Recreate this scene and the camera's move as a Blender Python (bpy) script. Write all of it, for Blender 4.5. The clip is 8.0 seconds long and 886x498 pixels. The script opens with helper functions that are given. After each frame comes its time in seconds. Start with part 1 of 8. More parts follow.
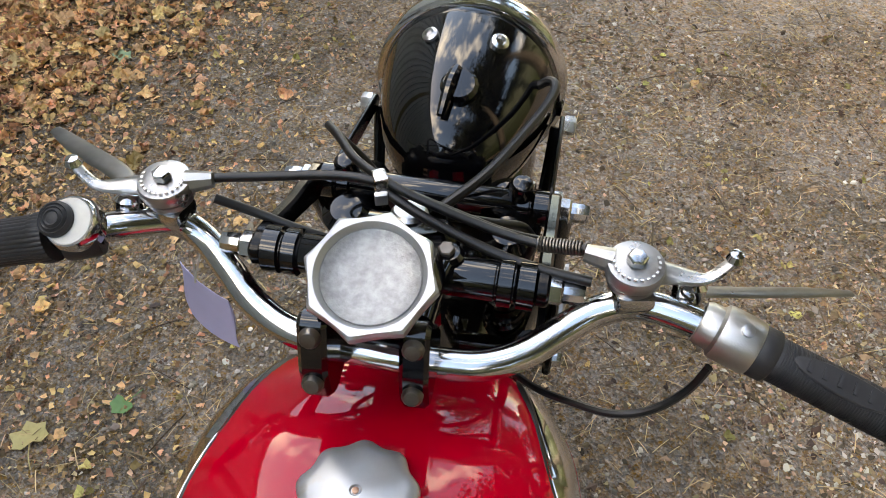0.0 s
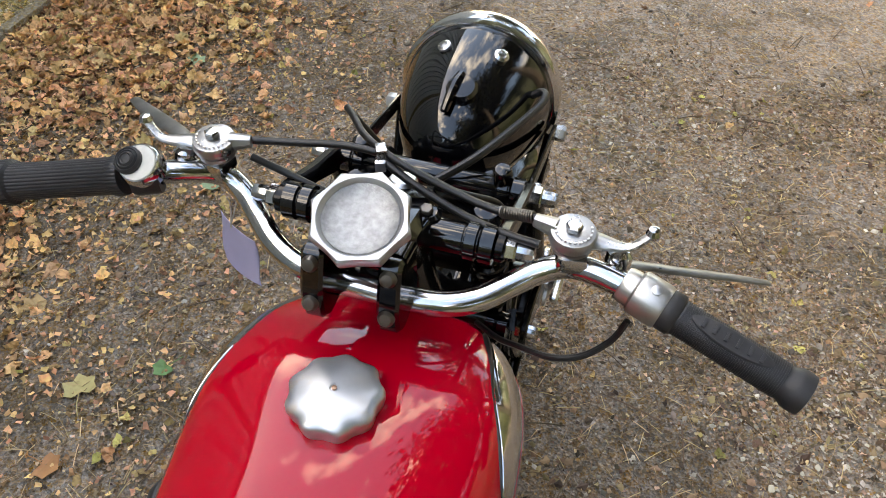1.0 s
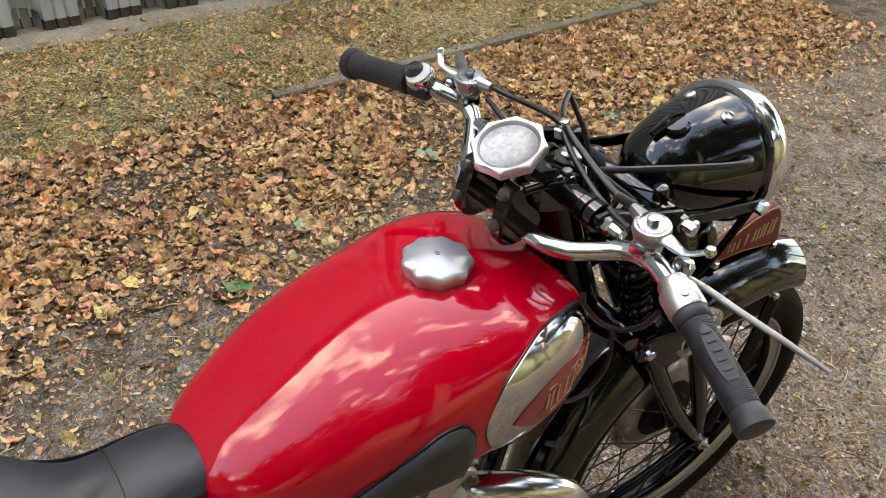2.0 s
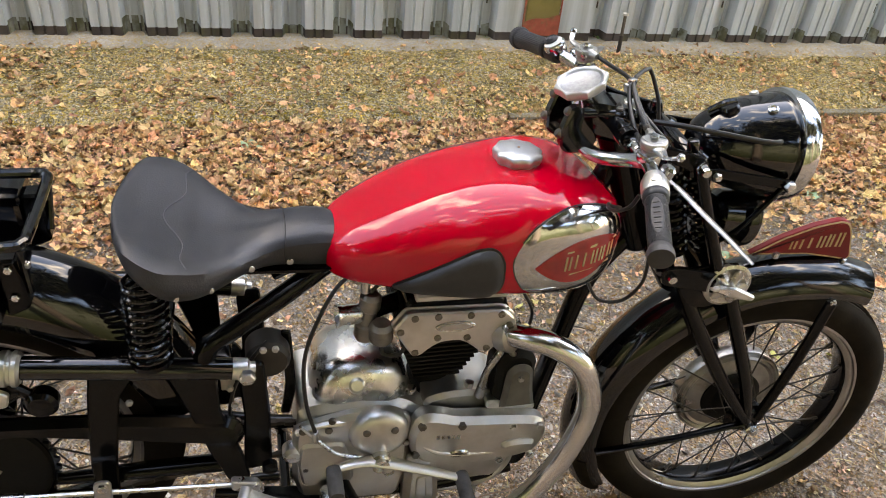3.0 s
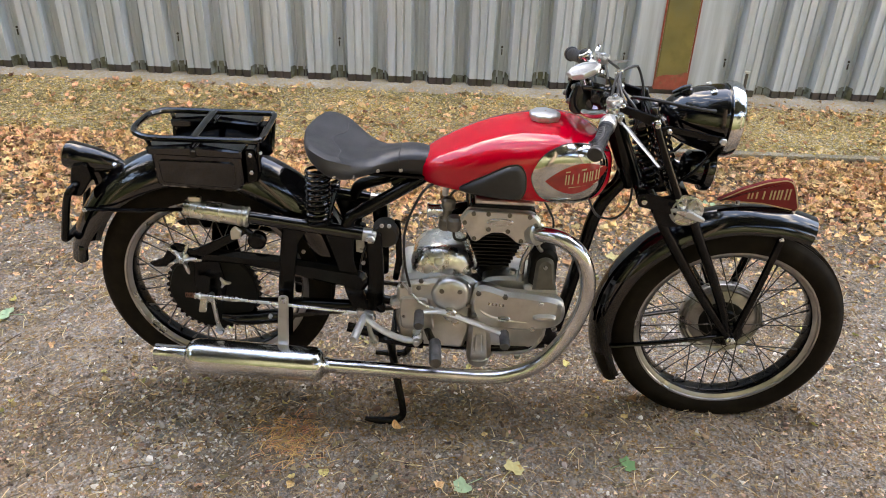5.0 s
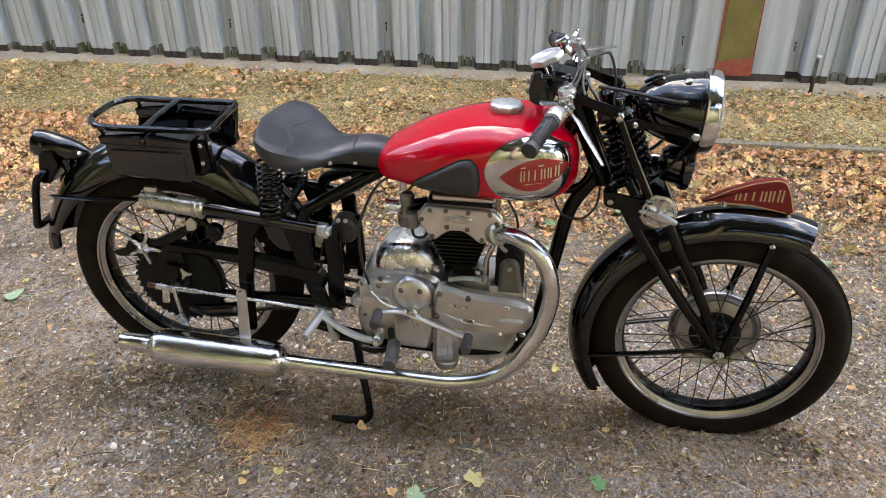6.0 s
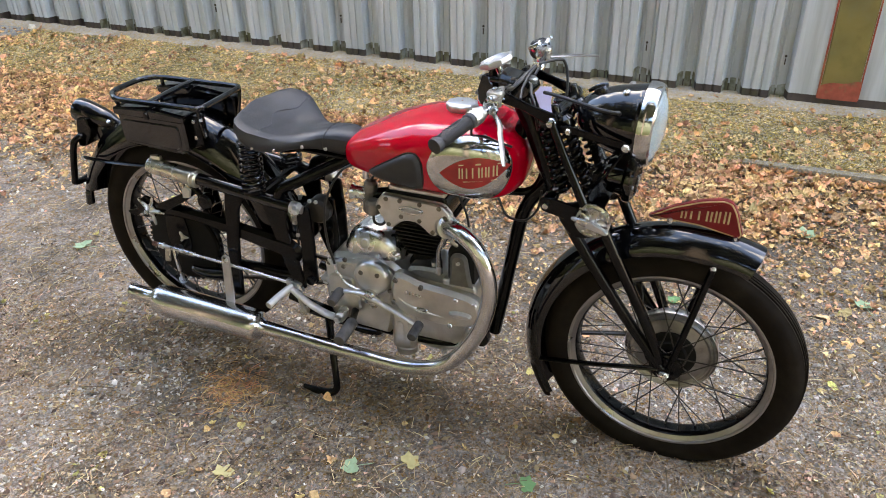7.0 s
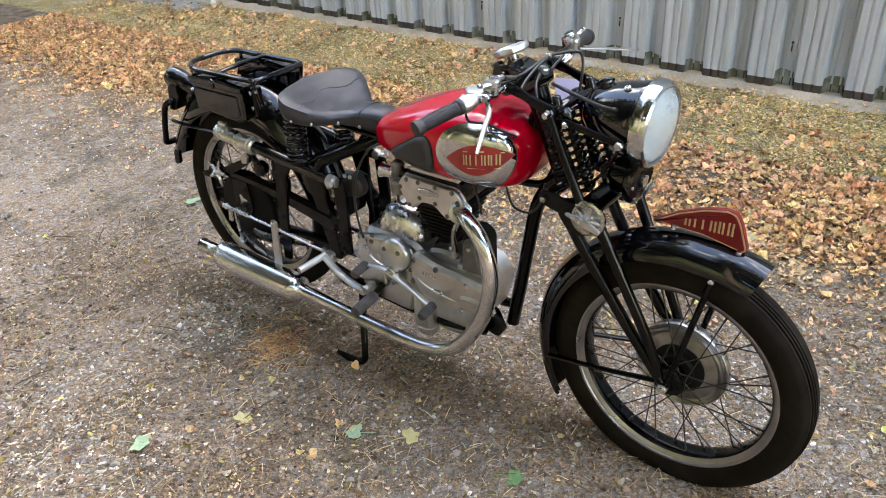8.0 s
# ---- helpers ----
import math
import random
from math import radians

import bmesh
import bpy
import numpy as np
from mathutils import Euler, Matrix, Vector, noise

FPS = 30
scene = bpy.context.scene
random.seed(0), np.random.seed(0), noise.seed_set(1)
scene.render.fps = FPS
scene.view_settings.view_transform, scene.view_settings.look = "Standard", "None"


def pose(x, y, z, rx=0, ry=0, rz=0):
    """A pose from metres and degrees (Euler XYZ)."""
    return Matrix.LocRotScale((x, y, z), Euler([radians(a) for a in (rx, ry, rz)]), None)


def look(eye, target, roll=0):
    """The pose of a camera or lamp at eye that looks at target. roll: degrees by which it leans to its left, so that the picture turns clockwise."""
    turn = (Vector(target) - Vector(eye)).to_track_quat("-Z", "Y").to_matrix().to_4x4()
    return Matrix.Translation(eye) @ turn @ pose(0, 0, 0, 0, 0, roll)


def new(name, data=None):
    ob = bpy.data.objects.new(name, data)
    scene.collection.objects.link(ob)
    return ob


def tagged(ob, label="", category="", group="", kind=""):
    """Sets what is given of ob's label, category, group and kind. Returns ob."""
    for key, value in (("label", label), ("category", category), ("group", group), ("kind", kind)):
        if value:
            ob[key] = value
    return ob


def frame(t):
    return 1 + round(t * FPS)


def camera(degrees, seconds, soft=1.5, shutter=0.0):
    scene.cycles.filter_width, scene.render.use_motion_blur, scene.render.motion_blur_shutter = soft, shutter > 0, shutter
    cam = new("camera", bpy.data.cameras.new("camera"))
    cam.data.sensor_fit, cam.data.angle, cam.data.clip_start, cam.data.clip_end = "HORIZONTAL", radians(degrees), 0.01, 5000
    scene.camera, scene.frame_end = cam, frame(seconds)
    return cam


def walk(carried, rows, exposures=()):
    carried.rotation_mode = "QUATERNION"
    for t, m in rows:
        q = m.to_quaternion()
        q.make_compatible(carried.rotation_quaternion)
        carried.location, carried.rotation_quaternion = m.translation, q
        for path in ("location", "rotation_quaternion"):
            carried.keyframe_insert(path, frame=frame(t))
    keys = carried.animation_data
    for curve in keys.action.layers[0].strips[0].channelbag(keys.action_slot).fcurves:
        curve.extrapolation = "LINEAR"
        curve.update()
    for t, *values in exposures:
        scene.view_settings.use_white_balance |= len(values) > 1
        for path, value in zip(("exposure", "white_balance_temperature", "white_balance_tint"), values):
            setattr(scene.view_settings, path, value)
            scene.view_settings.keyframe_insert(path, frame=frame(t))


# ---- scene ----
cam = camera(59.2, 8.0, soft=1.0)
PATH = [
    (0, (0.072, -0.161, 1.356), (-0.119, 1.202, -0.095), 0.2),
    (0.5, (0.093, -0.207, 1.385), (-0.079, 1.159, -0.065), 0.0),
    (1, (0.151, -0.279, 1.411), (-0.178, 1.113, 0.013), 1.6),
    (1.2, (0.193, -0.315, 1.444), (-0.278, 1.064, 0.073), 2.7),
    (1.5, (0.274, -0.363, 1.43), (-0.484, 0.953, 0.128), 3.1),
    (1.6, (0.332, -0.367, 1.435), (-0.54, 0.896, 0.153), 3.0),
    (2, (0.495, -0.349, 1.427), (-0.72, 0.631, 0.177), 4.6),
    (2.1, (0.555, -0.363, 1.424), (-0.732, 0.546, 0.192), 4.8),
    (2.2, (0.581, -0.353, 1.42), (-0.751, 0.493, 0.191), 6.1),
    (3.3, (1.205, -0.351, 1.49), (-0.426, 0.014, 0.392), 4.5),
    (3.5, (1.31, -0.347, 1.519), (-0.336, -0.033, 0.427), 4.2),
    (4, (1.572, -0.409, 1.533), (-0.106, -0.162, 0.473), 3.5),
    (4.2, (1.665, -0.453, 1.493), (-0.046, -0.2, 0.489), 3.5),
    (5.3, (1.872, -0.064, 1.584), (0.145, -0.151, 0.579), 1.4),
    (5.5, (1.833, 0.007, 1.563), (0.109, -0.127, 0.559), 0.8),
    (6, (1.726, 0.153, 1.547), (0.032, -0.095, 0.514), -0.7),
    (6.5, (1.7, 0.428, 1.547), (0.047, -0.001, 0.507), -1.5),
    (7, (1.686, 0.668, 1.552), (0.085, 0.033, 0.535), -1.3),
    (7.5, (1.604, 0.85, 1.536), (0.09, 0.019, 0.528), -1.1),
    (8, (1.513, 1.057, 1.54), (0.14, 0.026, 0.515), -3.0),
]
walk(cam, [(t, look(eye, target, roll)) for t, eye, target, roll in PATH], exposures=[(0, 3.10, 8900, 12), (2, 3.42, 8900, 13), (3.5, 3.92, 8900, 15), (5.5, 3.92, 8150, 15), (8, 3.91, 7700, 13)])

# ---- light ----
world = bpy.data.worlds.new("world")
scene.world = world
world.use_nodes = True
wn, wl = world.node_tree.nodes, world.node_tree.links
wn.clear()
sky = wn.new("ShaderNodeTexSky")
sky.sky_type, sky.sun_disc = "NISHITA", False
sky.sun_elevation, sky.sun_rotation = radians(31), radians(281)
sky.air_density, sky.dust_density, sky.ozone_density = 1.0, 1.1, 1.5
cloud_place = wn.new("ShaderNodeTexCoord")
cloud_noise = wn.new("ShaderNodeTexNoise")
cloud_noise.inputs["Scale"].default_value, cloud_noise.inputs["Detail"].default_value = 3.2, 7.0
cloud_noise.inputs["Roughness"].default_value = 0.6
cloud_ramp = wn.new("ShaderNodeValToRGB")
cloud_ramp.color_ramp.elements[0].position, cloud_ramp.color_ramp.elements[1].position = 0.53, 0.68
cloud_mix = wn.new("ShaderNodeMix")
cloud_mix.data_type = "RGBA"
background, world_out = wn.new("ShaderNodeBackground"), wn.new("ShaderNodeOutputWorld")
background.inputs["Strength"].default_value = 0.15
wl.new(cloud_place.outputs["Generated"], cloud_noise.inputs["Vector"])
wl.new(cloud_noise.outputs["Fac"], cloud_ramp.inputs["Fac"])
wl.new(cloud_ramp.outputs["Color"], cloud_mix.inputs["Factor"])
wl.new(sky.outputs["Color"], cloud_mix.inputs["A"])
cloud_mix.inputs["B"].default_value = (11.0, 10.6, 10.0, 1)
wl.new(cloud_mix.outputs["Result"], background.inputs["Color"])
wl.new(background.outputs["Background"], world_out.inputs["Surface"])

sun = new("sun", bpy.data.lights.new("sun", "SUN"))
sun.data.energy, sun.data.angle, sun.data.color = 2.0, radians(0.6), (1.0, 0.93, 0.82)
sun.matrix_basis = look((-6.0, 1.2, 3.7), (0, 0, 0))


# ---- materials ----
def material(name, base, rough=0.5, metal=0.0, vary=0.0, scale=8.0, bump=0.0, bump_scale=60.0, coat=0.0, dark=None, second=None,
             second_scale=3.0, second_amount=(0.5, 0.7), island=0.0, random_hue=0.0, rough_vary=0.0, spec=0.5):
    """A node material: a base colour varied at two scales, roughness that wanders, and a fine relief."""
    m = bpy.data.materials.new(name)
    m.use_nodes = True
    n, l = m.node_tree.nodes, m.node_tree.links
    b = n["Principled BSDF"]
    b.inputs["Roughness"].default_value, b.inputs["Metallic"].default_value = rough, metal
    b.inputs["Coat Weight"].default_value, b.inputs["Coat Roughness"].default_value = coat, 0.03
    b.inputs["Specular IOR Level"].default_value = spec
    place = n.new("ShaderNodeTexCoord")
    col = None

    def noise_of(sc, detail=5.0, rough_n=0.55):
        t = n.new("ShaderNodeTexNoise")
        t.inputs["Scale"].default_value, t.inputs["Detail"].default_value, t.inputs["Roughness"].default_value = sc, detail, rough_n
        l.new(place.outputs["Object"], t.inputs["Vector"])
        return t

    rgb = n.new("ShaderNodeRGB")
    rgb.outputs[0].default_value = (*base, 1)
    col = rgb.outputs[0]
    if second:
        t = noise_of(second_scale, 6.0, 0.6)
        r = n.new("ShaderNodeMapRange")
        r.inputs["From Min"].default_value, r.inputs["From Max"].default_value = second_amount
        l.new(t.outputs["Fac"], r.inputs["Value"])
        mix = n.new("ShaderNodeMix")
        mix.data_type = "RGBA"
        l.new(r.outputs["Result"], mix.inputs["Factor"])
        l.new(col, mix.inputs["A"])
        mix.inputs["B"].default_value = (*second, 1)
        col = mix.outputs["Result"]
    if vary:
        t = noise_of(scale)
        r = n.new("ShaderNodeMapRange")
        r.inputs["From Min"].default_value, r.inputs["From Max"].default_value = 0.3, 0.7
        r.inputs["To Min"].default_value, r.inputs["To Max"].default_value = 1 - vary, 1 + vary
        l.new(t.outputs["Fac"], r.inputs["Value"])
        hsv = n.new("ShaderNodeHueSaturation")
        l.new(r.outputs["Result"], hsv.inputs["Value"])
        l.new(col, hsv.inputs["Color"])
        col = hsv.outputs["Color"]
    if island:
        g = n.new("ShaderNodeNewGeometry")
        r = n.new("ShaderNodeMapRange")
        r.inputs["To Min"].default_value, r.inputs["To Max"].default_value = 1 - island, 1 + island
        l.new(g.outputs["Random Per Island"], r.inputs["Value"])
        hsv = n.new("ShaderNodeHueSaturation")
        l.new(r.outputs["Result"], hsv.inputs["Value"])
        if random_hue:
            w = n.new("ShaderNodeMath")
            w.operation = "MULTIPLY"
            w.inputs[1].default_value = 17.31
            f = n.new("ShaderNodeMath")
            f.operation = "FRACT"
            r2 = n.new("ShaderNodeMapRange")
            r2.inputs["To Min"].default_value, r2.inputs["To Max"].default_value = 0.5 - random_hue, 0.5 + random_hue
            l.new(g.outputs["Random Per Island"], w.inputs[0])
            l.new(w.outputs[0], f.inputs[0])
            l.new(f.outputs[0], r2.inputs["Value"])
            l.new(r2.outputs["Result"], hsv.inputs["Hue"])
        l.new(col, hsv.inputs["Color"])
        col = hsv.outputs["Color"]
    l.new(col, b.inputs["Base Color"])
    if rough_vary:
        t = noise_of(scale * 0.6)
        r = n.new("ShaderNodeMapRange")
        r.inputs["From Min"].default_value, r.inputs["From Max"].default_value = 0.3, 0.7
        r.inputs["To Min"].default_value, r.inputs["To Max"].default_value = max(rough - rough_vary, 0.02), rough + rough_vary
        l.new(t.outputs["Fac"], r.inputs["Value"])
        l.new(r.outputs["Result"], b.inputs["Roughness"])
    if bump:
        t = noise_of(bump_scale, 4.0)
        p = n.new("ShaderNodeBump")
        p.inputs["Strength"].default_value, p.inputs["Distance"].default_value = bump, 0.002
        l.new(t.outputs["Fac"], p.inputs["Height"])
        l.new(p.outputs["Normal"], b.inputs["Normal"])
    return m


RED = material("red_enamel", (0.47, 0.0008, 0.014), 0.35, spec=0.0, vary=0.06, scale=4, coat=1.0, rough_vary=0.05, second=(0.41, 0.0008, 0.012), second_scale=2.0)
BLACK = material("black_enamel", (0.0016, 0.0017, 0.0026), 0.06, spec=0.62, vary=0.2, scale=12, rough_vary=0.04, second=(0.004, 0.004, 0.004), second_scale=9)
FRAME = material("black_frame_paint", (0.0016, 0.0016, 0.0019), 0.15, vary=0.3, scale=14, rough_vary=0.1, bump=0.04, bump_scale=120, spec=0.22, second=(0.007, 0.006, 0.005), second_scale=11, second_amount=(0.55, 0.75))
CHROME = material("chrome", (0.52, 0.53, 0.545), 0.10, 1.0, vary=0.05, scale=20, rough_vary=0.05, second=(0.46, 0.445, 0.42), second_scale=16, second_amount=(0.56, 0.72))
EXHAUST = material("aged_exhaust_chrome", (0.60, 0.61, 0.63), 0.17, 1.0, vary=0.08, scale=16, rough_vary=0.09, bump=0.03, bump_scale=40, second=(0.44, 0.43, 0.41), second_scale=12, second_amount=(0.52, 0.72))
DULL_CHROME = material("dull_chrome", (0.46, 0.455, 0.445), 0.28, 1.0, vary=0.12, scale=30, rough_vary=0.12, second=(0.36, 0.33, 0.29), second_scale=22, second_amount=(0.52, 0.72))
STEEL = material("bright_steel", (0.60, 0.60, 0.60), 0.27, 1.0, vary=0.12, scale=45, rough_vary=0.1, bump=0.06, bump_scale=160)
ALU = material("cast_aluminium", (0.60, 0.59, 0.57), 0.36, 1.0, vary=0.09, scale=26, rough_vary=0.08, bump=0.10, bump_scale=420, second=(0.46, 0.43, 0.39), second_scale=11, second_amount=(0.54, 0.78))
PAINTED_SILVER = material("silver_painted_steel", (0.50, 0.49, 0.47), 0.42, 0.6, vary=0.12, scale=40, rough_vary=0.1, second=(0.34, 0.31, 0.28), second_scale=25, second_amount=(0.55, 0.75))
WORN_RUBBER = material("worn_grey_rubber", (0.075, 0.070, 0.068), 0.7, vary=0.25, scale=40, bump=0.2, bump_scale=260, second=(0.035, 0.033, 0.033), second_scale=30, second_amount=(0.5, 0.7), spec=0.3)
ALU_SHINY = material("polished_aluminium", (0.76, 0.76, 0.75), 0.17, 1.0, vary=0.08, scale=24, rough_vary=0.08, second=(0.55, 0.54, 0.51), second_scale=14, second_amount=(0.55, 0.72))
ALU_SPUN = material("frosted_aluminium", (0.34, 0.345, 0.345), 0.48, 0.8, vary=0.22, scale=180, bump=0.25, bump_scale=520)
SATIN = material("satin_nickel", (0.60, 0.58, 0.52), 0.30, 0.9, vary=0.1, scale=18, rough_vary=0.08, second=(0.40, 0.37, 0.30), second_scale=12, second_amount=(0.5, 0.75))
TYRE = material("tyre_rubber", (0.0125, 0.0096, 0.0076), 0.70, vary=0.25, scale=20, bump=0.2, bump_scale=220, second=(0.021, 0.017, 0.013), second_scale=9, second_amount=(0.45, 0.75), spec=0.06)
RUBBER = material("grip_rubber", (0.026, 0.0265, 0.029), 0.48, vary=0.2, scale=40, bump=0.15, bump_scale=260, spec=0.4)
CABLE = material("cable_sheath", (0.005, 0.005, 0.0055), 0.38, vary=0.2, scale=60, bump=0.1, bump_scale=300)
LEATHER = material("black_leatherette", (0.020, 0.021, 0.025), 0.40, vary=0.18, scale=20, rough_vary=0.08, bump=0.22, bump_scale=330, spec=0.45)
COPPER = material("copper_rivet", (0.50, 0.30, 0.20), 0.35, 0.9, vary=0.2, scale=90)
BLADDER = material("grey_flexible_boot", (0.11, 0.105, 0.095), 0.55, 0.3, vary=0.2, scale=30, bump=0.1)
GOLD = material("cream_gold_paint", (0.50, 0.36, 0.19), 0.42, 0.2, vary=0.15, scale=70)
SIGN_RED = material("sign_red_paint", (0.17, 0.004, 0.007), 0.42, spec=0.3, vary=0.15, scale=26, second=(0.19, 0.010, 0.010), second_scale=18, coat=0.1)
BADGE_RED = material("badge_red_enamel", (0.30, 0.010, 0.010), 0.25, vary=0.2, scale=30, coat=0.5)
PAPER = material("lilac_card", (0.50, 0.48, 0.70), 0.75, vary=0.03, scale=30)
STRING = material("string", (0.55, 0.52, 0.46), 0.9)
WHITE_BAKELITE = material("ivory_switch", (0.62, 0.62, 0.58), 0.35, vary=0.1, scale=80)
RUST = material("rusty_iron", (0.18, 0.075, 0.045), 0.85, vary=0.35, scale=40, bump=0.5, bump_scale=200)
CHAIN = material("oily_chain", (0.05, 0.042, 0.034), 0.45, 0.7, vary=0.3, scale=70)


def glass_material():
    m = bpy.data.materials.new("lens_glass")
    m.use_nodes = True
    b = m.node_tree.nodes["Principled BSDF"]
    b.inputs["Base Color"].default_value = (0.86, 0.96, 0.97, 1)
    b.inputs["Transmission Weight"].default_value, b.inputs["Roughness"].default_value, b.inputs["IOR"].default_value = 1.0, 0.10, 1.45
    w = m.node_tree.nodes.new("ShaderNodeTexWave")
    w.inputs["Scale"].default_value = 60
    c = m.node_tree.nodes.new("ShaderNodeTexCoord")
    p = m.node_tree.nodes.new("ShaderNodeBump")
    p.inputs["Strength"].default_value, p.inputs["Distance"].default_value = 0.25, 0.002
    m.node_tree.links.new(c.outputs["Object"], w.inputs["Vector"])
    m.node_tree.links.new(w.outputs["Fac"], p.inputs["Height"])
    m.node_tree.links.new(p.outputs["Normal"], b.inputs["Normal"])
    return m


GLASS = glass_material()
# the front glass is moulded and scatters much of the light
LENS = glass_material()
LENS.name = "moulded_lens_glass"
LENS.node_tree.nodes["Principled BSDF"].inputs["Transmission Weight"].default_value = 0.74
LENS.node_tree.nodes["Principled BSDF"].inputs["Base Color"].default_value = (0.86, 0.97, 1.0, 1)
LEVER = material("satin_cast_lever", (0.43, 0.43, 0.425), 0.33, 0.95, vary=0.1, scale=60, rough_vary=0.1, second=(0.30, 0.285, 0.265), second_scale=40, second_amount=(0.55, 0.75), bump=0.05, bump_scale=300)
IRON = material("matt_black_iron", (0.006, 0.0055, 0.005), 0.65, vary=0.3, scale=30, bump=0.2, bump_scale=200, spec=0.2)
DARK_BOLT = material("darkened_steel", (0.16, 0.145, 0.13), 0.4, 0.9, vary=0.3, scale=60, rough_vary=0.1)
SEAM = material("grey_seam_thread", (0.055, 0.055, 0.06), 0.6)
REFLECTOR = material("lamp_reflector", (0.90, 0.92, 0.92), 0.12, 1.0, vary=0.08, scale=30)
RED_LENS = material("red_lamp_lens", (0.25, 0.01, 0.01), 0.15, coat=0.5)


# ---- building blocks ----
def part(name, bm, mat, parent, label="", sharp=35):
    """Links a bmesh as one mesh object under a thing or under a part."""
    bmesh.ops.recalc_face_normals(bm, faces=bm.faces)
    for f in bm.faces:
        f.smooth = True
    for e in bm.edges:
        e.smooth = len(e.link_faces) == 2 and e.calc_face_angle(0) < radians(sharp)
    me = bpy.data.meshes.new(name)
    bm.to_mesh(me)
    bm.free()
    me.materials.append(mat)
    ob = new(name, me)
    if parent is not None:
        ob.parent = parent
        if parent.type == "EMPTY":
            ob.matrix_parent_inverse = parent.matrix_basis.inverted()
    return tagged(ob, label)


def thing(name, label, category, at=(0, 0, 0), group="", kind=""):
    ob = new(name)
    ob.empty_display_size = 0.1
    ob.matrix_basis = Matrix.Translation(at)
    return tagged(ob, label, category, group, kind)


def frame_to(o, axis, up=(0, 0, 1)):
    """The matrix that sets local z along axis at o."""
    z = Vector(axis).normalized()
    x = Vector(up).cross(z)
    if x.length < 1e-4:
        x = Vector((1, 0, 0)).cross(z)
        if x.length < 1e-4:
            x = Vector((0, 1, 0))
    x.normalize()
    y = z.cross(x)
    return Matrix.Translation(o) @ Matrix((x, y, z)).transposed().to_4x4()


def spline(pts, res=6):
    p = [Vector(q) for q in pts]
    if len(p) < 3 or res < 2:
        return p
    out = []
    for i in range(len(p) - 1):
        a, b, c, d = p[max(i - 1, 0)], p[i], p[i + 1], p[min(i + 2, len(p) - 1)]
        for k in range(res):
            t = k / res
            out.append(0.5 * ((2 * b) + (c - a) * t + (2 * a - 5 * b + 4 * c - d) * t * t + (3 * b - a - 3 * c + d) * t ** 3))
    out.append(p[-1])
    return out


def rings_to(bm, rings, closed_ring=True, caps=True, closed_path=False):
    vs = [[bm.verts.new(q) for q in r] for r in rings]
    n = len(vs[0])
    m = len(vs)
    for i in range(m if closed_path else m - 1):
        a, b = vs[i], vs[(i + 1) % m]
        for k in range(n if closed_ring else n - 1):
            bm.faces.new((a[k], a[(k + 1) % n], b[(k + 1) % n], b[k]))
    if caps and closed_ring and not closed_path:
        bm.faces.new(vs[0][::-1])
        bm.faces.new(vs[-1])
    return vs


def tube(pts, r, n=12, res=6, closed=False, bm=None, flat=1.0):
    """A round bar along a smooth line. r: one radius or one for each given point."""
    bm = bm or bmesh.new()
    rr = r if isinstance(r, (list, tuple)) else [r] * len(pts)
    if closed:
        k = len(pts)
        line = spline([pts[-1], *pts, pts[0], pts[1]], res)
        line = line[res:res + k * res]
        rad = [rr[0]] * len(line)
    else:
        line = spline(pts, res)
        steps = (len(line) - 1) / max(len(pts) - 1, 1)
        rad = []
        for i in range(len(line)):
            u = i / steps
            a = min(int(u), len(rr) - 2) if len(rr) > 1 else 0
            rad.append(rr[a] + (rr[min(a + 1, len(rr) - 1)] - rr[a]) * (u - a))
    m = len(line)
    side = None
    rings = []
    for i, c in enumerate(line):
        if closed:
            d = (line[(i + 1) % m] - line[i - 1]).normalized()
        else:
            d = (line[min(i + 1, m - 1)] - line[max(i - 1, 0)]).normalized()
        if side is None:
            side = d.orthogonal().normalized() if abs(d.z) > 0.9 else Vector((0, 0, 1)).cross(d).normalized()
        side = (side - d * side.dot(d)).normalized()
        up = d.cross(side)
        rings.append([c + (side * math.cos(2 * math.pi * k / n) + up * flat * math.sin(2 * math.pi * k / n)) * rad[i] for k in range(n)])
    rings_to(bm, rings, caps=not closed, closed_path=closed)
    return bm


def lathe(profile, o=(0, 0, 0), axis=(0, 0, 1), n=28, closed=False, bm=None, wave=None, calm=0.0):
    """Turns a profile of (radius, height) about an axis through o. wave(angle): a factor on the radius, which fades out inside the radius calm."""
    bm = bm or bmesh.new()
    m = frame_to(o, axis)
    widest = max(r for r, h in profile)

    def fade(r):
        return 1.0 if calm <= 0 else min(1.0, max(0.0, (r - calm) / (widest - calm)))
    cols = []
    for k in range(n):
        a = 2 * math.pi * k / n
        w = wave(a) if wave else 1.0
        cols.append([m @ Vector((r * (1 + (w - 1) * fade(r)) * math.cos(a), r * (1 + (w - 1) * fade(r)) * math.sin(a), h)) for r, h in profile])
    j = len(profile)
    if closed:
        rings_to(bm, cols, closed_ring=True, caps=False, closed_path=True)
        return bm
    vs = []
    poles = {}
    for i, (r, h) in enumerate(profile):
        if r < 1e-6:
            poles[i] = bm.verts.new(m @ Vector((0, 0, h)))
    for c in cols:
        vs.append([poles[i] if i in poles else bm.verts.new(c[i]) for i in range(j)])
    for k in range(n):
        a, b = vs[k], vs[(k + 1) % n]
        for i in range(j - 1):
            q = [a[i], b[i], b[i + 1], a[i + 1]]
            q = [v for w, v in enumerate(q) if v not in q[:w]]
            if len(q) > 2:
                bm.faces.new(q)
    for i in (0, j - 1):
        if i not in poles:
            bm.faces.new([v[i] for v in vs])
    return bm


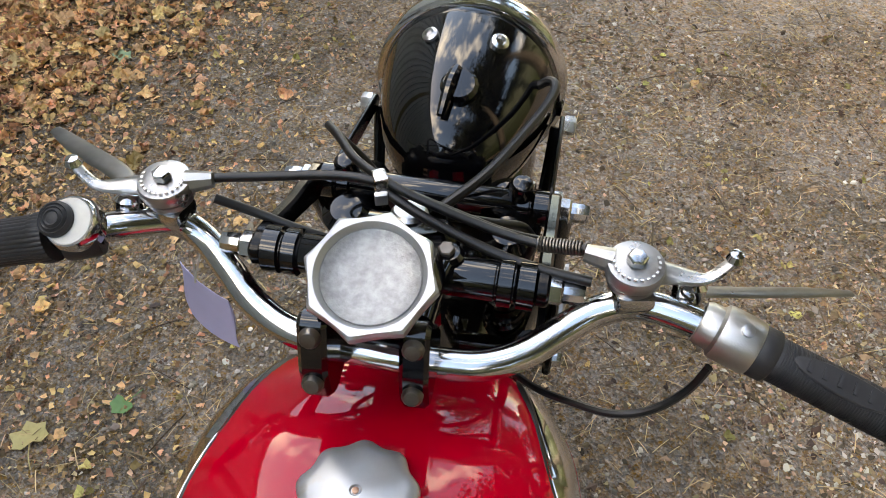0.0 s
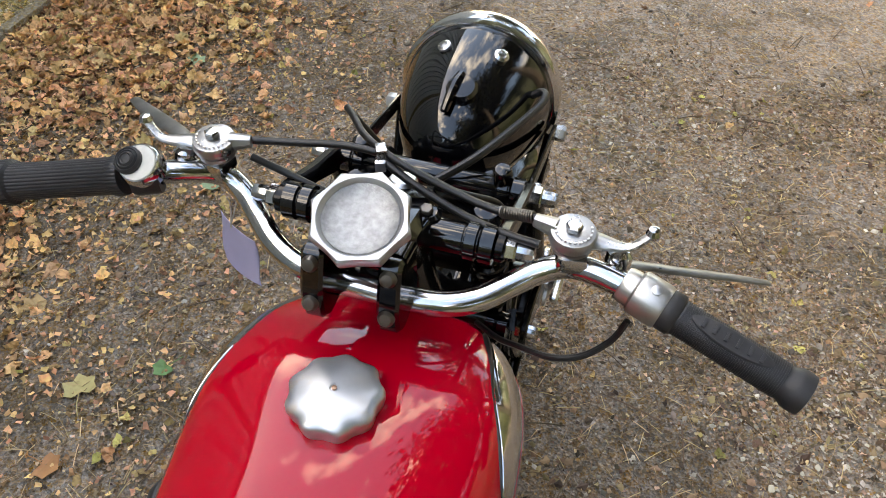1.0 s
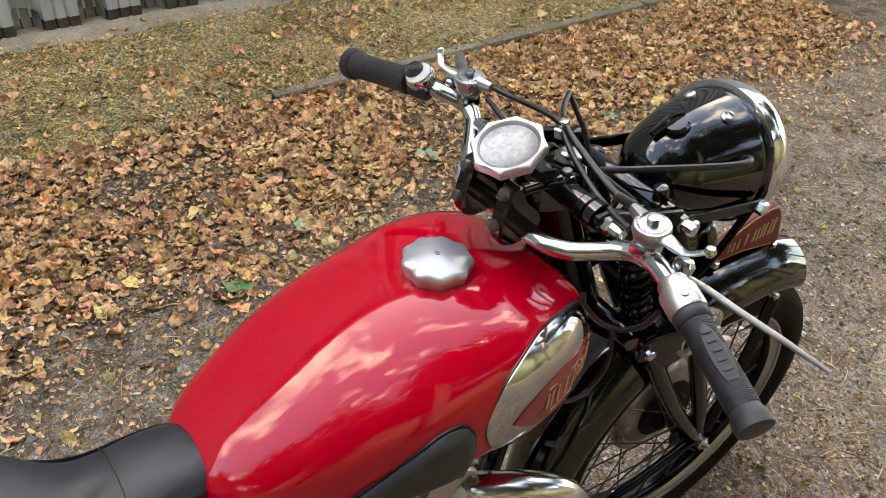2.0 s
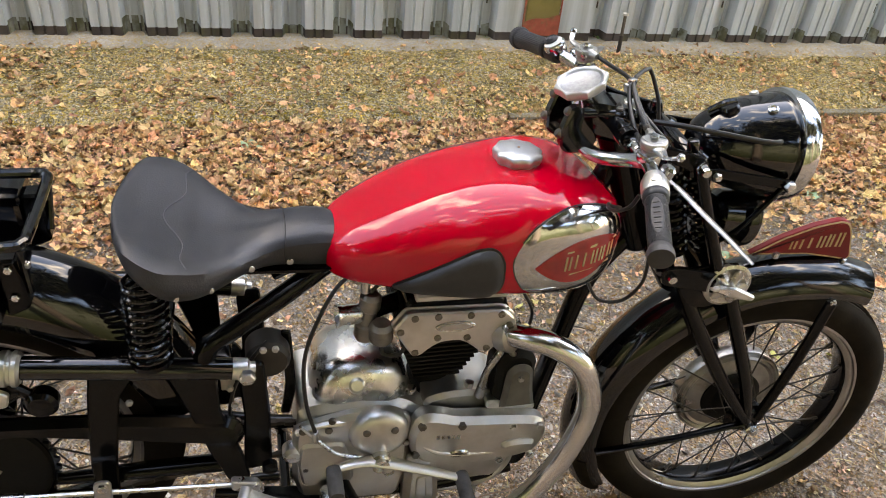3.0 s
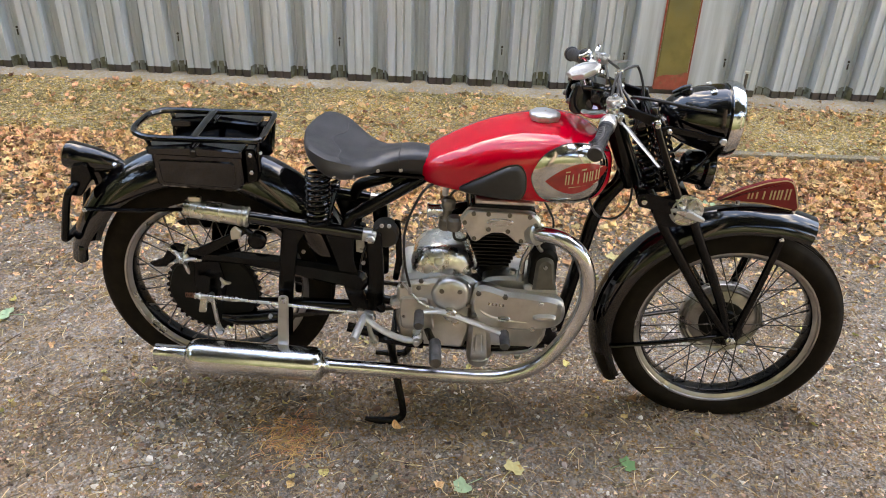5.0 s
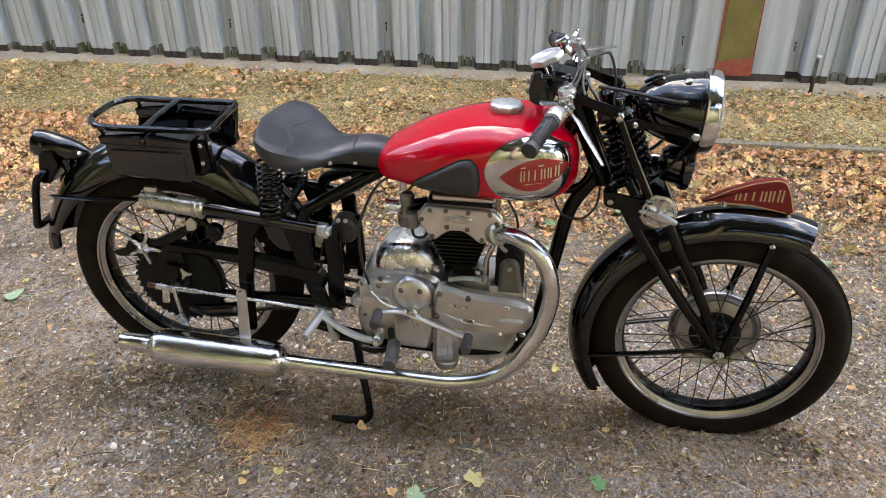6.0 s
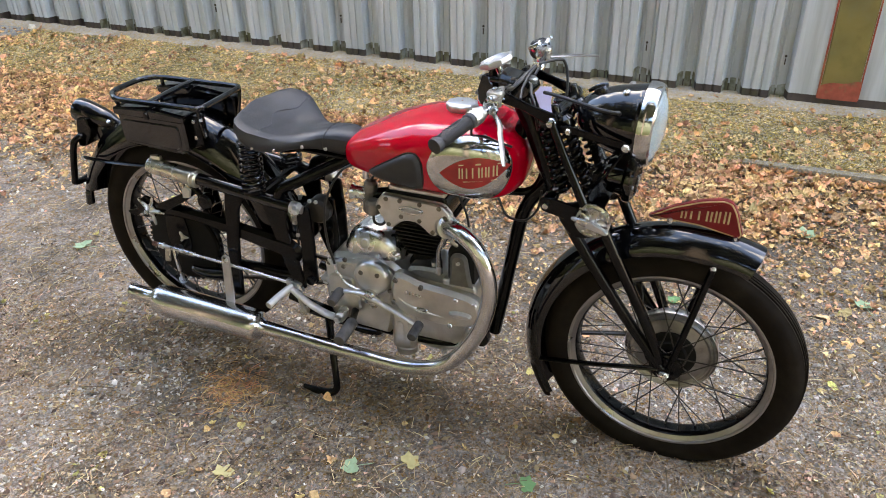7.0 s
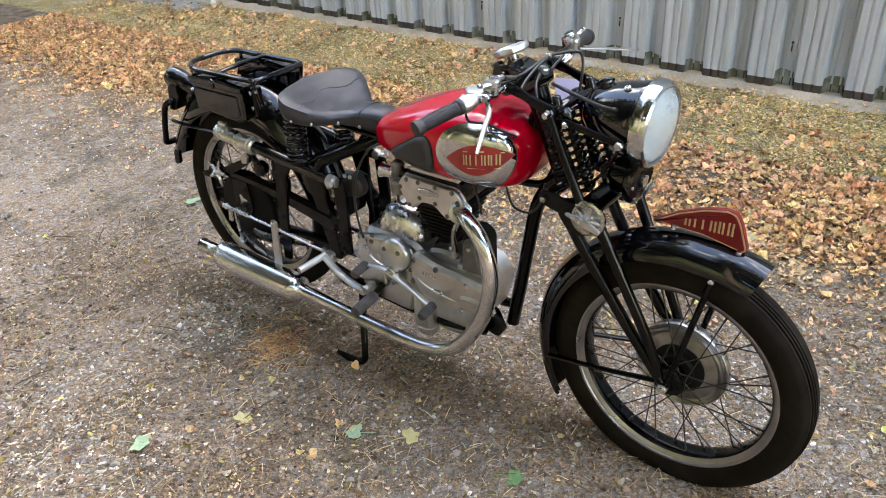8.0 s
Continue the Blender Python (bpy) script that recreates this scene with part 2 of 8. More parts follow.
def offset_outline(p, d):
    """Moves a closed outline inwards by d."""
    n = len(p)
    area = sum(p[i][0] * p[(i + 1) % n][1] - p[(i + 1) % n][0] * p[i][1] for i in range(n))
    s = 1 if area > 0 else -1
    out = []
    for i in range(n):
        a, b, c = Vector(p[i - 1]), Vector(p[i]), Vector(p[(i + 1) % n])
        u, v = (b - a).normalized(), (c - b).normalized()
        nu, nv = Vector((-u.y, u.x)) * s, Vector((-v.y, v.x)) * s
        w = nu + nv
        w = w / max(w.length_squared / 2, 0.35) if w.length > 1e-6 else nu
        out.append(tuple(b + w * d))
    return out


def rounded(p, r=0.01, k=4):
    """Rounds the corners of an outline."""
    out = []
    n = len(p)
    for i in range(n):
        a, b, c = Vector(p[i - 1]), Vector(p[i]), Vector(p[(i + 1) % n])
        u, v = a - b, c - b
        d = min(r, u.length * 0.45, v.length * 0.45)
        s, e = b + u.normalized() * d, b + v.normalized() * d
        for j in range(k + 1):
            t = j / k
            out.append(tuple(s * (1 - t) ** 2 + b * 2 * t * (1 - t) + e * t * t))
    return out


def slab(outline, x0, x1, bevel=0.003, m=None, bm=None):
    """A plate with an outline in (y, z), from x0 to x1, with softened edges; m moves it."""
    bm = bm or bmesh.new()
    ins = offset_outline(outline, bevel)
    s = bevel if x1 > x0 else -bevel
    rings = [[(x0, *q) for q in ins], [(x0 + s, *q) for q in outline], [(x1 - s, *q) for q in outline], [(x1, *q) for q in ins]]
    if m is not None:
        rings = [[m @ Vector(q) for q in r] for r in rings]
    rings_to(bm, rings)
    return bm


def box(c, size, bevel=0.003, rot=(0, 0, 0), bm=None):
    bm2 = bmesh.new()
    bmesh.ops.create_cube(bm2, size=1)
    bmesh.ops.scale(bm2, vec=size, verts=bm2.verts)
    if bevel:
        bmesh.ops.bevel(bm2, geom=bm2.edges, offset=bevel, segments=2, affect="EDGES", profile=0.6)
    bm2.transform(pose(*c, *rot))
    return merge(bm, bm2) if bm else bm2


def merge(bm, other):
    me = bpy.data.meshes.new("tmp")
    other.to_mesh(me)
    other.free()
    bm.from_mesh(me)
    bpy.data.meshes.remove(me)
    return bm


def bolt(o, axis, r, h, bm=None, dome=True):
    """A hexagon head with a chamfered, domed top."""
    prof = [(r, 0), (r, h * 0.8), (r * 0.82, h)] + ([(0, h * 1.08)] if dome else [(0, h)])
    return lathe(prof, o, axis, 6, bm=bm)


def coil(a, b, r, wire, turns, n=7, bm=None, taper=0.0):
    a, b = Vector(a), Vector(b)
    m = frame_to(a, b - a)
    ln = (b - a).length
    k = int(turns * 14)
    pts = [m @ Vector((r * (1 - taper * math.sin(math.pi * i / k)) * math.cos(2 * math.pi * turns * i / k), r * (1 - taper * math.sin(math.pi * i / k)) * math.sin(2 * math.pi * turns * i / k), ln * i / k)) for i in range(k + 1)]
    return tube(pts, wire, n, res=1, bm=bm)


def loft(sections, closed_ring=True, caps=True, bm=None):
    bm = bm or bmesh.new()
    rings_to(bm, sections, closed_ring, caps)
    return bm


# ---- the ground ----
def ground_material(name, tones, cell=150.0, big=2.2, contrast=0.5, bump=0.6, rough=0.95, far_tone=None, zones=(), damp=None):
    """Loose ground: a wandering mix of tones, grains of their own brightness at two sizes, and a relief of grains."""
    m = bpy.data.materials.new(name)
    m.use_nodes = True
    n, l = m.node_tree.nodes, m.node_tree.links
    b = n["Principled BSDF"]
    b.inputs["Roughness"].default_value, b.inputs["Specular IOR Level"].default_value = rough, 0.2
    place = n.new("ShaderNodeTexCoord")
    warp = n.new("ShaderNodeTexNoise")
    warp.inputs["Scale"].default_value, warp.inputs["Detail"].default_value = 34.0, 3.0
    l.new(place.outputs["Object"], warp.inputs["Vector"])
    add = n.new("ShaderNodeVectorMath")
    add.operation = "MULTIPLY_ADD"
    add.inputs[1].default_value = (0.016, 0.016, 0.016)
    l.new(warp.outputs["Color"], add.inputs[0])
    l.new(place.outputs["Object"], add.inputs[2])
    broad = n.new("ShaderNodeTexNoise")
    broad.inputs["Scale"].default_value, broad.inputs["Detail"].default_value, broad.inputs["Roughness"].default_value = big, 9.0, 0.68
    l.new(place.outputs["Object"], broad.inputs["Vector"])
    ramp = n.new("ShaderNodeValToRGB")
    els = ramp.color_ramp.elements
    els[0].position, els[1].position = 0.30, 0.72
    els[0].color, els[1].color = (*tones[0], 1), (*tones[-1], 1)
    for i, t in enumerate(tones[1:-1]):
        e = els.new(0.30 + 0.42 * (i + 1) / (len(tones) - 1))
        e.color = (*t, 1)
    l.new(broad.outputs["Fac"], ramp.inputs["Fac"])
    col = ramp.outputs["Color"]
    if far_tone:
        # a paler tone along the lane, growing both ways from y = -0.1, with a ragged border
        axes = n.new("ShaderNodeSeparateXYZ")
        l.new(place.outputs["Object"], axes.inputs[0])
        wob = n.new("ShaderNodeMath")
        wob.operation = "MULTIPLY_ADD"
        wob.inputs[1].default_value = 2.2
        l.new(broad.outputs["Fac"], wob.inputs[0])
        both_ways = n.new("ShaderNodeMath")
        both_ways.operation = "ABSOLUTE"
        shift = n.new("ShaderNodeMath")
        shift.inputs[1].default_value = 0.1
        flip = n.new("ShaderNodeMath")
        flip.operation = "MULTIPLY"
        flip.inputs[1].default_value = -1.0
        l.new(axes.outputs["Y"], shift.inputs[0])
        l.new(shift.outputs[0], both_ways.inputs[0])
        l.new(both_ways.outputs[0], flip.inputs[0])
        l.new(flip.outputs[0], wob.inputs[2])
        rr = n.new("ShaderNodeMapRange")
        rr.inputs["From Min"].default_value, rr.inputs["From Max"].default_value = 1.5, -1.6
        rr.inputs["To Max"].default_value = 0.75
        l.new(wob.outputs[0], rr.inputs["Value"])
        mx = n.new("ShaderNodeMix")
        mx.data_type = "RGBA"
        l.new(rr.outputs["Result"], mx.inputs["Factor"])
        l.new(col, mx.inputs["A"])
        mx.inputs["B"].default_value = (*far_tone, 1)
        col = mx.outputs["Result"]
    # stretches of other soil across the lane, with ragged borders: (start, end, ragged, amount, dark tone, light tone)
    for a, b2, ragged, share, dark_tone, light_tone in zones:
        axes = n.new("ShaderNodeSeparateXYZ")
        l.new(place.outputs["Object"], axes.inputs[0])
        wob = n.new("ShaderNodeMath")
        wob.operation = "MULTIPLY_ADD"
        wob.inputs[1].default_value = ragged
        l.new(broad.outputs["Fac"], wob.inputs[0])
        l.new(axes.outputs["X"], wob.inputs[2])
        rr = n.new("ShaderNodeMapRange")
        rr.inputs["From Min"].default_value, rr.inputs["From Max"].default_value = a + 0.5 * ragged, b2 + 0.5 * ragged
        rr.inputs["To Max"].default_value = share
        l.new(wob.outputs[0], rr.inputs["Value"])
        own = n.new("ShaderNodeTexNoise")
        own.inputs["Scale"].default_value, own.inputs["Detail"].default_value, own.inputs["Roughness"].default_value = 11.0, 8.0, 0.7
        l.new(place.outputs["Object"], own.inputs["Vector"])
        tone = n.new("ShaderNodeValToRGB")
        tone.color_ramp.elements[0].position, tone.color_ramp.elements[1].position = 0.36, 0.66
        tone.color_ramp.elements[0].color, tone.color_ramp.elements[1].color = (*dark_tone, 1), (*light_tone, 1)
        l.new(own.outputs["Fac"], tone.inputs["Fac"])
        mx = n.new("ShaderNodeMix")
        mx.data_type = "RGBA"
        l.new(rr.outputs["Result"], mx.inputs["Factor"])
        l.new(col, mx.inputs["A"])
        l.new(tone.outputs["Color"], mx.inputs["B"])
        col = mx.outputs["Result"]
    # damp olive-brown patches with soft borders
    if damp:
        wet = n.new("ShaderNodeTexNoise")
        wet.inputs["Scale"].default_value, wet.inputs["Detail"].default_value, wet.inputs["Roughness"].default_value = 3.4, 5.0, 0.62
        l.new(place.outputs["Object"], wet.inputs["Vector"])
        much = n.new("ShaderNodeMapRange")
        much.inputs["From Min"].default_value, much.inputs["From Max"].default_value = 0.48, 0.63
        much.inputs["To Max"].default_value = 0.52
        l.new(wet.outputs["Fac"], much.inputs["Value"])
        mx = n.new("ShaderNodeMix")
        mx.data_type = "RGBA"
        l.new(much.outputs["Result"], mx.inputs["Factor"])
        l.new(col, mx.inputs["A"])
        mx.inputs["B"].default_value = (*damp, 1)
        col = mx.outputs["Result"]
    heights = []
    for sc, amount in ((cell, contrast), (cell * 0.42, contrast * 0.35), (cell * 2.3, contrast * 0.8)):
        v = n.new("ShaderNodeTexVoronoi")
        v.inputs["Scale"].default_value = sc
        l.new(add.outputs[0], v.inputs["Vector"])
        sep = n.new("ShaderNodeSeparateColor")
        l.new(v.outputs["Color"], sep.inputs[0])
        r = n.new("ShaderNodeMapRange")
        r.inputs["To Min"].default_value, r.inputs["To Max"].default_value = 1 - amount, 1 + amount
        l.new(sep.outputs[0], r.inputs["Value"])
        hsv = n.new("ShaderNodeHueSaturation")
        l.new(r.outputs["Result"], hsv.inputs["Value"])
        r2 = n.new("ShaderNodeMapRange")
        r2.inputs["To Min"].default_value, r2.inputs["To Max"].default_value = 0.6, 1.25
        l.new(sep.outputs[1], r2.inputs["Value"])
        l.new(r2.outputs["Result"], hsv.inputs["Saturation"])
        l.new(col, hsv.inputs["Color"])
        col = hsv.outputs["Color"]
        heights.append(v.outputs["Distance"])
    l.new(col, b.inputs["Base Color"])
    total = n.new("ShaderNodeMath")
    l.new(heights[0], total.inputs[0])
    l.new(heights[1], total.inputs[1])
    fine = n.new("ShaderNodeTexNoise")
    fine.inputs["Scale"].default_value, fine.inputs["Detail"].default_value = 90.0, 6.0
    l.new(place.outputs["Object"], fine.inputs["Vector"])
    both = n.new("ShaderNodeMath")
    l.new(total.outputs[0], both.inputs[0])
    l.new(fine.outputs["Fac"], both.inputs[1])
    p = n.new("ShaderNodeBump")
    p.inputs["Strength"].default_value, p.inputs["Distance"].default_value = bump, 0.006
    l.new(both.outputs[0], p.inputs["Height"])
    l.new(p.outputs["Normal"], b.inputs["Normal"])
    return m


LANE = ground_material("gravel_earth", [(0.042, 0.027, 0.016), (0.104, 0.068, 0.041), (0.178, 0.122, 0.079), (0.250, 0.168, 0.100), (0.200, 0.143, 0.088), (0.400, 0.292, 0.190)], 150, big=2.6, contrast=0.36, bump=1.0, far_tone=(0.46, 0.332, 0.226), damp=(0.100, 0.078, 0.040),
                       zones=((0.10, -0.45, 0.9, 0.70, (0.160, 0.108, 0.064), (0.430, 0.308, 0.200)), (-0.90, -1.35, 0.8, 0.92, (0.080, 0.050, 0.027), (0.300, 0.190, 0.100))))
MOSS = ground_material("mossy_litter", [(0.150, 0.106, 0.018), (0.30, 0.210, 0.045), (0.45, 0.303, 0.082), (0.58, 0.395, 0.155)], 180, big=1.9, contrast=0.7, bump=0.9)
SAND = ground_material("pale_mortar", [(0.27, 0.20, 0.115), (0.38, 0.29, 0.18), (0.50, 0.40, 0.27)], 160, contrast=0.14, bump=0.35)
KERB = ground_material("weathered_edging", [(0.16, 0.13, 0.065), (0.27, 0.21, 0.12), (0.37, 0.30, 0.19)], 220, contrast=0.3, bump=0.4)

FRONT_WHEEL = Vector((0.012, 0.620, 0.290))
CX = -0.008


def ground_height(x, y):
    h = 0.006 * noise.noise(Vector((x * 1.3, y * 1.3, 0))) + 0.0035 * noise.noise(Vector((x * 7, y * 7, 3))) + 0.002 * noise.noise(Vector((x * 23, y * 23, 5)))
    near = max(0.0, 1 - (abs(x) + abs(y)) / 40)
    rut = math.exp(-((x - FRONT_WHEEL.x) / 0.07) ** 2 - ((y - FRONT_WHEEL.y) / 0.17) ** 2)
    return h * near - 0.013 * rut


def sheet(name, xs, ys, z, mat, parent=None, label="", kind="structure", category=""):
    bm = bmesh.new()
    grid = [[bm.verts.new((x, y, z(x, y))) for y in ys] for x in xs]
    for i in range(len(xs) - 1):
        for j in range(len(ys) - 1):
            bm.faces.new((grid[i][j], grid[i + 1][j], grid[i + 1][j + 1], grid[i][j + 1]))
    ob = part(name, bm, mat, parent, label, sharp=180)
    return tagged(ob, label, category, kind=kind)


def spread(a, b, step, far):
    fine = [a + i * step for i in range(int((b - a) / step) + 1)]
    out, d = [], step
    lo, hi = [], []
    x = a
    while x > -far:
        d *= 1.6
        x -= d
        lo.append(x)
    x, d = fine[-1], step
    while x < far:
        d *= 1.6
        x += d
        hi.append(x)
    return lo[::-1] + fine + hi


sheet("ground", spread(-2.0, 1.5, 0.025, 600), spread(-2.4, 3.0, 0.025, 600), ground_height, LANE, None, "brown gravelly earth lane strewn with small stones", category="ground")

# the wall's line turns a little away from the lane's
WALL_TURN = Matrix.Translation((-2.850, 0, 0)) @ Matrix.Rotation(radians(-1.0), 4, "Z")


def along(u, v, z):
    """A place by the wall: u along it, v out from its crests, z up."""
    return WALL_TURN @ Vector((v, u, z))


def verge_height(x, y):
    edge = min(1.0, max(0.0, (-1.93 + 0.012 * y - x) / 0.05))
    return edge * (0.016 + 0.007 * noise.noise(Vector((x * 3, y * 3, 9))) + 0.004 * noise.noise(Vector((x * 17, y * 17, 2)))) - 0.006 * (1 - edge) + ground_height(x, y) * 0.3


sheet("verge", [-2.84 + 0.025 * i for i in range(38)], [-9 + 0.03 * i for i in range(550)], verge_height, MOSS, None, "mossy verge covered with fine dry litter", category="verge")


def strip_height(x, y):
    u = (x + 2.85 - 0.018 * y) / 0.10
    wob = 0.5 * noise.noise(Vector((y * 2.2, 4, 0))) + 0.3 * noise.noise(Vector((y * 7, 1, 0))) + (0.9 if y > 1.35 else 0.0) * min(1, (y - 1.35) * 2)
    return 0.034 - 0.026 * max(0.0, u - 0.35 - wob * 0.6) ** 1.2 + 0.004 * noise.noise(Vector((x * 15, y * 15, 7)))


sheet("mortar_strip", [-2.95 + 0.02 * i for i in range(32)], [-9 + 0.04 * i for i in range(400)], strip_height, SAND, None, "pale crumbling mortar strip along the foot of the wall", category="ground strip")

bm = bmesh.new()
for i in range(5):
    y0 = 0.75 + i * 1.0
    ln = 0.985
    merge(bm, box((-1.955 + 0.012 * (y0 + ln / 2), y0 + ln / 2, 0.001), (0.045, ln, 0.05), 0.008, (0, random.uniform(-2, 2), -0.7)))
tagged(part("kerb_edging", bm, KERB, None, "weathered narrow concrete edging sunk in the ground"), category="kerb", kind="structure")


# ---- the sheet-metal wall ----
def wall_material(name, base, stain, streak=0.5):
    m = material(name, base, 0.42, 0.25, vary=0.12, scale=5, second=stain, second_scale=3.2, second_amount=(0.42, 0.66), bump=0.05, bump_scale=90, rough_vary=0.1)
    # rain streaks run down the sheet
    n, l = m.node_tree.nodes, m.node_tree.links
    place = [q for q in n if q.bl_idname == "ShaderNodeTexCoord"][0]
    run = n.new("ShaderNodeMapping")
    run.inputs["Scale"].default_value = (4.5, 4.5, 0.22)
    l.new(place.outputs["Object"], run.inputs["Vector"])
    for q in n:
        if q.bl_idname == "ShaderNodeTexNoise" and q.inputs["Scale"].default_value < 50:
            l.new(run.outputs["Vector"], q.inputs["Vector"])
    return m


ZINC = wall_material("galvanised_sheet", (0.55, 0.60, 0.64), (0.42, 0.465, 0.485))
TAR = material("brown_base_band", (0.060, 0.046, 0.042), 0.8, vary=0.25, scale=20, second=(0.075, 0.072, 0.03), second_scale=8, bump=0.2)
OCHRE = material("ochre_painted_flashing", (0.20, 0.16, 0.045), 0.6, vary=0.2, scale=12, second=(0.13, 0.115, 0.05), second_scale=6, second_amount=(0.45, 0.7), bump=0.1)
RED_OXIDE = material("red_oxide_paint", (0.34, 0.075, 0.045), 0.75, vary=0.25, scale=25, second=(0.20, 0.13, 0.06), second_scale=16, bump=0.2)
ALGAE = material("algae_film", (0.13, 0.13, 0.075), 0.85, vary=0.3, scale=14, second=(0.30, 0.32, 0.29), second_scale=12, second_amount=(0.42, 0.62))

PITCH, DEPTH, WALL_TOP = 0.25, 0.068, 4.6
# one wave of the sheet from valley to valley, with its small grooves: (along, out)
WAVE = [(-0.125, -1.0), (-0.110, -1.0), (-0.107, -0.90), (-0.101, -0.90), (-0.098, -1.0), (-0.084, -1.0), (-0.068, 0.0), (-0.030, 0.0), (-0.027, -0.12), (-0.019, -0.12), (-0.016, 0.0),
        (0.016, 0.0), (0.019, -0.12), (0.027, -0.12), (0.030, 0.0), (0.068, 0.0), (0.084, -1.0), (0.098, -1.0), (0.101, -0.90), (0.107, -0.90), (0.110, -1.0)]


def wave_sheet(line, z0, z1, thick=0.004, inset=0.0, ragged=0.0):
    """A folded sheet that follows line, a list of (u, v), from z0 up to z1."""
    bm = bmesh.new()
    rows = []
    for i, (u, v) in enumerate(line):
        w = ragged * noise.noise(Vector((u * 9, 0.3, 1.7)))
        rows.append([bm.verts.new(along(u, v + o, z)) for o in (0.0, -thick) for z in (z0, z1 + w)])
    for a, b in zip(rows, rows[1:]):
        bm.faces.new((a[0], b[0], b[1], a[1]))
        bm.faces.new((a[2], a[3], b[3], b[2]))
        bm.faces.new((a[1], b[1], b[3], a[3]))
        bm.faces.new((a[0], a[2], b[2], b[0]))
    bm.faces.new((rows[0][0], rows[0][1], rows[0][3], rows[0][2]))
    bm.faces.new((rows[-1][0], rows[-1][2], rows[-1][3], rows[-1][1]))
    return bm


wall = tagged(thing("wall_west", "tall wall of grey corrugated sheet metal with a brown base band", "wall", at=(-2.95, 0, 0)), kind="structure")
first = -0.236 - 34 * PITCH
crests = [first + PITCH * k for k in range(39)] + [1.634 + PITCH * k for k in range(34)]
# four waves make one sheet
for k0 in list(range(0, 39, 4)) + list(range(39, 73, 4)):
    group = [c for c in crests[k0:k0 + 4] if (k0 < 39) == (c < 1.2)]
    line = [(c + a, DEPTH * b) for c in group for a, b in WAVE] + [(group[-1] + 0.125, -DEPTH)]
    lap = 0.0012 * (k0 // 4 % 2)
    part("sheet", wave_sheet([(u, v + lap) for u, v in line], 0.078, WALL_TOP), ZINC, wall, sharp=20)
    part("base_band", wave_sheet([(u, v - 0.003) for u, v in line], -0.05, 0.082, ragged=0.006), TAR, wall, sharp=20)
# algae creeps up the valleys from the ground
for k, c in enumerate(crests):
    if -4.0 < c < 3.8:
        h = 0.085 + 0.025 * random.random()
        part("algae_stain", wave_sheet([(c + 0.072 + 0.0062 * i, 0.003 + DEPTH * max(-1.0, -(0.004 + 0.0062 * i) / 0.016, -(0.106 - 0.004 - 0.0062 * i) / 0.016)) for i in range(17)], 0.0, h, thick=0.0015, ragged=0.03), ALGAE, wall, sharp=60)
flat = [(0.889, -DEPTH), (0.915, -DEPTH), (0.935, 0.0), (1.468, 0.0), (1.488, -DEPTH), (1.509, -DEPTH)]
part("sheet", wave_sheet(flat, 0.078, WALL_TOP), ZINC, wall, sharp=20)
part("base_band", wave_sheet([(u, v - 0.003) for u, v in flat], -0.05, 0.082, ragged=0.006), TAR, wall, sharp=20)
flashing = part("flashing", wave_sheet([(1.088, 0.0045), (1.094, 0.009), (1.268, 0.009), (1.274, 0.0045)], 0.07, WALL_TOP), OCHRE, wall, "ochre painted flashing strip with rusty edges", sharp=20)
part("rust_edge", wave_sheet([(1.076, 0.006), (1.086, 0.0065)], 0.07, WALL_TOP), RED_OXIDE, flashing)
part("rust_edge", wave_sheet([(1.276, 0.006), (1.284, 0.0065)], 0.07, WALL_TOP), RED_OXIDE, flashing)
part("paint_patch", wave_sheet([(1.080 + 0.0165 * i, 0.0135) for i in range(13)], 0.066, 0.165, thick=0.002, ragged=0.05), RED_OXIDE, flashing, "patch of flaking red oxide paint")
# fixing clips in the valleys
SCREW = material("old_screw", (0.07, 0.06, 0.05), 0.6, 0.6)
for u, z in ((0.139, 0.267), (0.889, 0.257), (1.509, 0.244), (-0.861, 0.28), (-1.861, 0.27), (-2.861, 0.27), (2.259, 0.26), (3.259, 0.25)):
    o = along(u, -DEPTH + 0.001, z)
    part("screw", bolt(o, (1, 0, 0), 0.007, 0.008), SCREW, wall)
    part("screw", box(o + Vector((0.004, 0, -0.03)), (0.008, 0.006, 0.035), 0.001), SCREW, wall)
# the building behind the sheets
bm = bmesh.new()
merge(bm, box((-3.22, 0.0, 2.2), (0.5, 19.0, 4.7), 0.0, (0, 0, -1.0)))
part("wall_core", bm, material("dark_wall_core", (0.08, 0.08, 0.08), 0.9, vary=0.1), wall)
part("eaves_trim", box((-2.96, 0.0, 4.62), (0.36, 19.0, 0.14), 0.01, (0, 0, -1.0)), ZINC, wall)

# iron pin before the wall
pin = thing("iron_pin", "short iron pin with a pale flat head standing by the wall", "pin", at=(-2.668, 1.58, 0))
part("shaft", tube([(-2.668, 1.58, -0.02), (-2.672, 1.581, 0.12)], 0.011, 10), material("dark_pin", (0.03, 0.022, 0.018), 0.8, vary=0.3), pin)
part("upper_shaft", tube([(-2.672, 1.581, 0.118), (-2.682, 1.583, 0.228)], 0.009, 10), material("pale_pin", (0.09, 0.075, 0.06), 0.6, 0.3, vary=0.2), pin)
part("head", lathe([(0, 0), (0.017, 0), (0.017, 0.010), (0, 0.012)], (-2.682, 1.583, 0.226), (0, 0, 1), 12), material("pale_head", (0.55, 0.53, 0.48), 0.6, vary=0.2), pin)


# ---- loose matter on the ground ----
def island_material(name, base, vary=0.35, hue=0.02, rough=0.85, spots=None):
    return material(name, base, rough, vary=0.12, scale=60, island=vary, random_hue=hue, bump=0.15, bump_scale=150, spec=0.25,
                    second=spots, second_scale=70, second_amount=(0.5, 0.7))


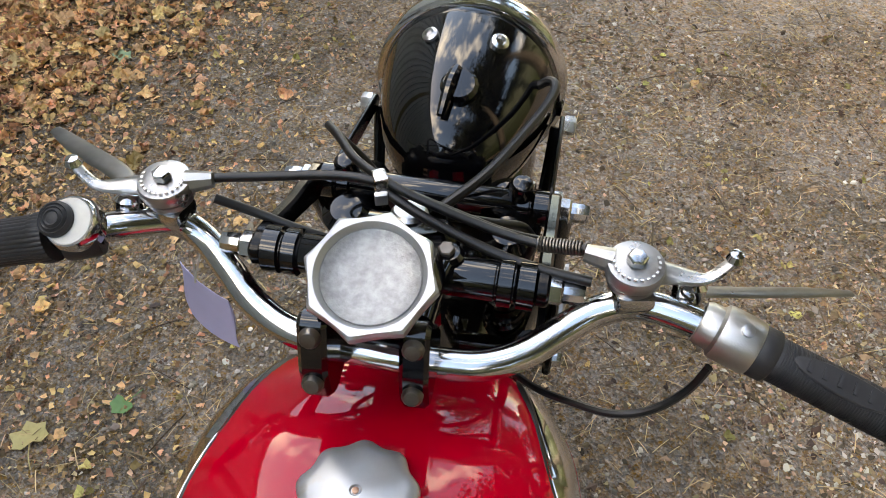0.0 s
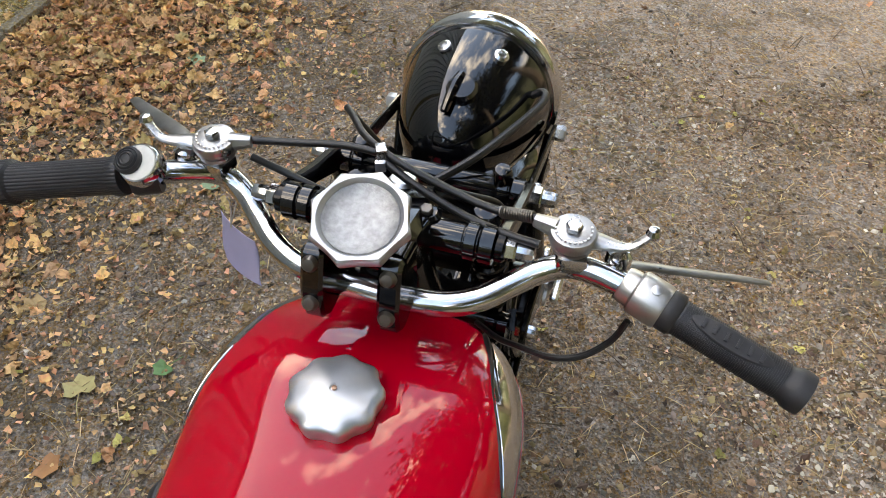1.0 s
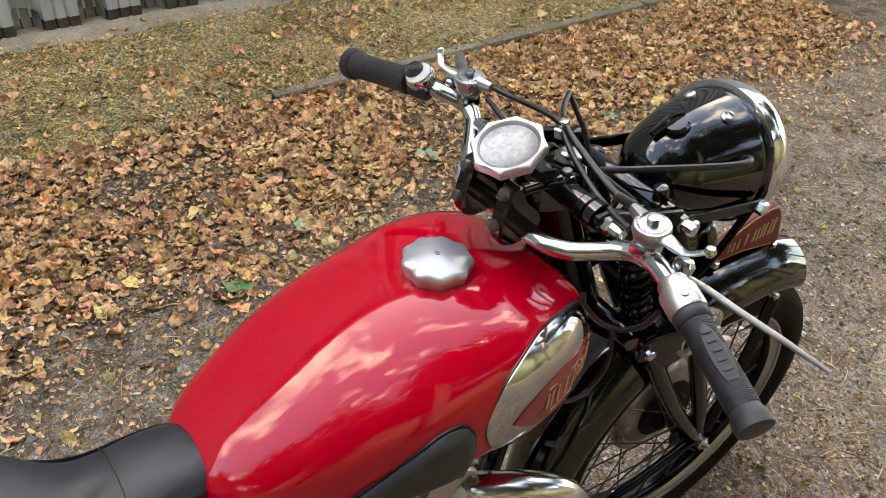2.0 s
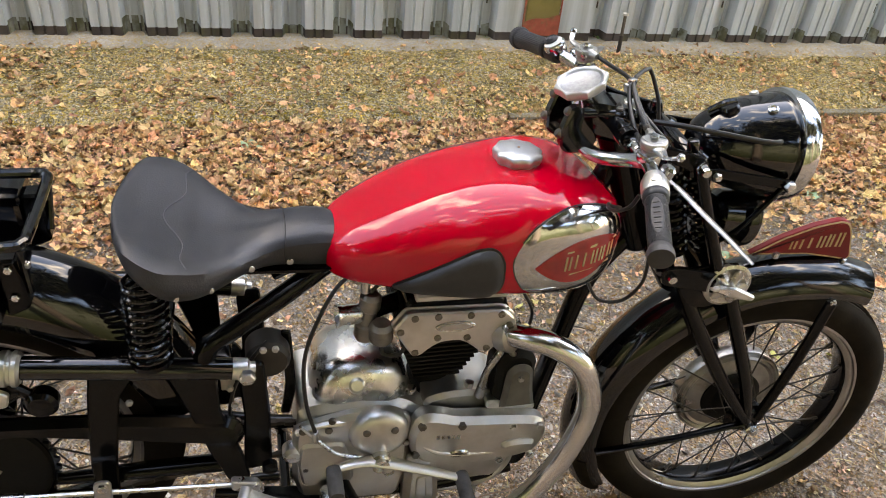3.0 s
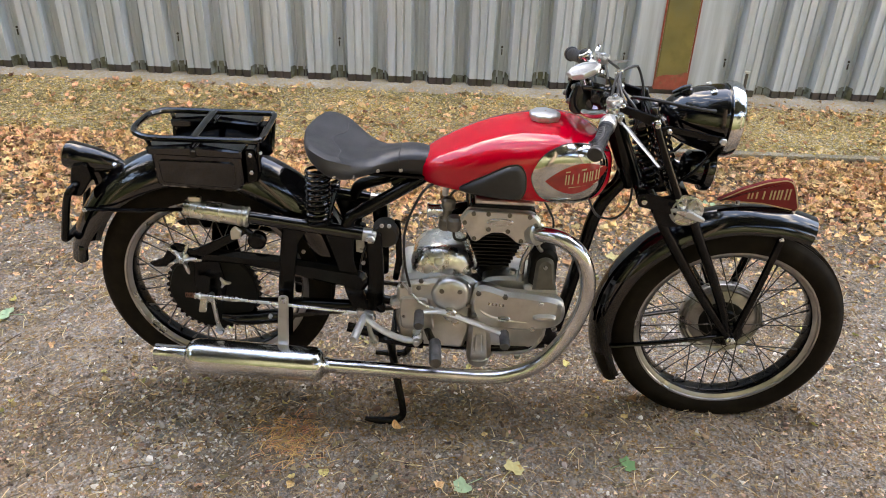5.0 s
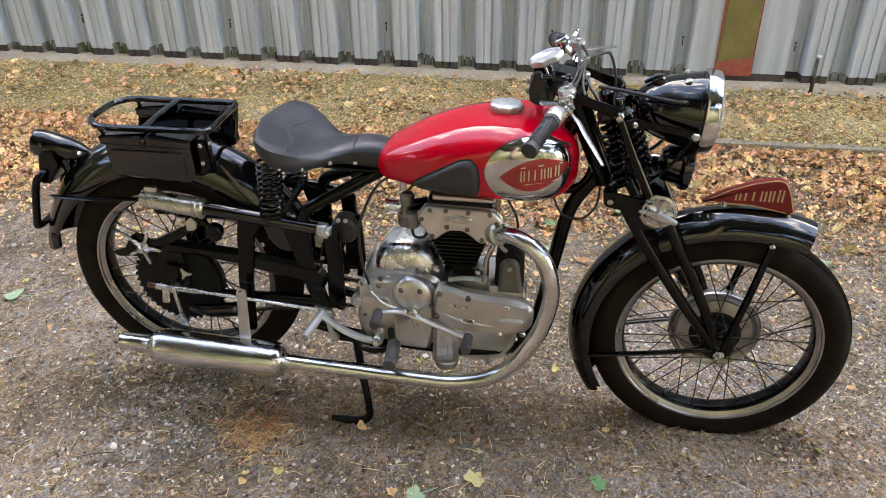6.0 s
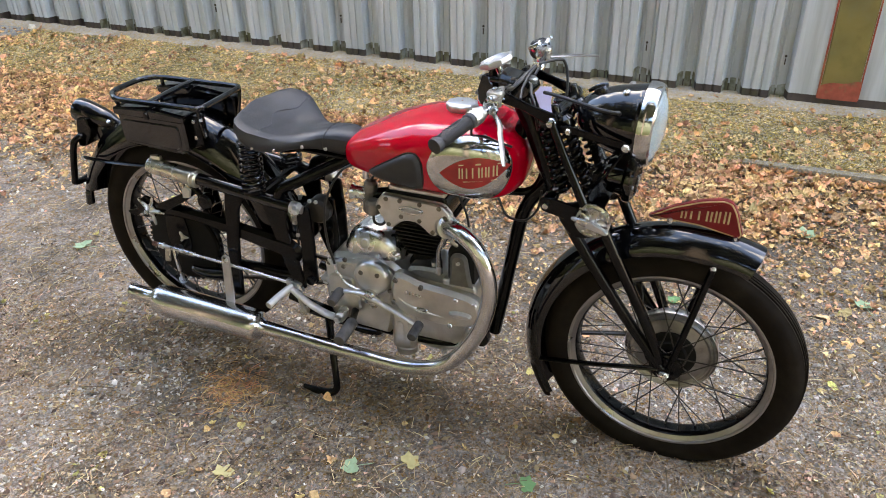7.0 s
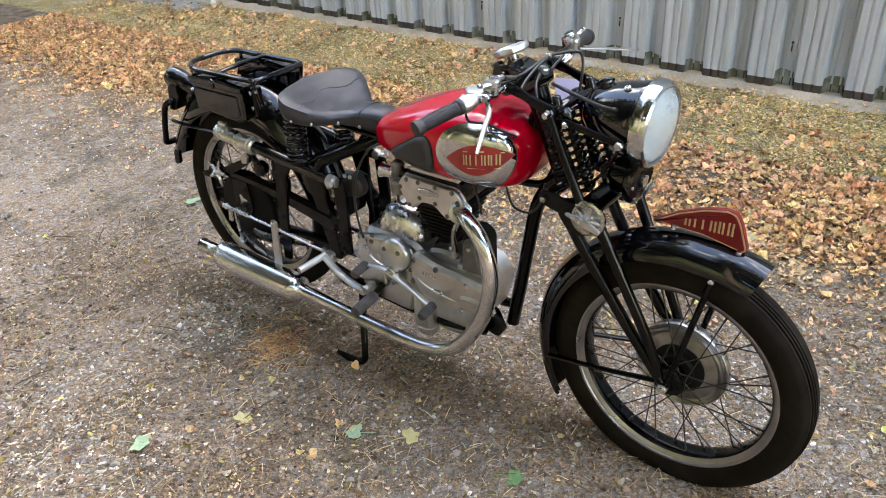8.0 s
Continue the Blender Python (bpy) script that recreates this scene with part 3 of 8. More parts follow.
def scatter(name, template, places, mat, label, category):
    """One object of many small pieces. template: (points, faces); places: rows of (4x4 matrix)."""
    tv, tf = template
    tv = np.array(tv)
    k = len(tv)
    verts, faces = [], []
    for i, (m, jit) in enumerate(places):
        a = np.array(m)
        v = tv * (1 + jit * np.random.uniform(-1, 1, tv.shape))
        verts.append(v @ a[:3, :3].T + a[:3, 3])
        faces.extend([tuple(q + i * k for q in f) for f in tf])
    me = bpy.data.meshes.new(name)
    me.from_pydata(np.concatenate(verts).tolist(), [], faces)
    me.materials.append(mat)
    for p in me.polygons:
        p.use_smooth = False
    ob = new(name, me)
    return tagged(ob, label, category, kind="stuff")


def ico():
    bm = bmesh.new()
    bmesh.ops.create_icosphere(bm, subdivisions=1, radius=1)
    v = [tuple(q.co) for q in bm.verts]
    f = [tuple(w.index for w in q.verts) for q in bm.faces]
    bm.free()
    return v, f


def floor_at(x, y):
    return verge_height(x, y) if x < -1.95 + 0.012 * y else ground_height(x, y)


def random_places(count, area, size, flat=0.5, sink=0.3, weight=None, tilt=25, jit=0.25):
    out = []
    rng = random.Random(count)
    while len(out) < count:
        x, y = rng.uniform(area[0], area[1]), rng.uniform(area[2], area[3])
        if weight and rng.random() > weight(x, y):
            continue
        s = size[0] * (size[1] / size[0]) ** (rng.random() ** 1.7)
        m = pose(x, y, floor_at(x, y) + s * flat * (1 - sink), rng.uniform(-tilt, tilt), rng.uniform(-tilt, tilt), rng.uniform(0, 360))
        m = m @ Matrix.Diagonal((s * rng.uniform(0.8, 1.3), s * rng.uniform(0.6, 1.0), s * flat * rng.uniform(0.6, 1.3), 1))
        out.append((m, jit))
    return out


def stone_weight(x, y):
    w = 0.45 + 0.9 * noise.noise(Vector((x * 1.4, y * 1.4, 21)))
    return max(0.12, w) * (1.0 if x > -0.8 else max(0.1, 1 + (x + 0.8) * 0.9))


def lane_fade(x, y):
    """Thins the loose stones out towards the leaf drift and the ends of the stretch."""
    return max(0.0, min(1.0, (x + 1.45) / 0.7)) * max(0.0, min(1.0, (2.5 - y) / 0.5)) * max(0.0, min(1.0, (y + 2.1) / 0.5))


def open_side(x):
    """One on the open side of the lane, thinning towards the leaf drift."""
    t = min(1.0, max(0.0, (x + 0.75) / 1.0))
    return 0.16 + 0.84 * t * t * (3 - 2 * t)


def patchy(seed, lean=0.42):
    return lambda x, y: open_side(x) * lane_fade(x, y) * min(1.0, max(0.06, lean + 1.5 * noise.noise(Vector((x * 1.7, y * 1.7, seed))) + 0.5 * noise.noise(Vector((x * 6, y * 6, seed)))))


STONE = ico()
CHIP = ([(1, 0, 0), (0, 1, 0), (-1, 0, 0), (0, -1, 0), (0.2, 0.1, 1), (0, 0, -1), (0.75, 0.7, 0.1)],
        [(0, 6, 4), (6, 1, 4), (1, 2, 4), (2, 3, 4), (3, 0, 4), (6, 0, 5), (1, 6, 5), (2, 1, 5), (3, 2, 5), (0, 3, 5)])
LANE_AREA = (-1.6, 1.2, -3.4, 2.9)
NEAR_AREA = (-1.45, 1.2, -2.1, 2.5)
scatter("gravel", STONE, random_places(2600, LANE_AREA, (0.004, 0.012), 0.45, 0.1, stone_weight, 35, 0.4), island_material("gravel_stones", (0.26, 0.22, 0.18), 0.6, 0.035), "loose grey and brown gravel stones", "gravel")
scatter("pale_gravel", STONE, random_places(1900, LANE_AREA, (0.003, 0.0095), 0.45, 0.1, stone_weight, 35, 0.4), island_material("pale_stones", (0.70, 0.65, 0.58), 0.3, 0.02), "scattered pale limestone chips", "gravel")
scatter("stone_flakes", CHIP, random_places(16000, NEAR_AREA, (0.0022, 0.0085), 0.30, 0.0, patchy(21, 0.12), 22, 0.5), island_material("lilac_grey_flake", (0.385, 0.345, 0.290), 0.75, 0.03), "flat grey and lilac stone flakes", "gravel")
scatter("brown_flakes", CHIP, random_places(11500, NEAR_AREA, (0.0025, 0.012), 0.28, 0.0, patchy(64, 0.15), 22, 0.5), island_material("brown_flake", (0.25, 0.172, 0.100), 0.65, 0.03), "flat brown flakes of bark and earth", "gravel")
scatter("dark_flakes", CHIP, random_places(5000, NEAR_AREA, (0.0025, 0.011), 0.28, 0.0, patchy(91), 22, 0.5), island_material("dark_flake", (0.10, 0.072, 0.052), 0.5, 0.03), "dark crumbs of damp bark and soil", "gravel")


def leaf_template(kind):
    """A leaf of unit length: a fan of two rings round its middle, folded along the rib and rumpled."""
    radii = {"maple": [0.62, 0.82, 0.72, 0.93, 0.74, 1.0, 0.76, 0.92, 0.70, 0.84, 0.58, 0.28],
             "broad": [0.62, 0.78, 0.86, 0.74, 0.95, 1.0, 0.90, 0.76, 0.88, 0.70, 0.55, 0.30],
             "oval": [0.70, 0.62, 0.60, 0.70, 0.88, 1.0, 0.88, 0.70, 0.60, 0.62, 0.72, 0.85],
             "scrap": [0.5, 0.9, 0.6, 0.8, 1.0, 0.55, 0.85]}[kind]
    wide = {"maple": 0.55, "broad": 0.5, "oval": 0.36, "scrap": 0.36}[kind]
    curl = {"maple": 0.5, "broad": 0.75, "oval": 1.0, "scrap": 0.9}[kind]
    k = len(radii)
    span = 300 if kind in ("maple", "broad") else 360 * (k - 1) / k
    pts = []
    for i, r in enumerate(radii):
        a = radians(-span / 2 + i * span / (k - 1))
        pts.append((wide * r * math.sin(a), 0.5 * r * math.cos(a)))

    def lift(x, y, i):
        return curl * (x * x * 1.5 + 0.5 * y * y) + 0.06 * math.sin(2.4 * i + 1)

    v = [(0, 0, 0)]
    if kind == "scrap":
        v += [(x, y, lift(x, y, i)) for i, (x, y) in enumerate(pts)]
        return v, [(0, i + 1, (i + 1) % k + 1) for i in range(k)]
    v += [(0.55 * x, 0.55 * y, lift(0.55 * x, 0.55 * y, i)) for i, (x, y) in enumerate(pts)]
    v += [(x, y, lift(x, y, i) + 0.05 * (i % 2)) for i, (x, y) in enumerate(pts)]
    f = [(0, i + 1, (i + 1) % k + 1) for i in range(k)]
    f += [(i + 1, k + i + 1, k + (i + 1) % k + 1, (i + 1) % k + 1) for i in range(k)]
    return v, f


def leaf_weight(x, y):
    """Leaves lie thick against the edging, break up into clumps towards the lane and are thin on the verge."""
    n = noise.noise(Vector((x * 2.1, y * 2.1, 33))) + 0.5 * noise.noise(Vector((x * 6.3, y * 6.3, 12)))
    edge = -1.95 + 0.012 * y
    if x < edge:
        return min(1.0, max(0.015, 0.07 + 0.16 * n))
    t = min(1.0, max(0.0, (-0.72 + 0.30 * n - x) / 0.80))
    return min(1.0, t ** 2.2 * (0.85 + 0.5 * n)) + (0.0004 if x > -0.6 else 0.010)


def scrap_weight(x, y):
    """Scraps reach further out into the lane than whole leaves."""
    t = min(1.0, max(0.0, (-0.30 + 0.40 * noise.noise(Vector((x * 2.4, y * 2.4, 71))) - x) / 1.0))
    return max(leaf_weight(x, y), 0.75 * t ** 1.6 if x > -1.95 else 0.0)


def litter(name, kind, count, size, mat, label, area=(-2.8, 1.1, -3.6, 3.2), weight=leaf_weight, lift=0.6, tilt=28):
    rng = random.Random(count + 5)
    out = []
    while len(out) < count:
        x, y = rng.uniform(area[0], area[1]), rng.uniform(area[2], area[3])
        if rng.random() > weight(x, y):
            continue
        s = rng.uniform(*size)
        m = pose(x, y, floor_at(x, y) + 0.004 + 0.012 * rng.random() * lift, rng.gauss(0, tilt), rng.gauss(0, tilt), rng.uniform(0, 360))
        m = m @ Matrix.Diagonal((s * rng.uniform(0.8, 1.2), s, s * rng.uniform(0.5, 1.6) * (1 if rng.random() < 0.6 else -1), 1))
        out.append((m, 0.18))
    return scatter(name, leaf_template(kind), out, mat, label, "leaf litter")


LITTER_AREA = (-2.8, 1.1, -5.6, 3.6)
litter("fallen_leaves", "broad", 12000, (0.018, 0.056), island_material("tan_leaf", (0.79, 0.475, 0.235), 0.42, 0.022, spots=(0.36, 0.20, 0.10)), "drift of curled tan and orange fallen leaves", LITTER_AREA)
litter("maple_leaves", "maple", 1900, (0.030, 0.072), island_material("pale_leaf", (0.75, 0.51, 0.27), 0.35, 0.03, spots=(0.42, 0.25, 0.12)), "pale beige maple leaves in the drift", LITTER_AREA)
litter("brown_leaves", "oval", 11000, (0.016, 0.050), island_material("brown_leaf", (0.42, 0.245, 0.125), 0.55, 0.03, spots=(0.10, 0.055, 0.03)), "curled brown fallen leaves", LITTER_AREA)
litter("leaf_scraps", "scrap", 46000, (0.007, 0.028), island_material("leaf_scrap", (0.66, 0.405, 0.205), 0.6, 0.03), "broken scraps of dry leaves", LITTER_AREA, scrap_weight)
litter("verge_scraps", "scrap", 14000, (0.006, 0.026), island_material("verge_scrap", (0.64, 0.45, 0.195), 0.55, 0.02), "fine dry leaf scraps on the moss", area=(-2.80, -1.93, -5.6, 3.4), weight=lambda x, y: min(1.0, max(0.10, 0.50 + 1.1 * noise.noise(Vector((x * 2.2, y * 2.2, 8))))))


def crumb_weight(x, y):
    return lane_fade(x, y) * min(1.0, max(0.10, 0.45 + 1.4 * noise.noise(Vector((x * 2.3, y * 2.3, 51)))))


litter("lane_crumbs", "scrap", 30000, (0.004, 0.014), island_material("lane_crumb", (0.30, 0.205, 0.130), 0.75, 0.03), "brown crumbs of leaf and bark on the earth", area=LANE_AREA, weight=crumb_weight, lift=0.1)
litter("lane_scraps", "scrap", 11000, (0.004, 0.018), island_material("lane_scrap", (0.56, 0.40, 0.25), 0.5, 0.035), "small bits of dry leaf on the gravel", area=LANE_AREA, weight=crumb_weight, lift=0.2)


litter("lane_bits", "broad", 420, (0.012, 0.036), island_material("olive_leaf", (0.50, 0.40, 0.16), 0.5, 0.05, spots=(0.28, 0.17, 0.08)), "small yellowed and olive leaves strewn on the lane", area=(-1.2, 1.3, -2.4, 3.2), weight=crumb_weight, lift=0.2)


def twig_template():
    v, f = [], []
    for i in range(4):
        t = i / 3
        for a in range(3):
            v.append((0.012 * math.cos(a * 2.09), t - 0.5, 0.012 * math.sin(a * 2.09) + 0.03 * math.sin(t * 3.1)))
    for i in range(3):
        for a in range(3):
            f.append((i * 3 + a, i * 3 + (a + 1) % 3, i * 3 + 3 + (a + 1) % 3, i * 3 + 3 + a))
    return v, f


def straw(name, count, size, mat, label, area, weight):
    rng = random.Random(count + 11)
    out = []
    while len(out) < count:
        x, y = rng.uniform(area[0], area[1]), rng.uniform(area[2], area[3])
        if rng.random() > weight(x, y):
            continue
        s = rng.uniform(*size)
        m = pose(x, y, floor_at(x, y) + 0.004 + 0.004 * rng.random(), rng.gauss(0, 5), 0, rng.uniform(0, 360)) @ Matrix.Diagonal((s * rng.uniform(0.5, 1.6) + 0.03, s, s + 0.03, 1))
        out.append((m, 0.1))
    return scatter(name, twig_template(), out, mat, label, "twigs")


straw("twigs", 1300, (0.02, 0.12), island_material("twig_bark", (0.17, 0.12, 0.08), 0.4, 0.02), "thin dry twigs lying on the ground", (-1.9, 1.1, -2.2, 2.6), lambda x, y: 0.5)
straw("straw", 20000, (0.010, 0.050), island_material("straw_stalk", (0.60, 0.45, 0.25), 0.4, 0.02), "dry straw stalks and needles", (-2.7, 1.1, -4.0, 3.2), lambda x, y: 0.9 if x < -1.9 else 0.4)
straw("brown_stalks", 15000, (0.006, 0.028), island_material("brown_stalk", (0.22, 0.145, 0.09), 0.5, 0.02), "short brown stalks in the earth of the lane", LANE_AREA, crumb_weight)
straw("needles", 420, (0.015, 0.045), island_material("orange_needle", (0.60, 0.33, 0.15), 0.45, 0.03), "thin heap of orange-brown dry needles", (0.05, 0.42, -0.80, -0.40), lambda x, y: math.exp(-((x - 0.23) / 0.075) ** 2 - ((y + 0.60) / 0.075) ** 2))


def single_leaf(x, y, size, turn, mat, label, kind="maple"):
    bm = bmesh.new()
    v, f = leaf_template(kind)
    vs = [bm.verts.new((a * size, b * size, 0.5 * c * size)) for a, b, c in v]
    for q in f:
        bm.faces.new([vs[i] for i in q])
    bmesh.ops.subdivide_edges(bm, edges=bm.edges, cuts=1, use_grid_fill=True)
    bmesh.ops.solidify(bm, geom=bm.faces, thickness=0.0006)
    st = tube([(0, -0.1 * size, 0.003), (0.03 * size, -0.5 * size, 0.004), (0.12 * size, -0.85 * size, 0.002)], 0.0011, 5, 3)
    merge(bm, st)
    ob = part("leaf", bm, mat, None, label, sharp=60)
    ob.matrix_basis = pose(x, y, floor_at(x, y) + 0.006, random.uniform(-6, 6), random.uniform(-6, 6), turn)
    return tagged(ob, category="leaf", group="single leaves on the lane")


def leaf_paint(name, c, spots):
    return material(name, c, 0.6, vary=0.12, scale=40, second=spots, second_scale=28, second_amount=(0.5, 0.75), bump=0.15, bump_scale=120)


YELLOW_LEAF = leaf_paint("yellow_leaf", (0.52, 0.44, 0.19), (0.42, 0.30, 0.12))
GREEN_LEAF = leaf_paint("green_leaf", (0.13, 0.26, 0.09), (0.20, 0.28, 0.10))
PALE_GREEN = leaf_paint("pale_green_leaf", (0.30, 0.42, 0.24), (0.38, 0.40, 0.22))
ORANGE_LEAF = leaf_paint("orange_leaf", (0.46, 0.22, 0.09), (0.34, 0.15, 0.06))
for x, y, s, turn, mat, label in (
        (-0.823, 0.491, 0.075, 20, YELLOW_LEAF, "pale yellow maple leaf lying on the gravel"), (-0.679, 0.589, 0.050, 140, GREEN_LEAF, "small green maple leaf lying on the gravel"),
        (-0.786, 0.311, 0.060, 250, ORANGE_LEAF, "orange-brown maple leaf lying on the gravel"), (-1.036, 0.201, 0.080, 60, GREEN_LEAF, "green maple leaf lying among dry leaves"),
        (-0.853, 0.185, 0.060, 300, PALE_GREEN, "pale green maple leaf with curled lobes"), (0.331, 0.019, 0.050, 45, YELLOW_LEAF, "pale yellow leaf fragment on the gravel"),
        (0.393, -0.115, 0.050, 200, PALE_GREEN, "pale green leaf on the gravel"), (-0.861, 1.2, 0.070, 100, PALE_GREEN, "pale green leaf on the lane"),
        (0.755, -0.604, 0.055, 15, PALE_GREEN, "pale green torn leaf on the gravel"), (0.53, -0.43, 0.05, 80, YELLOW_LEAF, "faded yellow leaf with a stalk"),
        (0.30, 0.33, 0.045, 10, GREEN_LEAF, "dark green leaf on the gravel"), (-0.30, -1.66, 0.075, 170, PALE_GREEN, "bright green maple leaf on the lane"),
        (-1.32, 1.013, 0.085, 30, PALE_GREEN, "large pale green maple leaf among dry leaves"), (-1.75, -0.35, 0.09, 75, PALE_GREEN, "pale green maple leaf on the verge"),
        (-1.19, 0.482, 0.075, 190, PALE_GREEN, "green maple leaf among tan leaves"), (-1.21, 1.773, 0.07, 310, PALE_GREEN, "green maple leaf among tan leaves")):
    single_leaf(x, y, s * (1.3 if x > 0.2 else 1.1), turn, mat, label)
scrap = part("plastic_scrap", box((-0.426, 2.629, 0.012), (0.035, 0.022, 0.008), 0.003, (8, 14, 30)), material("blue_plastic", (0.10, 0.25, 0.50), 0.4, vary=0.1), None, "small blue plastic scrap lying on the lane")
tagged(scrap, category="litter")


# small things at the foot of the wall
tub = thing("yellow_tub", "small yellow plastic tub with crumpled white plastic in it", "tub", at=(-2.74, -5.15, 0.01))
part("body", lathe([(0, 0), (0.040, 0), (0.043, 0.004), (0.052, 0.085), (0.056, 0.087), (0.056, 0.096), (0.051, 0.096), (0.049, 0.09), (0.039, 0.008), (0, 0.008)], (-2.74, -5.15, 0.012), (0, 0, 1), 28), material("yellow_plastic", (0.85, 0.62, 0.03), 0.35, vary=0.08, scale=12), tub)
bm = bmesh.new()
bmesh.ops.create_icosphere(bm, subdivisions=3, radius=0.062)
for v in bm.verts:
    v.co *= 1 + 0.45 * noise.noise(v.co * 34) + 0.2 * noise.noise(v.co * 80)
    v.co += Vector((-2.745, -5.155, 0.135))
part("crumpled_film", bm, material("white_film", (0.80, 0.80, 0.78), 0.4, vary=0.05), tub, "crumpled white plastic film", sharp=40)
bm = bmesh.new()
bmesh.ops.create_icosphere(bm, subdivisions=3, radius=0.03)
for v in bm.verts:
    v.co *= 1 + 0.4 * noise.noise(v.co * 40 + Vector((5, 0, 0)))
    v.co += Vector((-2.78, -4.44, 0.034))
tagged(part("pale_stone", bm, material("pale_stone_face", (0.66, 0.61, 0.52), 0.85, vary=0.15, scale=50, bump=0.3), None, "pale lump of stone lying by the wall", sharp=40), category="stone")
slab_mat = ground_material("grey_screed", [(0.20, 0.18, 0.145), (0.27, 0.245, 0.20), (0.31, 0.28, 0.23)], 200, contrast=0.25, bump=0.3)
sheet("concrete_patch", [-2.80 + 0.02 * i for i in range(15)], [-5.6 + 0.04 * i for i in range(32)], lambda x, y: 0.028 + 0.004 * noise.noise(Vector((x * 9, y * 9, 2))) - (0.04 if x > -2.56 + 0.06 * noise.noise(Vector((y * 4, 0, 0))) or y > -4.42 else 0), slab_mat, None, "grey patch of worn concrete by the wall", category="ground patch")


def weed(x, y, size, seed, mat):
    """A tuft of narrow bent blades rising from one root."""
    rng = random.Random(seed)
    bm = bmesh.new()
    for i in range(14):
        a, ln, w = rng.uniform(0, 6.28), size * rng.uniform(0.5, 1.1), size * rng.uniform(0.05, 0.12)
        d, side = Vector((math.cos(a), math.sin(a), 0)), Vector((-math.sin(a), math.cos(a), 0))
        prev = None
        for k in range(4):
            t = k / 3
            p = Vector((x, y, floor_at(x, y))) + d * ln * (0.15 * t + 0.6 * t * t) + Vector((0, 0, ln * (0.9 * t - 0.45 * t * t)))
            ww = w * (1 - t) * (0.6 + 1.2 * t) + 0.0004
            row = [bm.verts.new(p - side * ww), bm.verts.new(p + side * ww)]
            if prev:
                bm.faces.new((prev[0], prev[1], row[1], row[0]))
            prev = row
    return tagged(part("weed_tuft", bm, mat, None, "small green weed tuft at the foot of the wall", sharp=180), category="weed", group="weeds along the wall")


WEED = material("weed_green", (0.11, 0.17, 0.04), 0.6, vary=0.25, scale=30, second=(0.22, 0.22, 0.06), second_scale=20)
for k, (u, sz) in enumerate(((2.06, 0.05), (2.31, 0.06), (1.80, 0.05), (1.545, 0.06), (0.90, 0.045), (-0.36, 0.04), (2.82, 0.05), (-1.10, 0.04))):
    p = along(u, -0.028, 0)
    weed(p.x, p.y, sz, 40 + k, WEED)


# ---- trees across the lane, which the shiny parts mirror ----
def tree(x, y, height, spread_r, seed, label):
    rng = random.Random(seed)
    t = thing("tree", label, "tree", at=(x, y, 0), group="trees across the lane")
    bark = BARK
    bm = tube([(x, y, -0.1), (x + 0.1, y, height * 0.25), (x - 0.15, y + 0.1, height * 0.5), (x, y, height * 0.9)], [0.26, 0.2, 0.14, 0.04], 10, 5)
    tips = []
    for i in range(11):
        a, z = rng.uniform(0, 6.28), height * rng.uniform(0.3, 0.8)
        ln = spread_r * rng.uniform(0.6, 1.0)
        tip = (x + ln * math.cos(a), y + ln * math.sin(a), z + ln * rng.uniform(0.15, 0.6))
        tube([(x, y, z), ((x + tip[0]) / 2, (y + tip[1]) / 2, z + 0.55 * (tip[2] - z) + 0.2), tip], [0.07, 0.045, 0.015], 6, 3, bm=bm)
        tips.append(tip)
    part("trunk", bm, bark, t)
    verts, faces = [], []
    for i in range(11000):
        c = rng.choice(tips)
        f = rng.uniform(0.25, 1.05)
        base = Vector((x, y, height * 0.55)).lerp(Vector(c), f)
        p = base + Vector((rng.gauss(0, 0.55), rng.gauss(0, 0.55), rng.gauss(0, 0.45)))
        s = rng.uniform(0.08, 0.16)
        m = pose(*p, rng.uniform(-60, 60), rng.uniform(-60, 60), rng.uniform(0, 360))
        k = len(verts)
        verts += [tuple(m @ Vector(q)) for q in ((-s * 0.6, 0, 0.1 * s), (0, -s, 0), (s * 0.6, 0, 0.1 * s), (0, s, -0.1 * s))]
        faces.append((k, k + 1, k + 2, k + 3))
    me = bpy.data.meshes.new("crown")
    me.from_pydata(verts, [], faces)
    me.materials.append(FOLIAGE)
    crown = new("crown", me)
    crown.parent = t
    crown.matrix_parent_inverse = t.matrix_basis.inverted()
    return t


BARK = material("tree_bark", (0.10, 0.08, 0.06), 0.9, vary=0.3, scale=6, bump=0.6, bump_scale=30)
FOLIAGE = material("tree_foliage", (0.036, 0.046, 0.022), 0.6, island=0.45, random_hue=0.03)
for k, (x, y, h, s) in enumerate(((3.9, 0.3, 10.0, 3.4), (4.1, 3.9, 10.5, 3.5), (4.0, -3.3, 10.0, 3.4), (7.0, 2.2, 13.0, 4.4), (4.3, -7.0, 10.5, 3.6), (4.4, 7.6, 11.0, 3.6), (6.6, -3.0, 13.0, 4.4), (2.6, 13.5, 11.0, 3.6), (-0.6, 16.5, 12.0, 4.2), (2.4, -15.0, 11.0, 3.6), (-0.8, -18.0, 12.0, 4.2))):
    tree(x, y, h, s, 40 + k, "tall leafy tree across the lane from the wall")


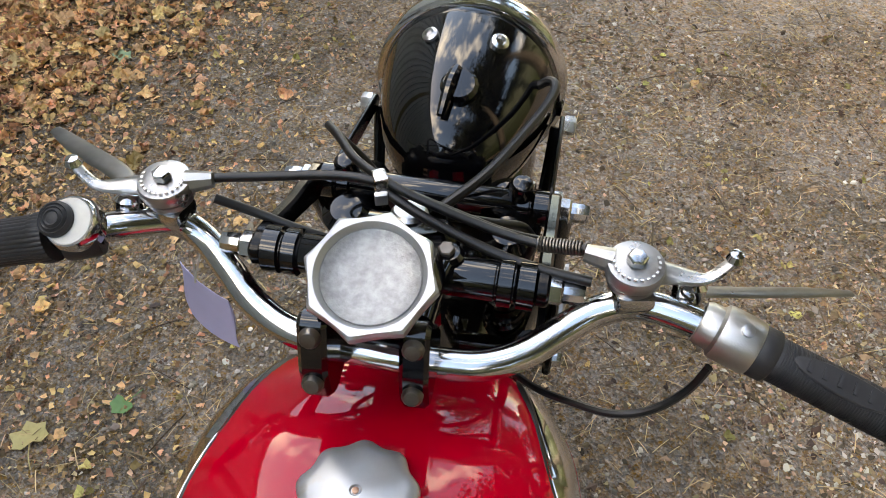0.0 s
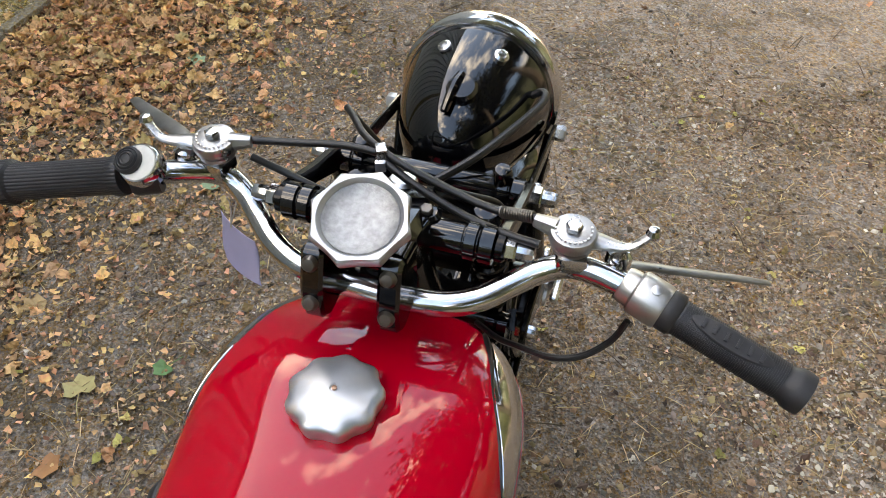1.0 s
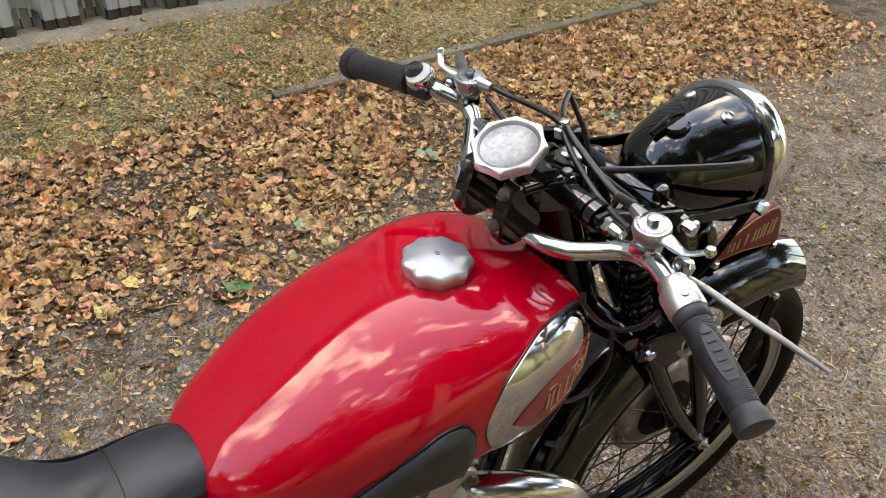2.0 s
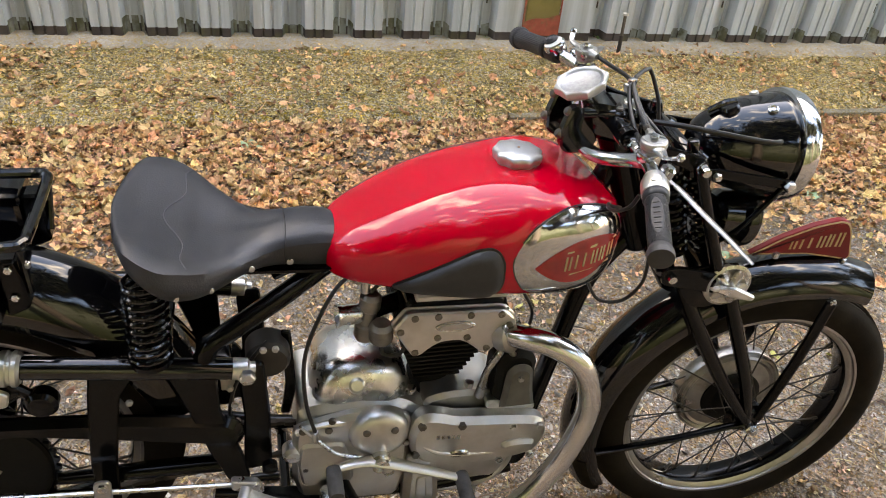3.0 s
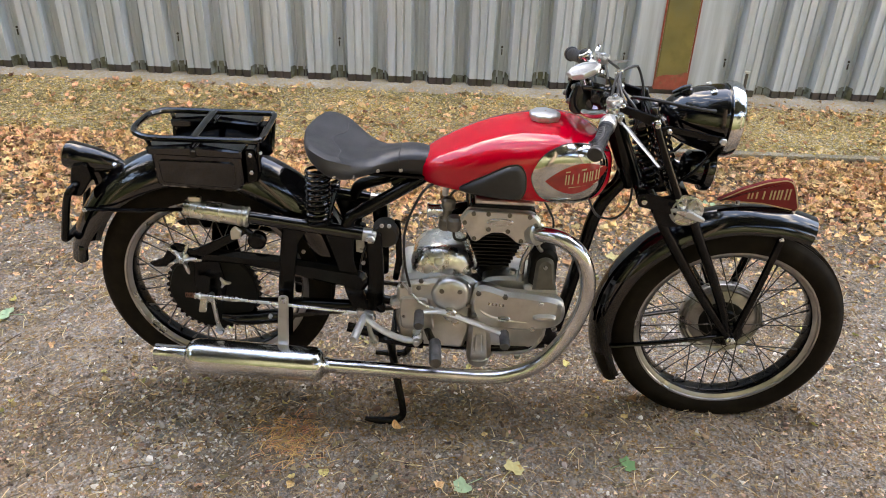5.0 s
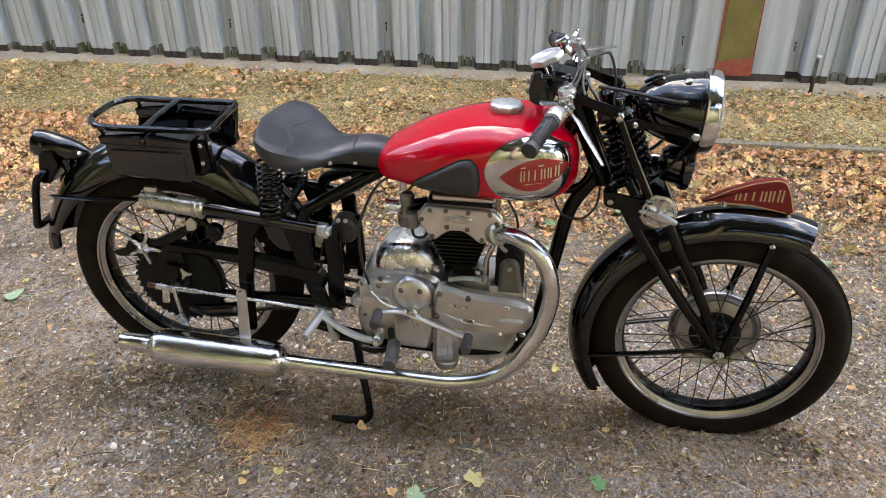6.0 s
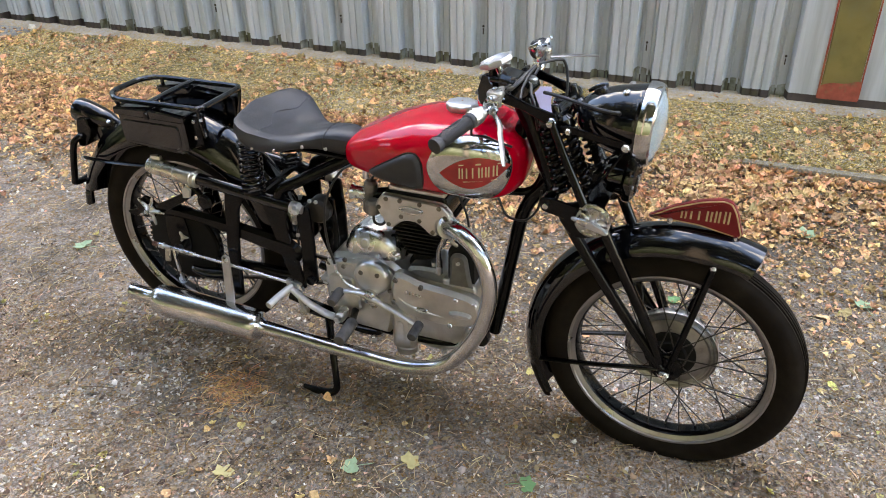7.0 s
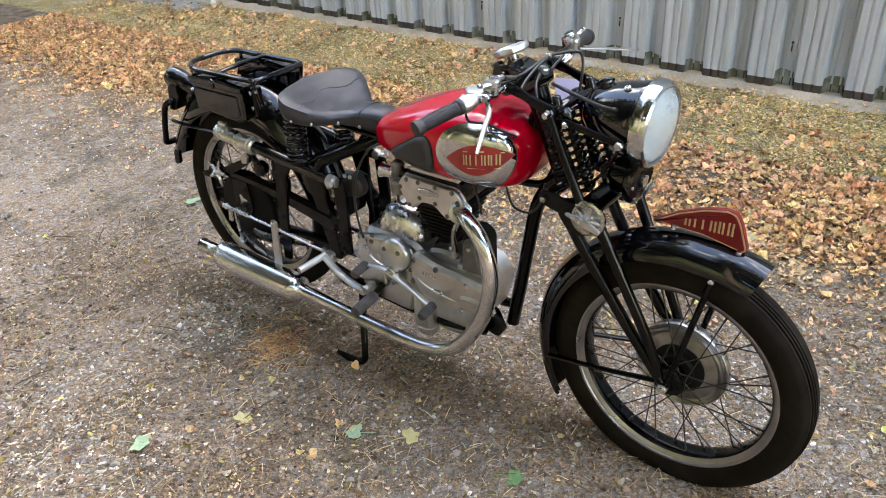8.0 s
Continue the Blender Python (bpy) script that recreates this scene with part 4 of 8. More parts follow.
# unseen dense hedges added to darken reflections and block low light round the lane
def hedge(x0, y0, half, turn, label):
    rng = random.Random(77 + int(half))
    place = pose(x0, y0, 0, 0, 0, turn)
    h = thing("hedge", label, "hedge", at=(x0, y0, 0), group="hedges round the lane")

    def surface(u, a, r):
        return place @ Vector((-1.1 * math.cos(a) * r, u, -0.1 + 4.6 * max(0.0, math.sin(a)) ** 0.6 * r))
    rings = []
    for i in range(50):
        u = -half + 2 * half * i / 49
        rings.append([surface(u, math.pi * k / 13, 1 + 0.25 * noise.noise(Vector((u * 0.7, math.pi * k / 13 * 1.5, 4)))) for k in range(14)])
    part("core", loft(rings), FOLIAGE, h, sharp=180)
    verts, faces = [], []
    for i in range(int(1150 * half)):
        u, a = rng.uniform(-half, half), rng.uniform(0.1, 2.6)
        p = surface(u, a, 1 + 0.25 * noise.noise(Vector((u * 0.7, a * 1.5, 4))) + rng.gauss(0.03, 0.06))
        s = rng.uniform(0.05, 0.11)
        m = pose(*p, rng.uniform(-70, 70), rng.uniform(-70, 70), rng.uniform(0, 360))
        k = len(verts)
        verts += [tuple(m @ Vector(q)) for q in ((-s * 0.6, 0, 0.1 * s), (0, -s, 0), (s * 0.6, 0, 0.1 * s), (0, s, -0.1 * s))]
        faces.append((k, k + 1, k + 2, k + 3))
    me = bpy.data.meshes.new("foliage")
    me.from_pydata(verts, [], faces)
    me.materials.append(FOLIAGE)
    f = new("foliage", me)
    f.parent = h
    f.matrix_parent_inverse = h.matrix_basis.inverted()


hedge(6.6, 1.0, 14, 0, "added dense dark green hedge that darkens reflections under the trees")
hedge(1.6, -11.5, 5, -90, "unseen dense dark green hedge added to block low light along the lane")


# ---- the motorcycle ----
bike = thing("motorcycle", "vintage red and black motorcycle with chrome trim on its stand", "motorcycle", at=(CX, -0.1, 0))
STEER = Matrix.Translation((CX, 0.19, 0)) @ Matrix.Rotation(radians(-3.0), 4, "Z") @ Matrix.Translation((-CX, -0.19, 0))


def fpart(name, bm, mat, label="", sharp=35):
    """A part of the front end, which is steered slightly to the right."""
    ob = part(name, bm, mat, bike, label, sharp)
    ob.matrix_basis = STEER
    return ob


def both(make, *args):
    """Builds on the right and on the left."""
    return [make(s, *args) for s in (1, -1)]


def X(s, h):
    return CX + s * h


# wheels
def tyre_section(R, w, rim):
    """Outline of the tyre as (radius, sideways): ribbed tread, round shoulders, beads in the rim."""
    half = [(rim - 0.012, 0.56 * w), (rim + 0.004, 0.80 * w), (rim + 0.016, 0.95 * w), (rim + 0.030, w), (R - 0.026, 0.95 * w), (R - 0.016, 0.84 * w), (R - 0.011, 0.72 * w)]
    tread = []
    for a, b in ((0.66, 0.54), (0.48, 0.36), (0.30, 0.18), (0.12, 0.0)):
        d = R - 0.010 * a * a * 1.6
        tread += [(d, a * w), (d, b * w)] + ([(d - 0.004, (b - 0.015) * w), (d - 0.004, (b - 0.045) * w)] if b else [])
    right = half + tread
    left = [(r, -x) for r, x in right[::-1]]
    return right + left


def build_wheel(name, c, R, rim_r, flat_z, make_part, drum_side, drum_r, label):
    hub = lathe([(0.010, -0.070), (0.022, -0.070), (0.022, -0.060), (0.030, -0.056), (0.045, -0.050), (0.045, -0.046), (0.026, -0.042), (0.024, 0.036), (0.042, 0.040), (0.042, 0.045), (0.030, 0.050), (0.024, 0.056), (0.022, 0.066), (0.010, 0.066)], c, (1, 0, 0), 28)
    w = make_part(name, hub, FRAME, label)
    sec = tyre_section(R, 0.046, rim_r - 0.004)
    bm = lathe([(r, x) for r, x in sec], c, (1, 0, 0), 96, closed=True)
    for v in bm.verts:
        if v.co.z < flat_z:
            v.co.x = c.x + (v.co.x - c.x) * 1.10
            v.co.z = flat_z
    part("tyre", bm, TYRE, w, "black ribbed rubber tyre", sharp=28)
    prof = [(rim_r, 0.0335), (rim_r - 0.002, 0.0355), (rim_r - 0.007, 0.0350), (rim_r - 0.009, 0.031), (rim_r - 0.014, 0.029), (rim_r - 0.022, 0.022), (rim_r - 0.025, 0.010), (rim_r - 0.025, -0.010), (rim_r - 0.022, -0.022), (rim_r - 0.014, -0.029), (rim_r - 0.009, -0.031), (rim_r - 0.007, -0.0350), (rim_r - 0.002, -0.0355), (rim_r, -0.0335), (rim_r - 0.006, -0.028), (rim_r - 0.018, -0.010), (rim_r - 0.018, 0.010), (rim_r - 0.006, 0.028)]
    part("rim", lathe(prof, c, (1, 0, 0), 80, closed=True), RIM_CHROME, w, "chromed wheel rim with a dark middle", sharp=30)
    part("rim_band", lathe([(rim_r - 0.0205, 0.0245), (rim_r - 0.0232, 0.0215), (rim_r - 0.0262, 0.0105), (rim_r - 0.0262, -0.0105), (rim_r - 0.0232, -0.0215), (rim_r - 0.0205, -0.0245), (rim_r - 0.0195, -0.0235), (rim_r - 0.0245, -0.010), (rim_r - 0.0245, 0.010), (rim_r - 0.0195, 0.0235)], c, (1, 0, 0), 80, closed=True), FRAME, w)
    # spokes: four sorts, crossed, shared by turning about the axle
    for sort in range(4):
        s = 1 if sort % 2 else -1
        # on the drum's side the spokes start from its rim
        start, off = (drum_r - 0.006, 0.034) if s == drum_side else (0.040, 0.043)
        lean = radians(48 if s != drum_side else 20) * (1 if sort < 2 else -1)
        a = Vector((c.x + s * off, c.y + start * math.sin(lean), c.z + start * math.cos(lean)))
        b = Vector((c.x + s * 0.010, c.y, c.z + rim_r - 0.024))
        d = (b - a).normalized()
        bm = tube([a, a + (b - a) * 0.5, b - d * 0.016], 0.0017, 6, 1)
        tube([b - d * 0.017, b + d * 0.002], 0.0030, 6, 1, bm=bm)
        first_spoke = None
        for k in range(9):
            turn = Matrix.Translation(c) @ Matrix.Rotation(2 * math.pi * (k + sort * 0.25 + 0.1) / 9, 4, "X") @ Matrix.Translation(-c)
            if first_spoke is None:
                first_spoke = part("spoke", bm, SPOKE, w)
                first_spoke.matrix_basis = turn
            else:
                o = first_spoke.copy()
                scene.collection.objects.link(o)
                o.matrix_basis = turn
    return w


DRUM = material("dull_grey_drum", (0.34, 0.33, 0.32), 0.32, 0.95, vary=0.18, scale=30, rough_vary=0.1, second=(0.10, 0.09, 0.08), second_scale=14, second_amount=(0.5, 0.75))
RIM_CHROME = material("wheel_rim_chrome", (0.40, 0.39, 0.385), 0.34, 1.0, vary=0.15, scale=14, rough_vary=0.12, second=(0.30, 0.27, 0.24), second_scale=10, second_amount=(0.5, 0.75))
SPOKE = material("dark_spoke", (0.05, 0.045, 0.04), 0.42, 0.6, vary=0.3, scale=60)
FC, RC = Vector((CX, 0.620, 0.290)), Vector((CX, -0.817, 0.378))
front = build_wheel("front_wheel", FC, 0.325, 0.258, -0.016, fpart, -1, 0.118, "spoked front wheel with a chromed rim")
rear = build_wheel("rear_wheel", RC, 0.325, 0.258, -1.0, lambda n, b, m, l="": part(n, b, m, bike, l), 1, 0.120, "spoked rear wheel raised just off the ground")
part("brake_drum", lathe([(0.02, -0.062), (0.104, -0.060), (0.112, -0.055), (0.117, -0.048), (0.119, -0.030), (0.117, -0.024), (0.114, -0.026), (0.110, -0.021), (0.106, -0.024), (0.101, -0.019), (0.095, -0.0225), (0.075, -0.016), (0.055, -0.012), (0.052, -0.020), (0.03, -0.012)], FC, (1, 0, 0), 64), DRUM, front, "grey aluminium brake drum")
part("hub_flange", lathe([(0.02, -0.012), (0.066, -0.016), (0.066, -0.010), (0.060, -0.0065), (0.046, -0.006), (0.042, 0.004), (0.036, 0.006), (0.02, 0.006)], FC, (1, 0, 0), 40), IRON, front, "black hub flange")
part("axle", lathe([(0, -0.09), (0.007, -0.09), (0.007, 0.094), (0, 0.096)], FC, (1, 0, 0), 12), STEEL, front)
part("axle_nut", bolt(FC + Vector((0.074, 0, 0)), (1, 0, 0), 0.014, 0.013), STEEL, front)
part("axle_nut", bolt(FC + Vector((-0.074, 0, 0)), (-1, 0, 0), 0.014, 0.013), STEEL, front)
part("speedometer_drive", lathe([(0, 0.046), (0.030, 0.046), (0.034, 0.050), (0.034, 0.060), (0.024, 0.066), (0, 0.066)], FC + Vector((0, 0.004, 0.012)), (1, 0, 0), 24), FRAME, front)
teeth = lathe([(0.05, 0.060), (0.123, 0.060), (0.123, 0.066), (0.05, 0.066)], RC, (1, 0, 0), 168, wave=lambda a: 1.0)
for v in teeth.verts:
    d = (v.co - RC).yz
    if d.length > 0.1:
        k = round((math.atan2(d[1], d[0]) % (2 * math.pi)) / (2 * math.pi) * 168)
        v.co.yz = RC.yz + d * (1.0 + (0.06 if k % 4 in (1, 2) else 0.0))
part("sprocket", teeth, FRAME, rear, "black rear sprocket")
part("brake_drum", lathe([(0.02, 0.080), (0.060, 0.080), (0.066, 0.077), (0.108, 0.076), (0.117, 0.073), (0.120, 0.066), (0.120, 0.045), (0.03, 0.040)], RC, (1, 0, 0), 56), IRON, rear, "black rear brake plate")
part("axle", lathe([(0, -0.11), (0.008, -0.11), (0.008, 0.118), (0, 0.12)], RC, (1, 0, 0), 12), STEEL, rear)
part("axle_nut", bolt(RC + Vector((0.104, 0, 0)), (1, 0, 0), 0.014, 0.012), STEEL, rear)
for k in range(2):
    part("valve", tube([FC + Vector((0.0, -0.10, -0.212)), FC + Vector((0.0, -0.092, -0.188))] if k == 0 else [RC + Vector((0, 0.1, 0.21)), RC + Vector((0, 0.09, 0.188))], 0.004, 8, 1), STEEL, front if k == 0 else rear)


# mudguards
def guard(c, R, a0, a1, w, drop, steps=44, taper=0.0, flare=None):
    """A mudguard: an arched section carried round the wheel from angle a0 to a1 (degrees, 0 ahead, 90 up)."""
    bm = bmesh.new()
    rings = []
    for i in range(steps + 1):
        t = i / steps
        a = radians(a0 + (a1 - a0) * t)
        out = Vector((0, math.cos(a), math.sin(a)))
        rr = R + (flare(t) if flare else 0.0)
        outer, inner = [], []
        for k in range(17):
            u = -1 + 2 * k / 16
            x = w * (1 - 0.3 * taper * t ** 3) * math.sin(u * math.pi / 2)
            h = -drop * (1 - taper * t ** 4) * (1 - math.cos(u * math.pi / 2)) ** 0.85
            outer.append(c + Vector((x, 0, 0)) + out * (rr + h))
            inner.append(c + Vector((x * 0.965, 0, 0)) + out * (rr + h - 0.003))
        rings.append(outer + inner[::-1])
    rings_to(bm, rings, closed_ring=True, caps=True)
    return bm


fg = fpart("front_mudguard", guard(FC, 0.383, 64, 210, 0.062, 0.056, flare=lambda t: 0.012 * max(0, 0.14 - t) / 0.14 - 0.003 * math.sin(t * math.pi)), BLACK, "glossy black front mudguard", sharp=50)
rg = part("rear_mudguard", guard(RC, 0.400, 14, 169, 0.075, 0.092, taper=0.5, flare=lambda t: 0.010 * math.sin(t * math.pi) ** 0.8 + 0.006 * max(0, t - 0.85) / 0.15), BLACK, bike, "glossy black rear mudguard", sharp=50)
part("guard_tip", lathe([(0, 0), (0.010, 0), (0.013, 0.004), (0.013, 0.040), (0.010, 0.046), (0, 0.046)], (CX + 0.058, -1.166, 0.452), (0, 0.15, 1), 14), BLACK, rg)
part("mud_flap", guard(FC, 0.380, 196, 212, 0.058, 0.040, 8), TYRE, fg, "black rubber mud flap")

# front stays and girder fork


def fork_leg(s):
    axle = (X(s, 0.070), 0.612, 0.300)
    fpart("girder_leg", tube([(X(s, 0.094), 0.348, 0.690), (X(s, 0.086), 0.404, 0.595), (X(s, 0.074), 0.512, 0.432), axle], [0.014, 0.0145, 0.014, 0.012], 12, 6), FRAME)
    fpart("girder_leg", tube([(X(s, 0.096), 0.428, 0.700), (X(s, 0.090), 0.474, 0.605), (X(s, 0.078), 0.562, 0.430), (X(s, 0.070), 0.607, 0.318)], [0.013, 0.0135, 0.013, 0.011], 12, 6), FRAME)
    fpart("girder_blade", tube([(X(s, 0.106), 0.306, 0.925), (X(s, 0.106), 0.350, 0.825), (X(s, 0.106), 0.402, 0.715)], [0.009, 0.010, 0.012], 12, 5), FRAME)
    fpart("fork_plate", slab(rounded([(0.330, 0.722), (0.380, 0.735), (0.440, 0.735), (0.458, 0.705), (0.452, 0.665), (0.425, 0.655), (0.395, 0.645), (0.365, 0.650), (0.338, 0.685)], 0.012), X(s, 0.098), X(s, 0.108), 0.002), FRAME)
    fpart("axle_lug", slab(rounded([(0.595, 0.335), (0.632, 0.330), (0.636, 0.288), (0.620, 0.268), (0.600, 0.280)], 0.012), X(s, 0.060), X(s, 0.072), 0.003), FRAME)
    fpart("mudguard_stay", tube([(X(s, 0.062), 0.690, 0.604), (X(s, 0.072), 0.660, 0.455), (X(s, 0.072), 0.630, 0.312)], 0.0100, 10, 4, flat=0.6), FRAME)
    fpart("mudguard_stay", tube([(X(s, 0.062), 0.300, 0.232), (X(s, 0.072), 0.450, 0.266), (X(s, 0.072), 0.605, 0.300)], 0.0085, 10, 4, flat=0.6), FRAME)
    fpart("stay_bolt", bolt((X(s, 0.062), 0.690, 0.606), (s, 0, 0), 0.007, 0.006), STEEL)
    # links of the parallelogram
    fpart("upper_link", slab(rounded([(0.176, 0.970), (0.198, 0.972), (0.250, 0.952), (0.318, 0.934), (0.322, 0.912), (0.302, 0.908), (0.240, 0.936), (0.178, 0.950)], 0.009), X(s, 0.094), X(s, 0.104), 0.002), FRAME)
    fpart("lower_link", slab(rounded([(0.292, 0.738), (0.318, 0.742), (0.432, 0.718), (0.432, 0.690), (0.405, 0.682), (0.295, 0.706)], 0.012), X(s, 0.110), X(s, 0.118), 0.002), FRAME)
    for y, z, h in ((0.190, 0.960, 0.104), (0.309, 0.921, 0.104), (0.309, 0.722, 0.104)):
        n1 = fpart("spindle_nut", bolt((X(s, h), y, z), (s, 0, 0), 0.0105, 0.009), CHROME)
        part("cap_nut", lathe([(0.0082, 0.009), (0.0082, 0.018), (0.0070, 0.023), (0, 0.025)], (X(s, h), y, z), (s, 0, 0), 10), CHROME, n1)
    # friction damper at the lower front spindle
    d = fpart("damper_disc", lathe([(0, 0), (0.040, 0), (0.042, 0.003), (0.042, 0.008), (0.036, 0.011), (0.030, 0.009), (0.018, 0.012), (0, 0.012)], (X(s, 0.108), 0.418, 0.700), (s, 0, 0), 32), DULL_CHROME, "nickel friction damper disc")
    star = lathe([(0, 0.012), (0.034, 0.012), (0.034, 0.016), (0.012, 0.020), (0, 0.022)], (X(s, 0.108), 0.418, 0.700), (s, 0, 0), 60, wave=lambda a: 0.66 + 0.34 * math.cos(a * 5))
    part("star_wheel", star, DULL_CHROME, d)
    part("wing_nut", slab(rounded([(0.375, 0.715), (0.418, 0.712), (0.462, 0.690), (0.458, 0.680), (0.415, 0.690), (0.373, 0.708)], 0.005), X(s, 0.130), X(s, 0.140), 0.003), STEEL, d, "bright wing nut")


both(fork_leg)
for y, z, r in ((0.190, 0.960, 0.0145), (0.309, 0.921, 0.0128), (0.309, 0.722, 0.014), (0.415, 0.703, 0.012)):
    prof = [(r, -0.094)]
    for a, b, k in ((-0.094, -0.083, 1.16), (-0.079, -0.070, 1.16), (-0.067, 0.067, 0.98), (0.070, 0.079, 1.16), (0.083, 0.094, 1.16)):
        prof += [(r * k, a), (r * k, b), (r * 0.93, b + 0.001), (r * 0.93, b + 0.0016)]
    prof = [(0, -0.0942)] + prof[:-2] + [(0, 0.0942)]
    fpart("spindle_sleeve", lathe(prof, (CX, y, z), (1, 0, 0), 24), BLACK)
fpart("steering_head", tube([(CX, 0.300, 0.715), (CX, 0.245, 0.840), (CX, 0.192, 0.962)], [0.028, 0.026, 0.030], 20, 5), FRAME)
fpart("head_lug", slab(rounded([(0.150, 0.990), (0.232, 0.975), (0.240, 0.945), (0.205, 0.920), (0.150, 0.935)], 0.014), CX - 0.036, CX + 0.036, 0.008), BLACK)
fpart("head_bolt", lathe([(0, 0), (0.0135, 0), (0.0135, 0.010), (0.011, 0.013), (0, 0.014)], (CX, 0.225, 0.967), (0, 0.15, 1), 20), STEEL)
for s in (1, -1):
    fpart("fork_spring", coil((X(s, 0.066), 0.283, 0.908), (X(s, 0.066), 0.335, 0.735), 0.0165, 0.0050, 10, 7), FRAME, "black coil fork spring")
    fpart("fork_spring", coil((X(s, 0.060), 0.326, 0.905), (X(s, 0.060), 0.390, 0.738), 0.0155, 0.0046, 10, 7), FRAME, "black coil fork spring")
    fpart("spring_cup", lathe([(0, 0), (0.021, 0), (0.021, 0.012), (0.013, 0.020), (0, 0.022)], (X(s, 0.066), 0.284, 0.902), (0, -0.29, 0.95), 20), BLACK)
    fpart("spring_rod", tube([(X(s, 0.066), 0.283, 0.908), (X(s, 0.066), 0.335, 0.735)], 0.0085, 10, 2), FRAME)
    fpart("spring_rod", tube([(X(s, 0.060), 0.326, 0.905), (X(s, 0.060), 0.390, 0.738)], 0.0080, 10, 2), FRAME)
    fpart("spring_post", tube([(X(s, 0.072), 0.320, 0.890), (X(s, 0.072), 0.306, 0.942), (X(s, 0.072), 0.304, 0.950)], [0.010, 0.010, 0.007], 14, 3), BLACK)
    fpart("spring_cup", lathe([(0, 0), (0.020, 0), (0.020, 0.012), (0.012, 0.020), (0, 0.022)], (X(s, 0.060), 0.327, 0.902), (0, -0.36, 0.93), 20), BLACK)
fpart("fork_bridge", box((CX, 0.408, 0.715), (0.19, 0.050, 0.022), 0.006, (-20, 0, 0)), FRAME)

# headlamp
LC = Vector((CX, 0.490, 0.903))
shell_prof = [(0, -0.152), (0.021, -0.149), (0.038, -0.139), (0.053, -0.120), (0.065, -0.097), (0.0745, -0.070), (0.0815, -0.040), (0.0865, -0.015), (0.0885, 0.0), (0.086, 0.002), (0.076, -0.03), (0.060, -0.08), (0, -0.13)]


def lamp_top(x, y):
    """The height of the lamp's shell over a place."""
    r = np.interp(y - LC.y, [h for q, h in shell_prof[:9]], [q for q, h in shell_prof[:9]])
    return LC.z + math.sqrt(max(r * r - x * x, 0.0)) - 0.05 * (y - LC.y)


lamp = fpart("headlamp", lathe(shell_prof, LC, (0, 1, -0.05), 56), BLACK, "glossy black bullet headlamp shell", sharp=60)
part("lamp_rim", lathe([(0.0895, -0.004), (0.0945, -0.002), (0.0955, 0.006), (0.0945, 0.018), (0.0915, 0.027), (0.086, 0.031), (0.081, 0.029), (0.083, 0.024), (0.087, 0.010), (0.0875, -0.004)], LC, (0, 1, -0.05), 64, closed=True), CHROME, lamp, "chrome headlamp rim")
part("lens", lathe([(0.0835, 0.022), (0.070, 0.033), (0.050, 0.041), (0.025, 0.046), (0, 0.0475), (0, 0.044), (0.025, 0.0425), (0.050, 0.0375), (0.070, 0.0295), (0.082, 0.020)][:5] + [(0, 0.044)], LC, (0, 1, -0.05), 48), LENS, lamp, "ribbed headlamp glass")
part("reflector", lathe([(0.082, 0.016), (0.074, -0.012), (0.058, -0.038), (0.036, -0.056), (0.012, -0.064), (0.012, -0.061), (0.036, -0.053), (0.057, -0.035), (0.072, -0.010), (0.080, 0.016)], LC, (0, 1, -0.05), 48, closed=True), REFLECTOR, lamp)
part("bulb", lathe([(0, -0.06), (0.008, -0.06), (0.012, -0.035), (0.011, -0.026), (0.006, -0.020), (0, -0.018)], LC, (0, 1, -0.05), 16), GLASS, lamp)
sz = lamp_top(0.006, 0.390)
sw = part("lamp_switch", lathe([(0, -0.006), (0.0165, -0.006), (0.0165, 0.003), (0.0135, 0.007), (0, 0.008)], (CX + 0.006, 0.390, sz), (0, -0.45, 1), 24), BLACK, lamp, "black lamp switch knob")
part("switch_lever", tube([(CX + 0.002, 0.402, sz + 0.010), (CX - 0.001, 0.385, sz + 0.006), (CX - 0.004, 0.360, sz - 0.009)], [0.0052, 0.0062, 0.0042], 10, 4), BLACK, sw)
for x, r in ((-0.031, 0.0075), (0.031, 0.0082)):
    up_s = Vector((x * 12, -0.36, 1)).normalized()
    part("lamp_screw", lathe([(0, -0.003), (r, -0.003), (r, 0.003), (r * 0.6, 0.0048), (r * 0.4, 0.0022), (0, 0.0022)], (CX + x, 0.450, lamp_top(x, 0.450)), up_s, 16), STEEL, lamp)


def lamp_bracket(s):
    b = fpart("lamp_bracket", slab(rounded([(0.318, 0.906), (0.345, 0.912), (0.480, 0.890), (0.486, 0.880), (0.474, 0.874), (0.350, 0.894), (0.320, 0.892)], 0.005), X(s, 0.0925), X(s, 0.0975), 0.0015), FRAME)
    part("bracket_bolt", bolt((X(s, 0.0975), 0.474, 0.882), (s, 0, 0), 0.0095, 0.011), STEEL, b)
    part("bracket_bolt", bolt((X(s, 0.0975), 0.345, 0.900), (s, 0, 0), 0.007, 0.008), STEEL, b)
    fpart("lamp_stay", tube([(X(s, 0.090), 0.474, 0.878), (X(s, 0.085), 0.430, 0.800), (X(s, 0.080), 0.395, 0.765)], 0.006, 8, 4, flat=0.6), FRAME)


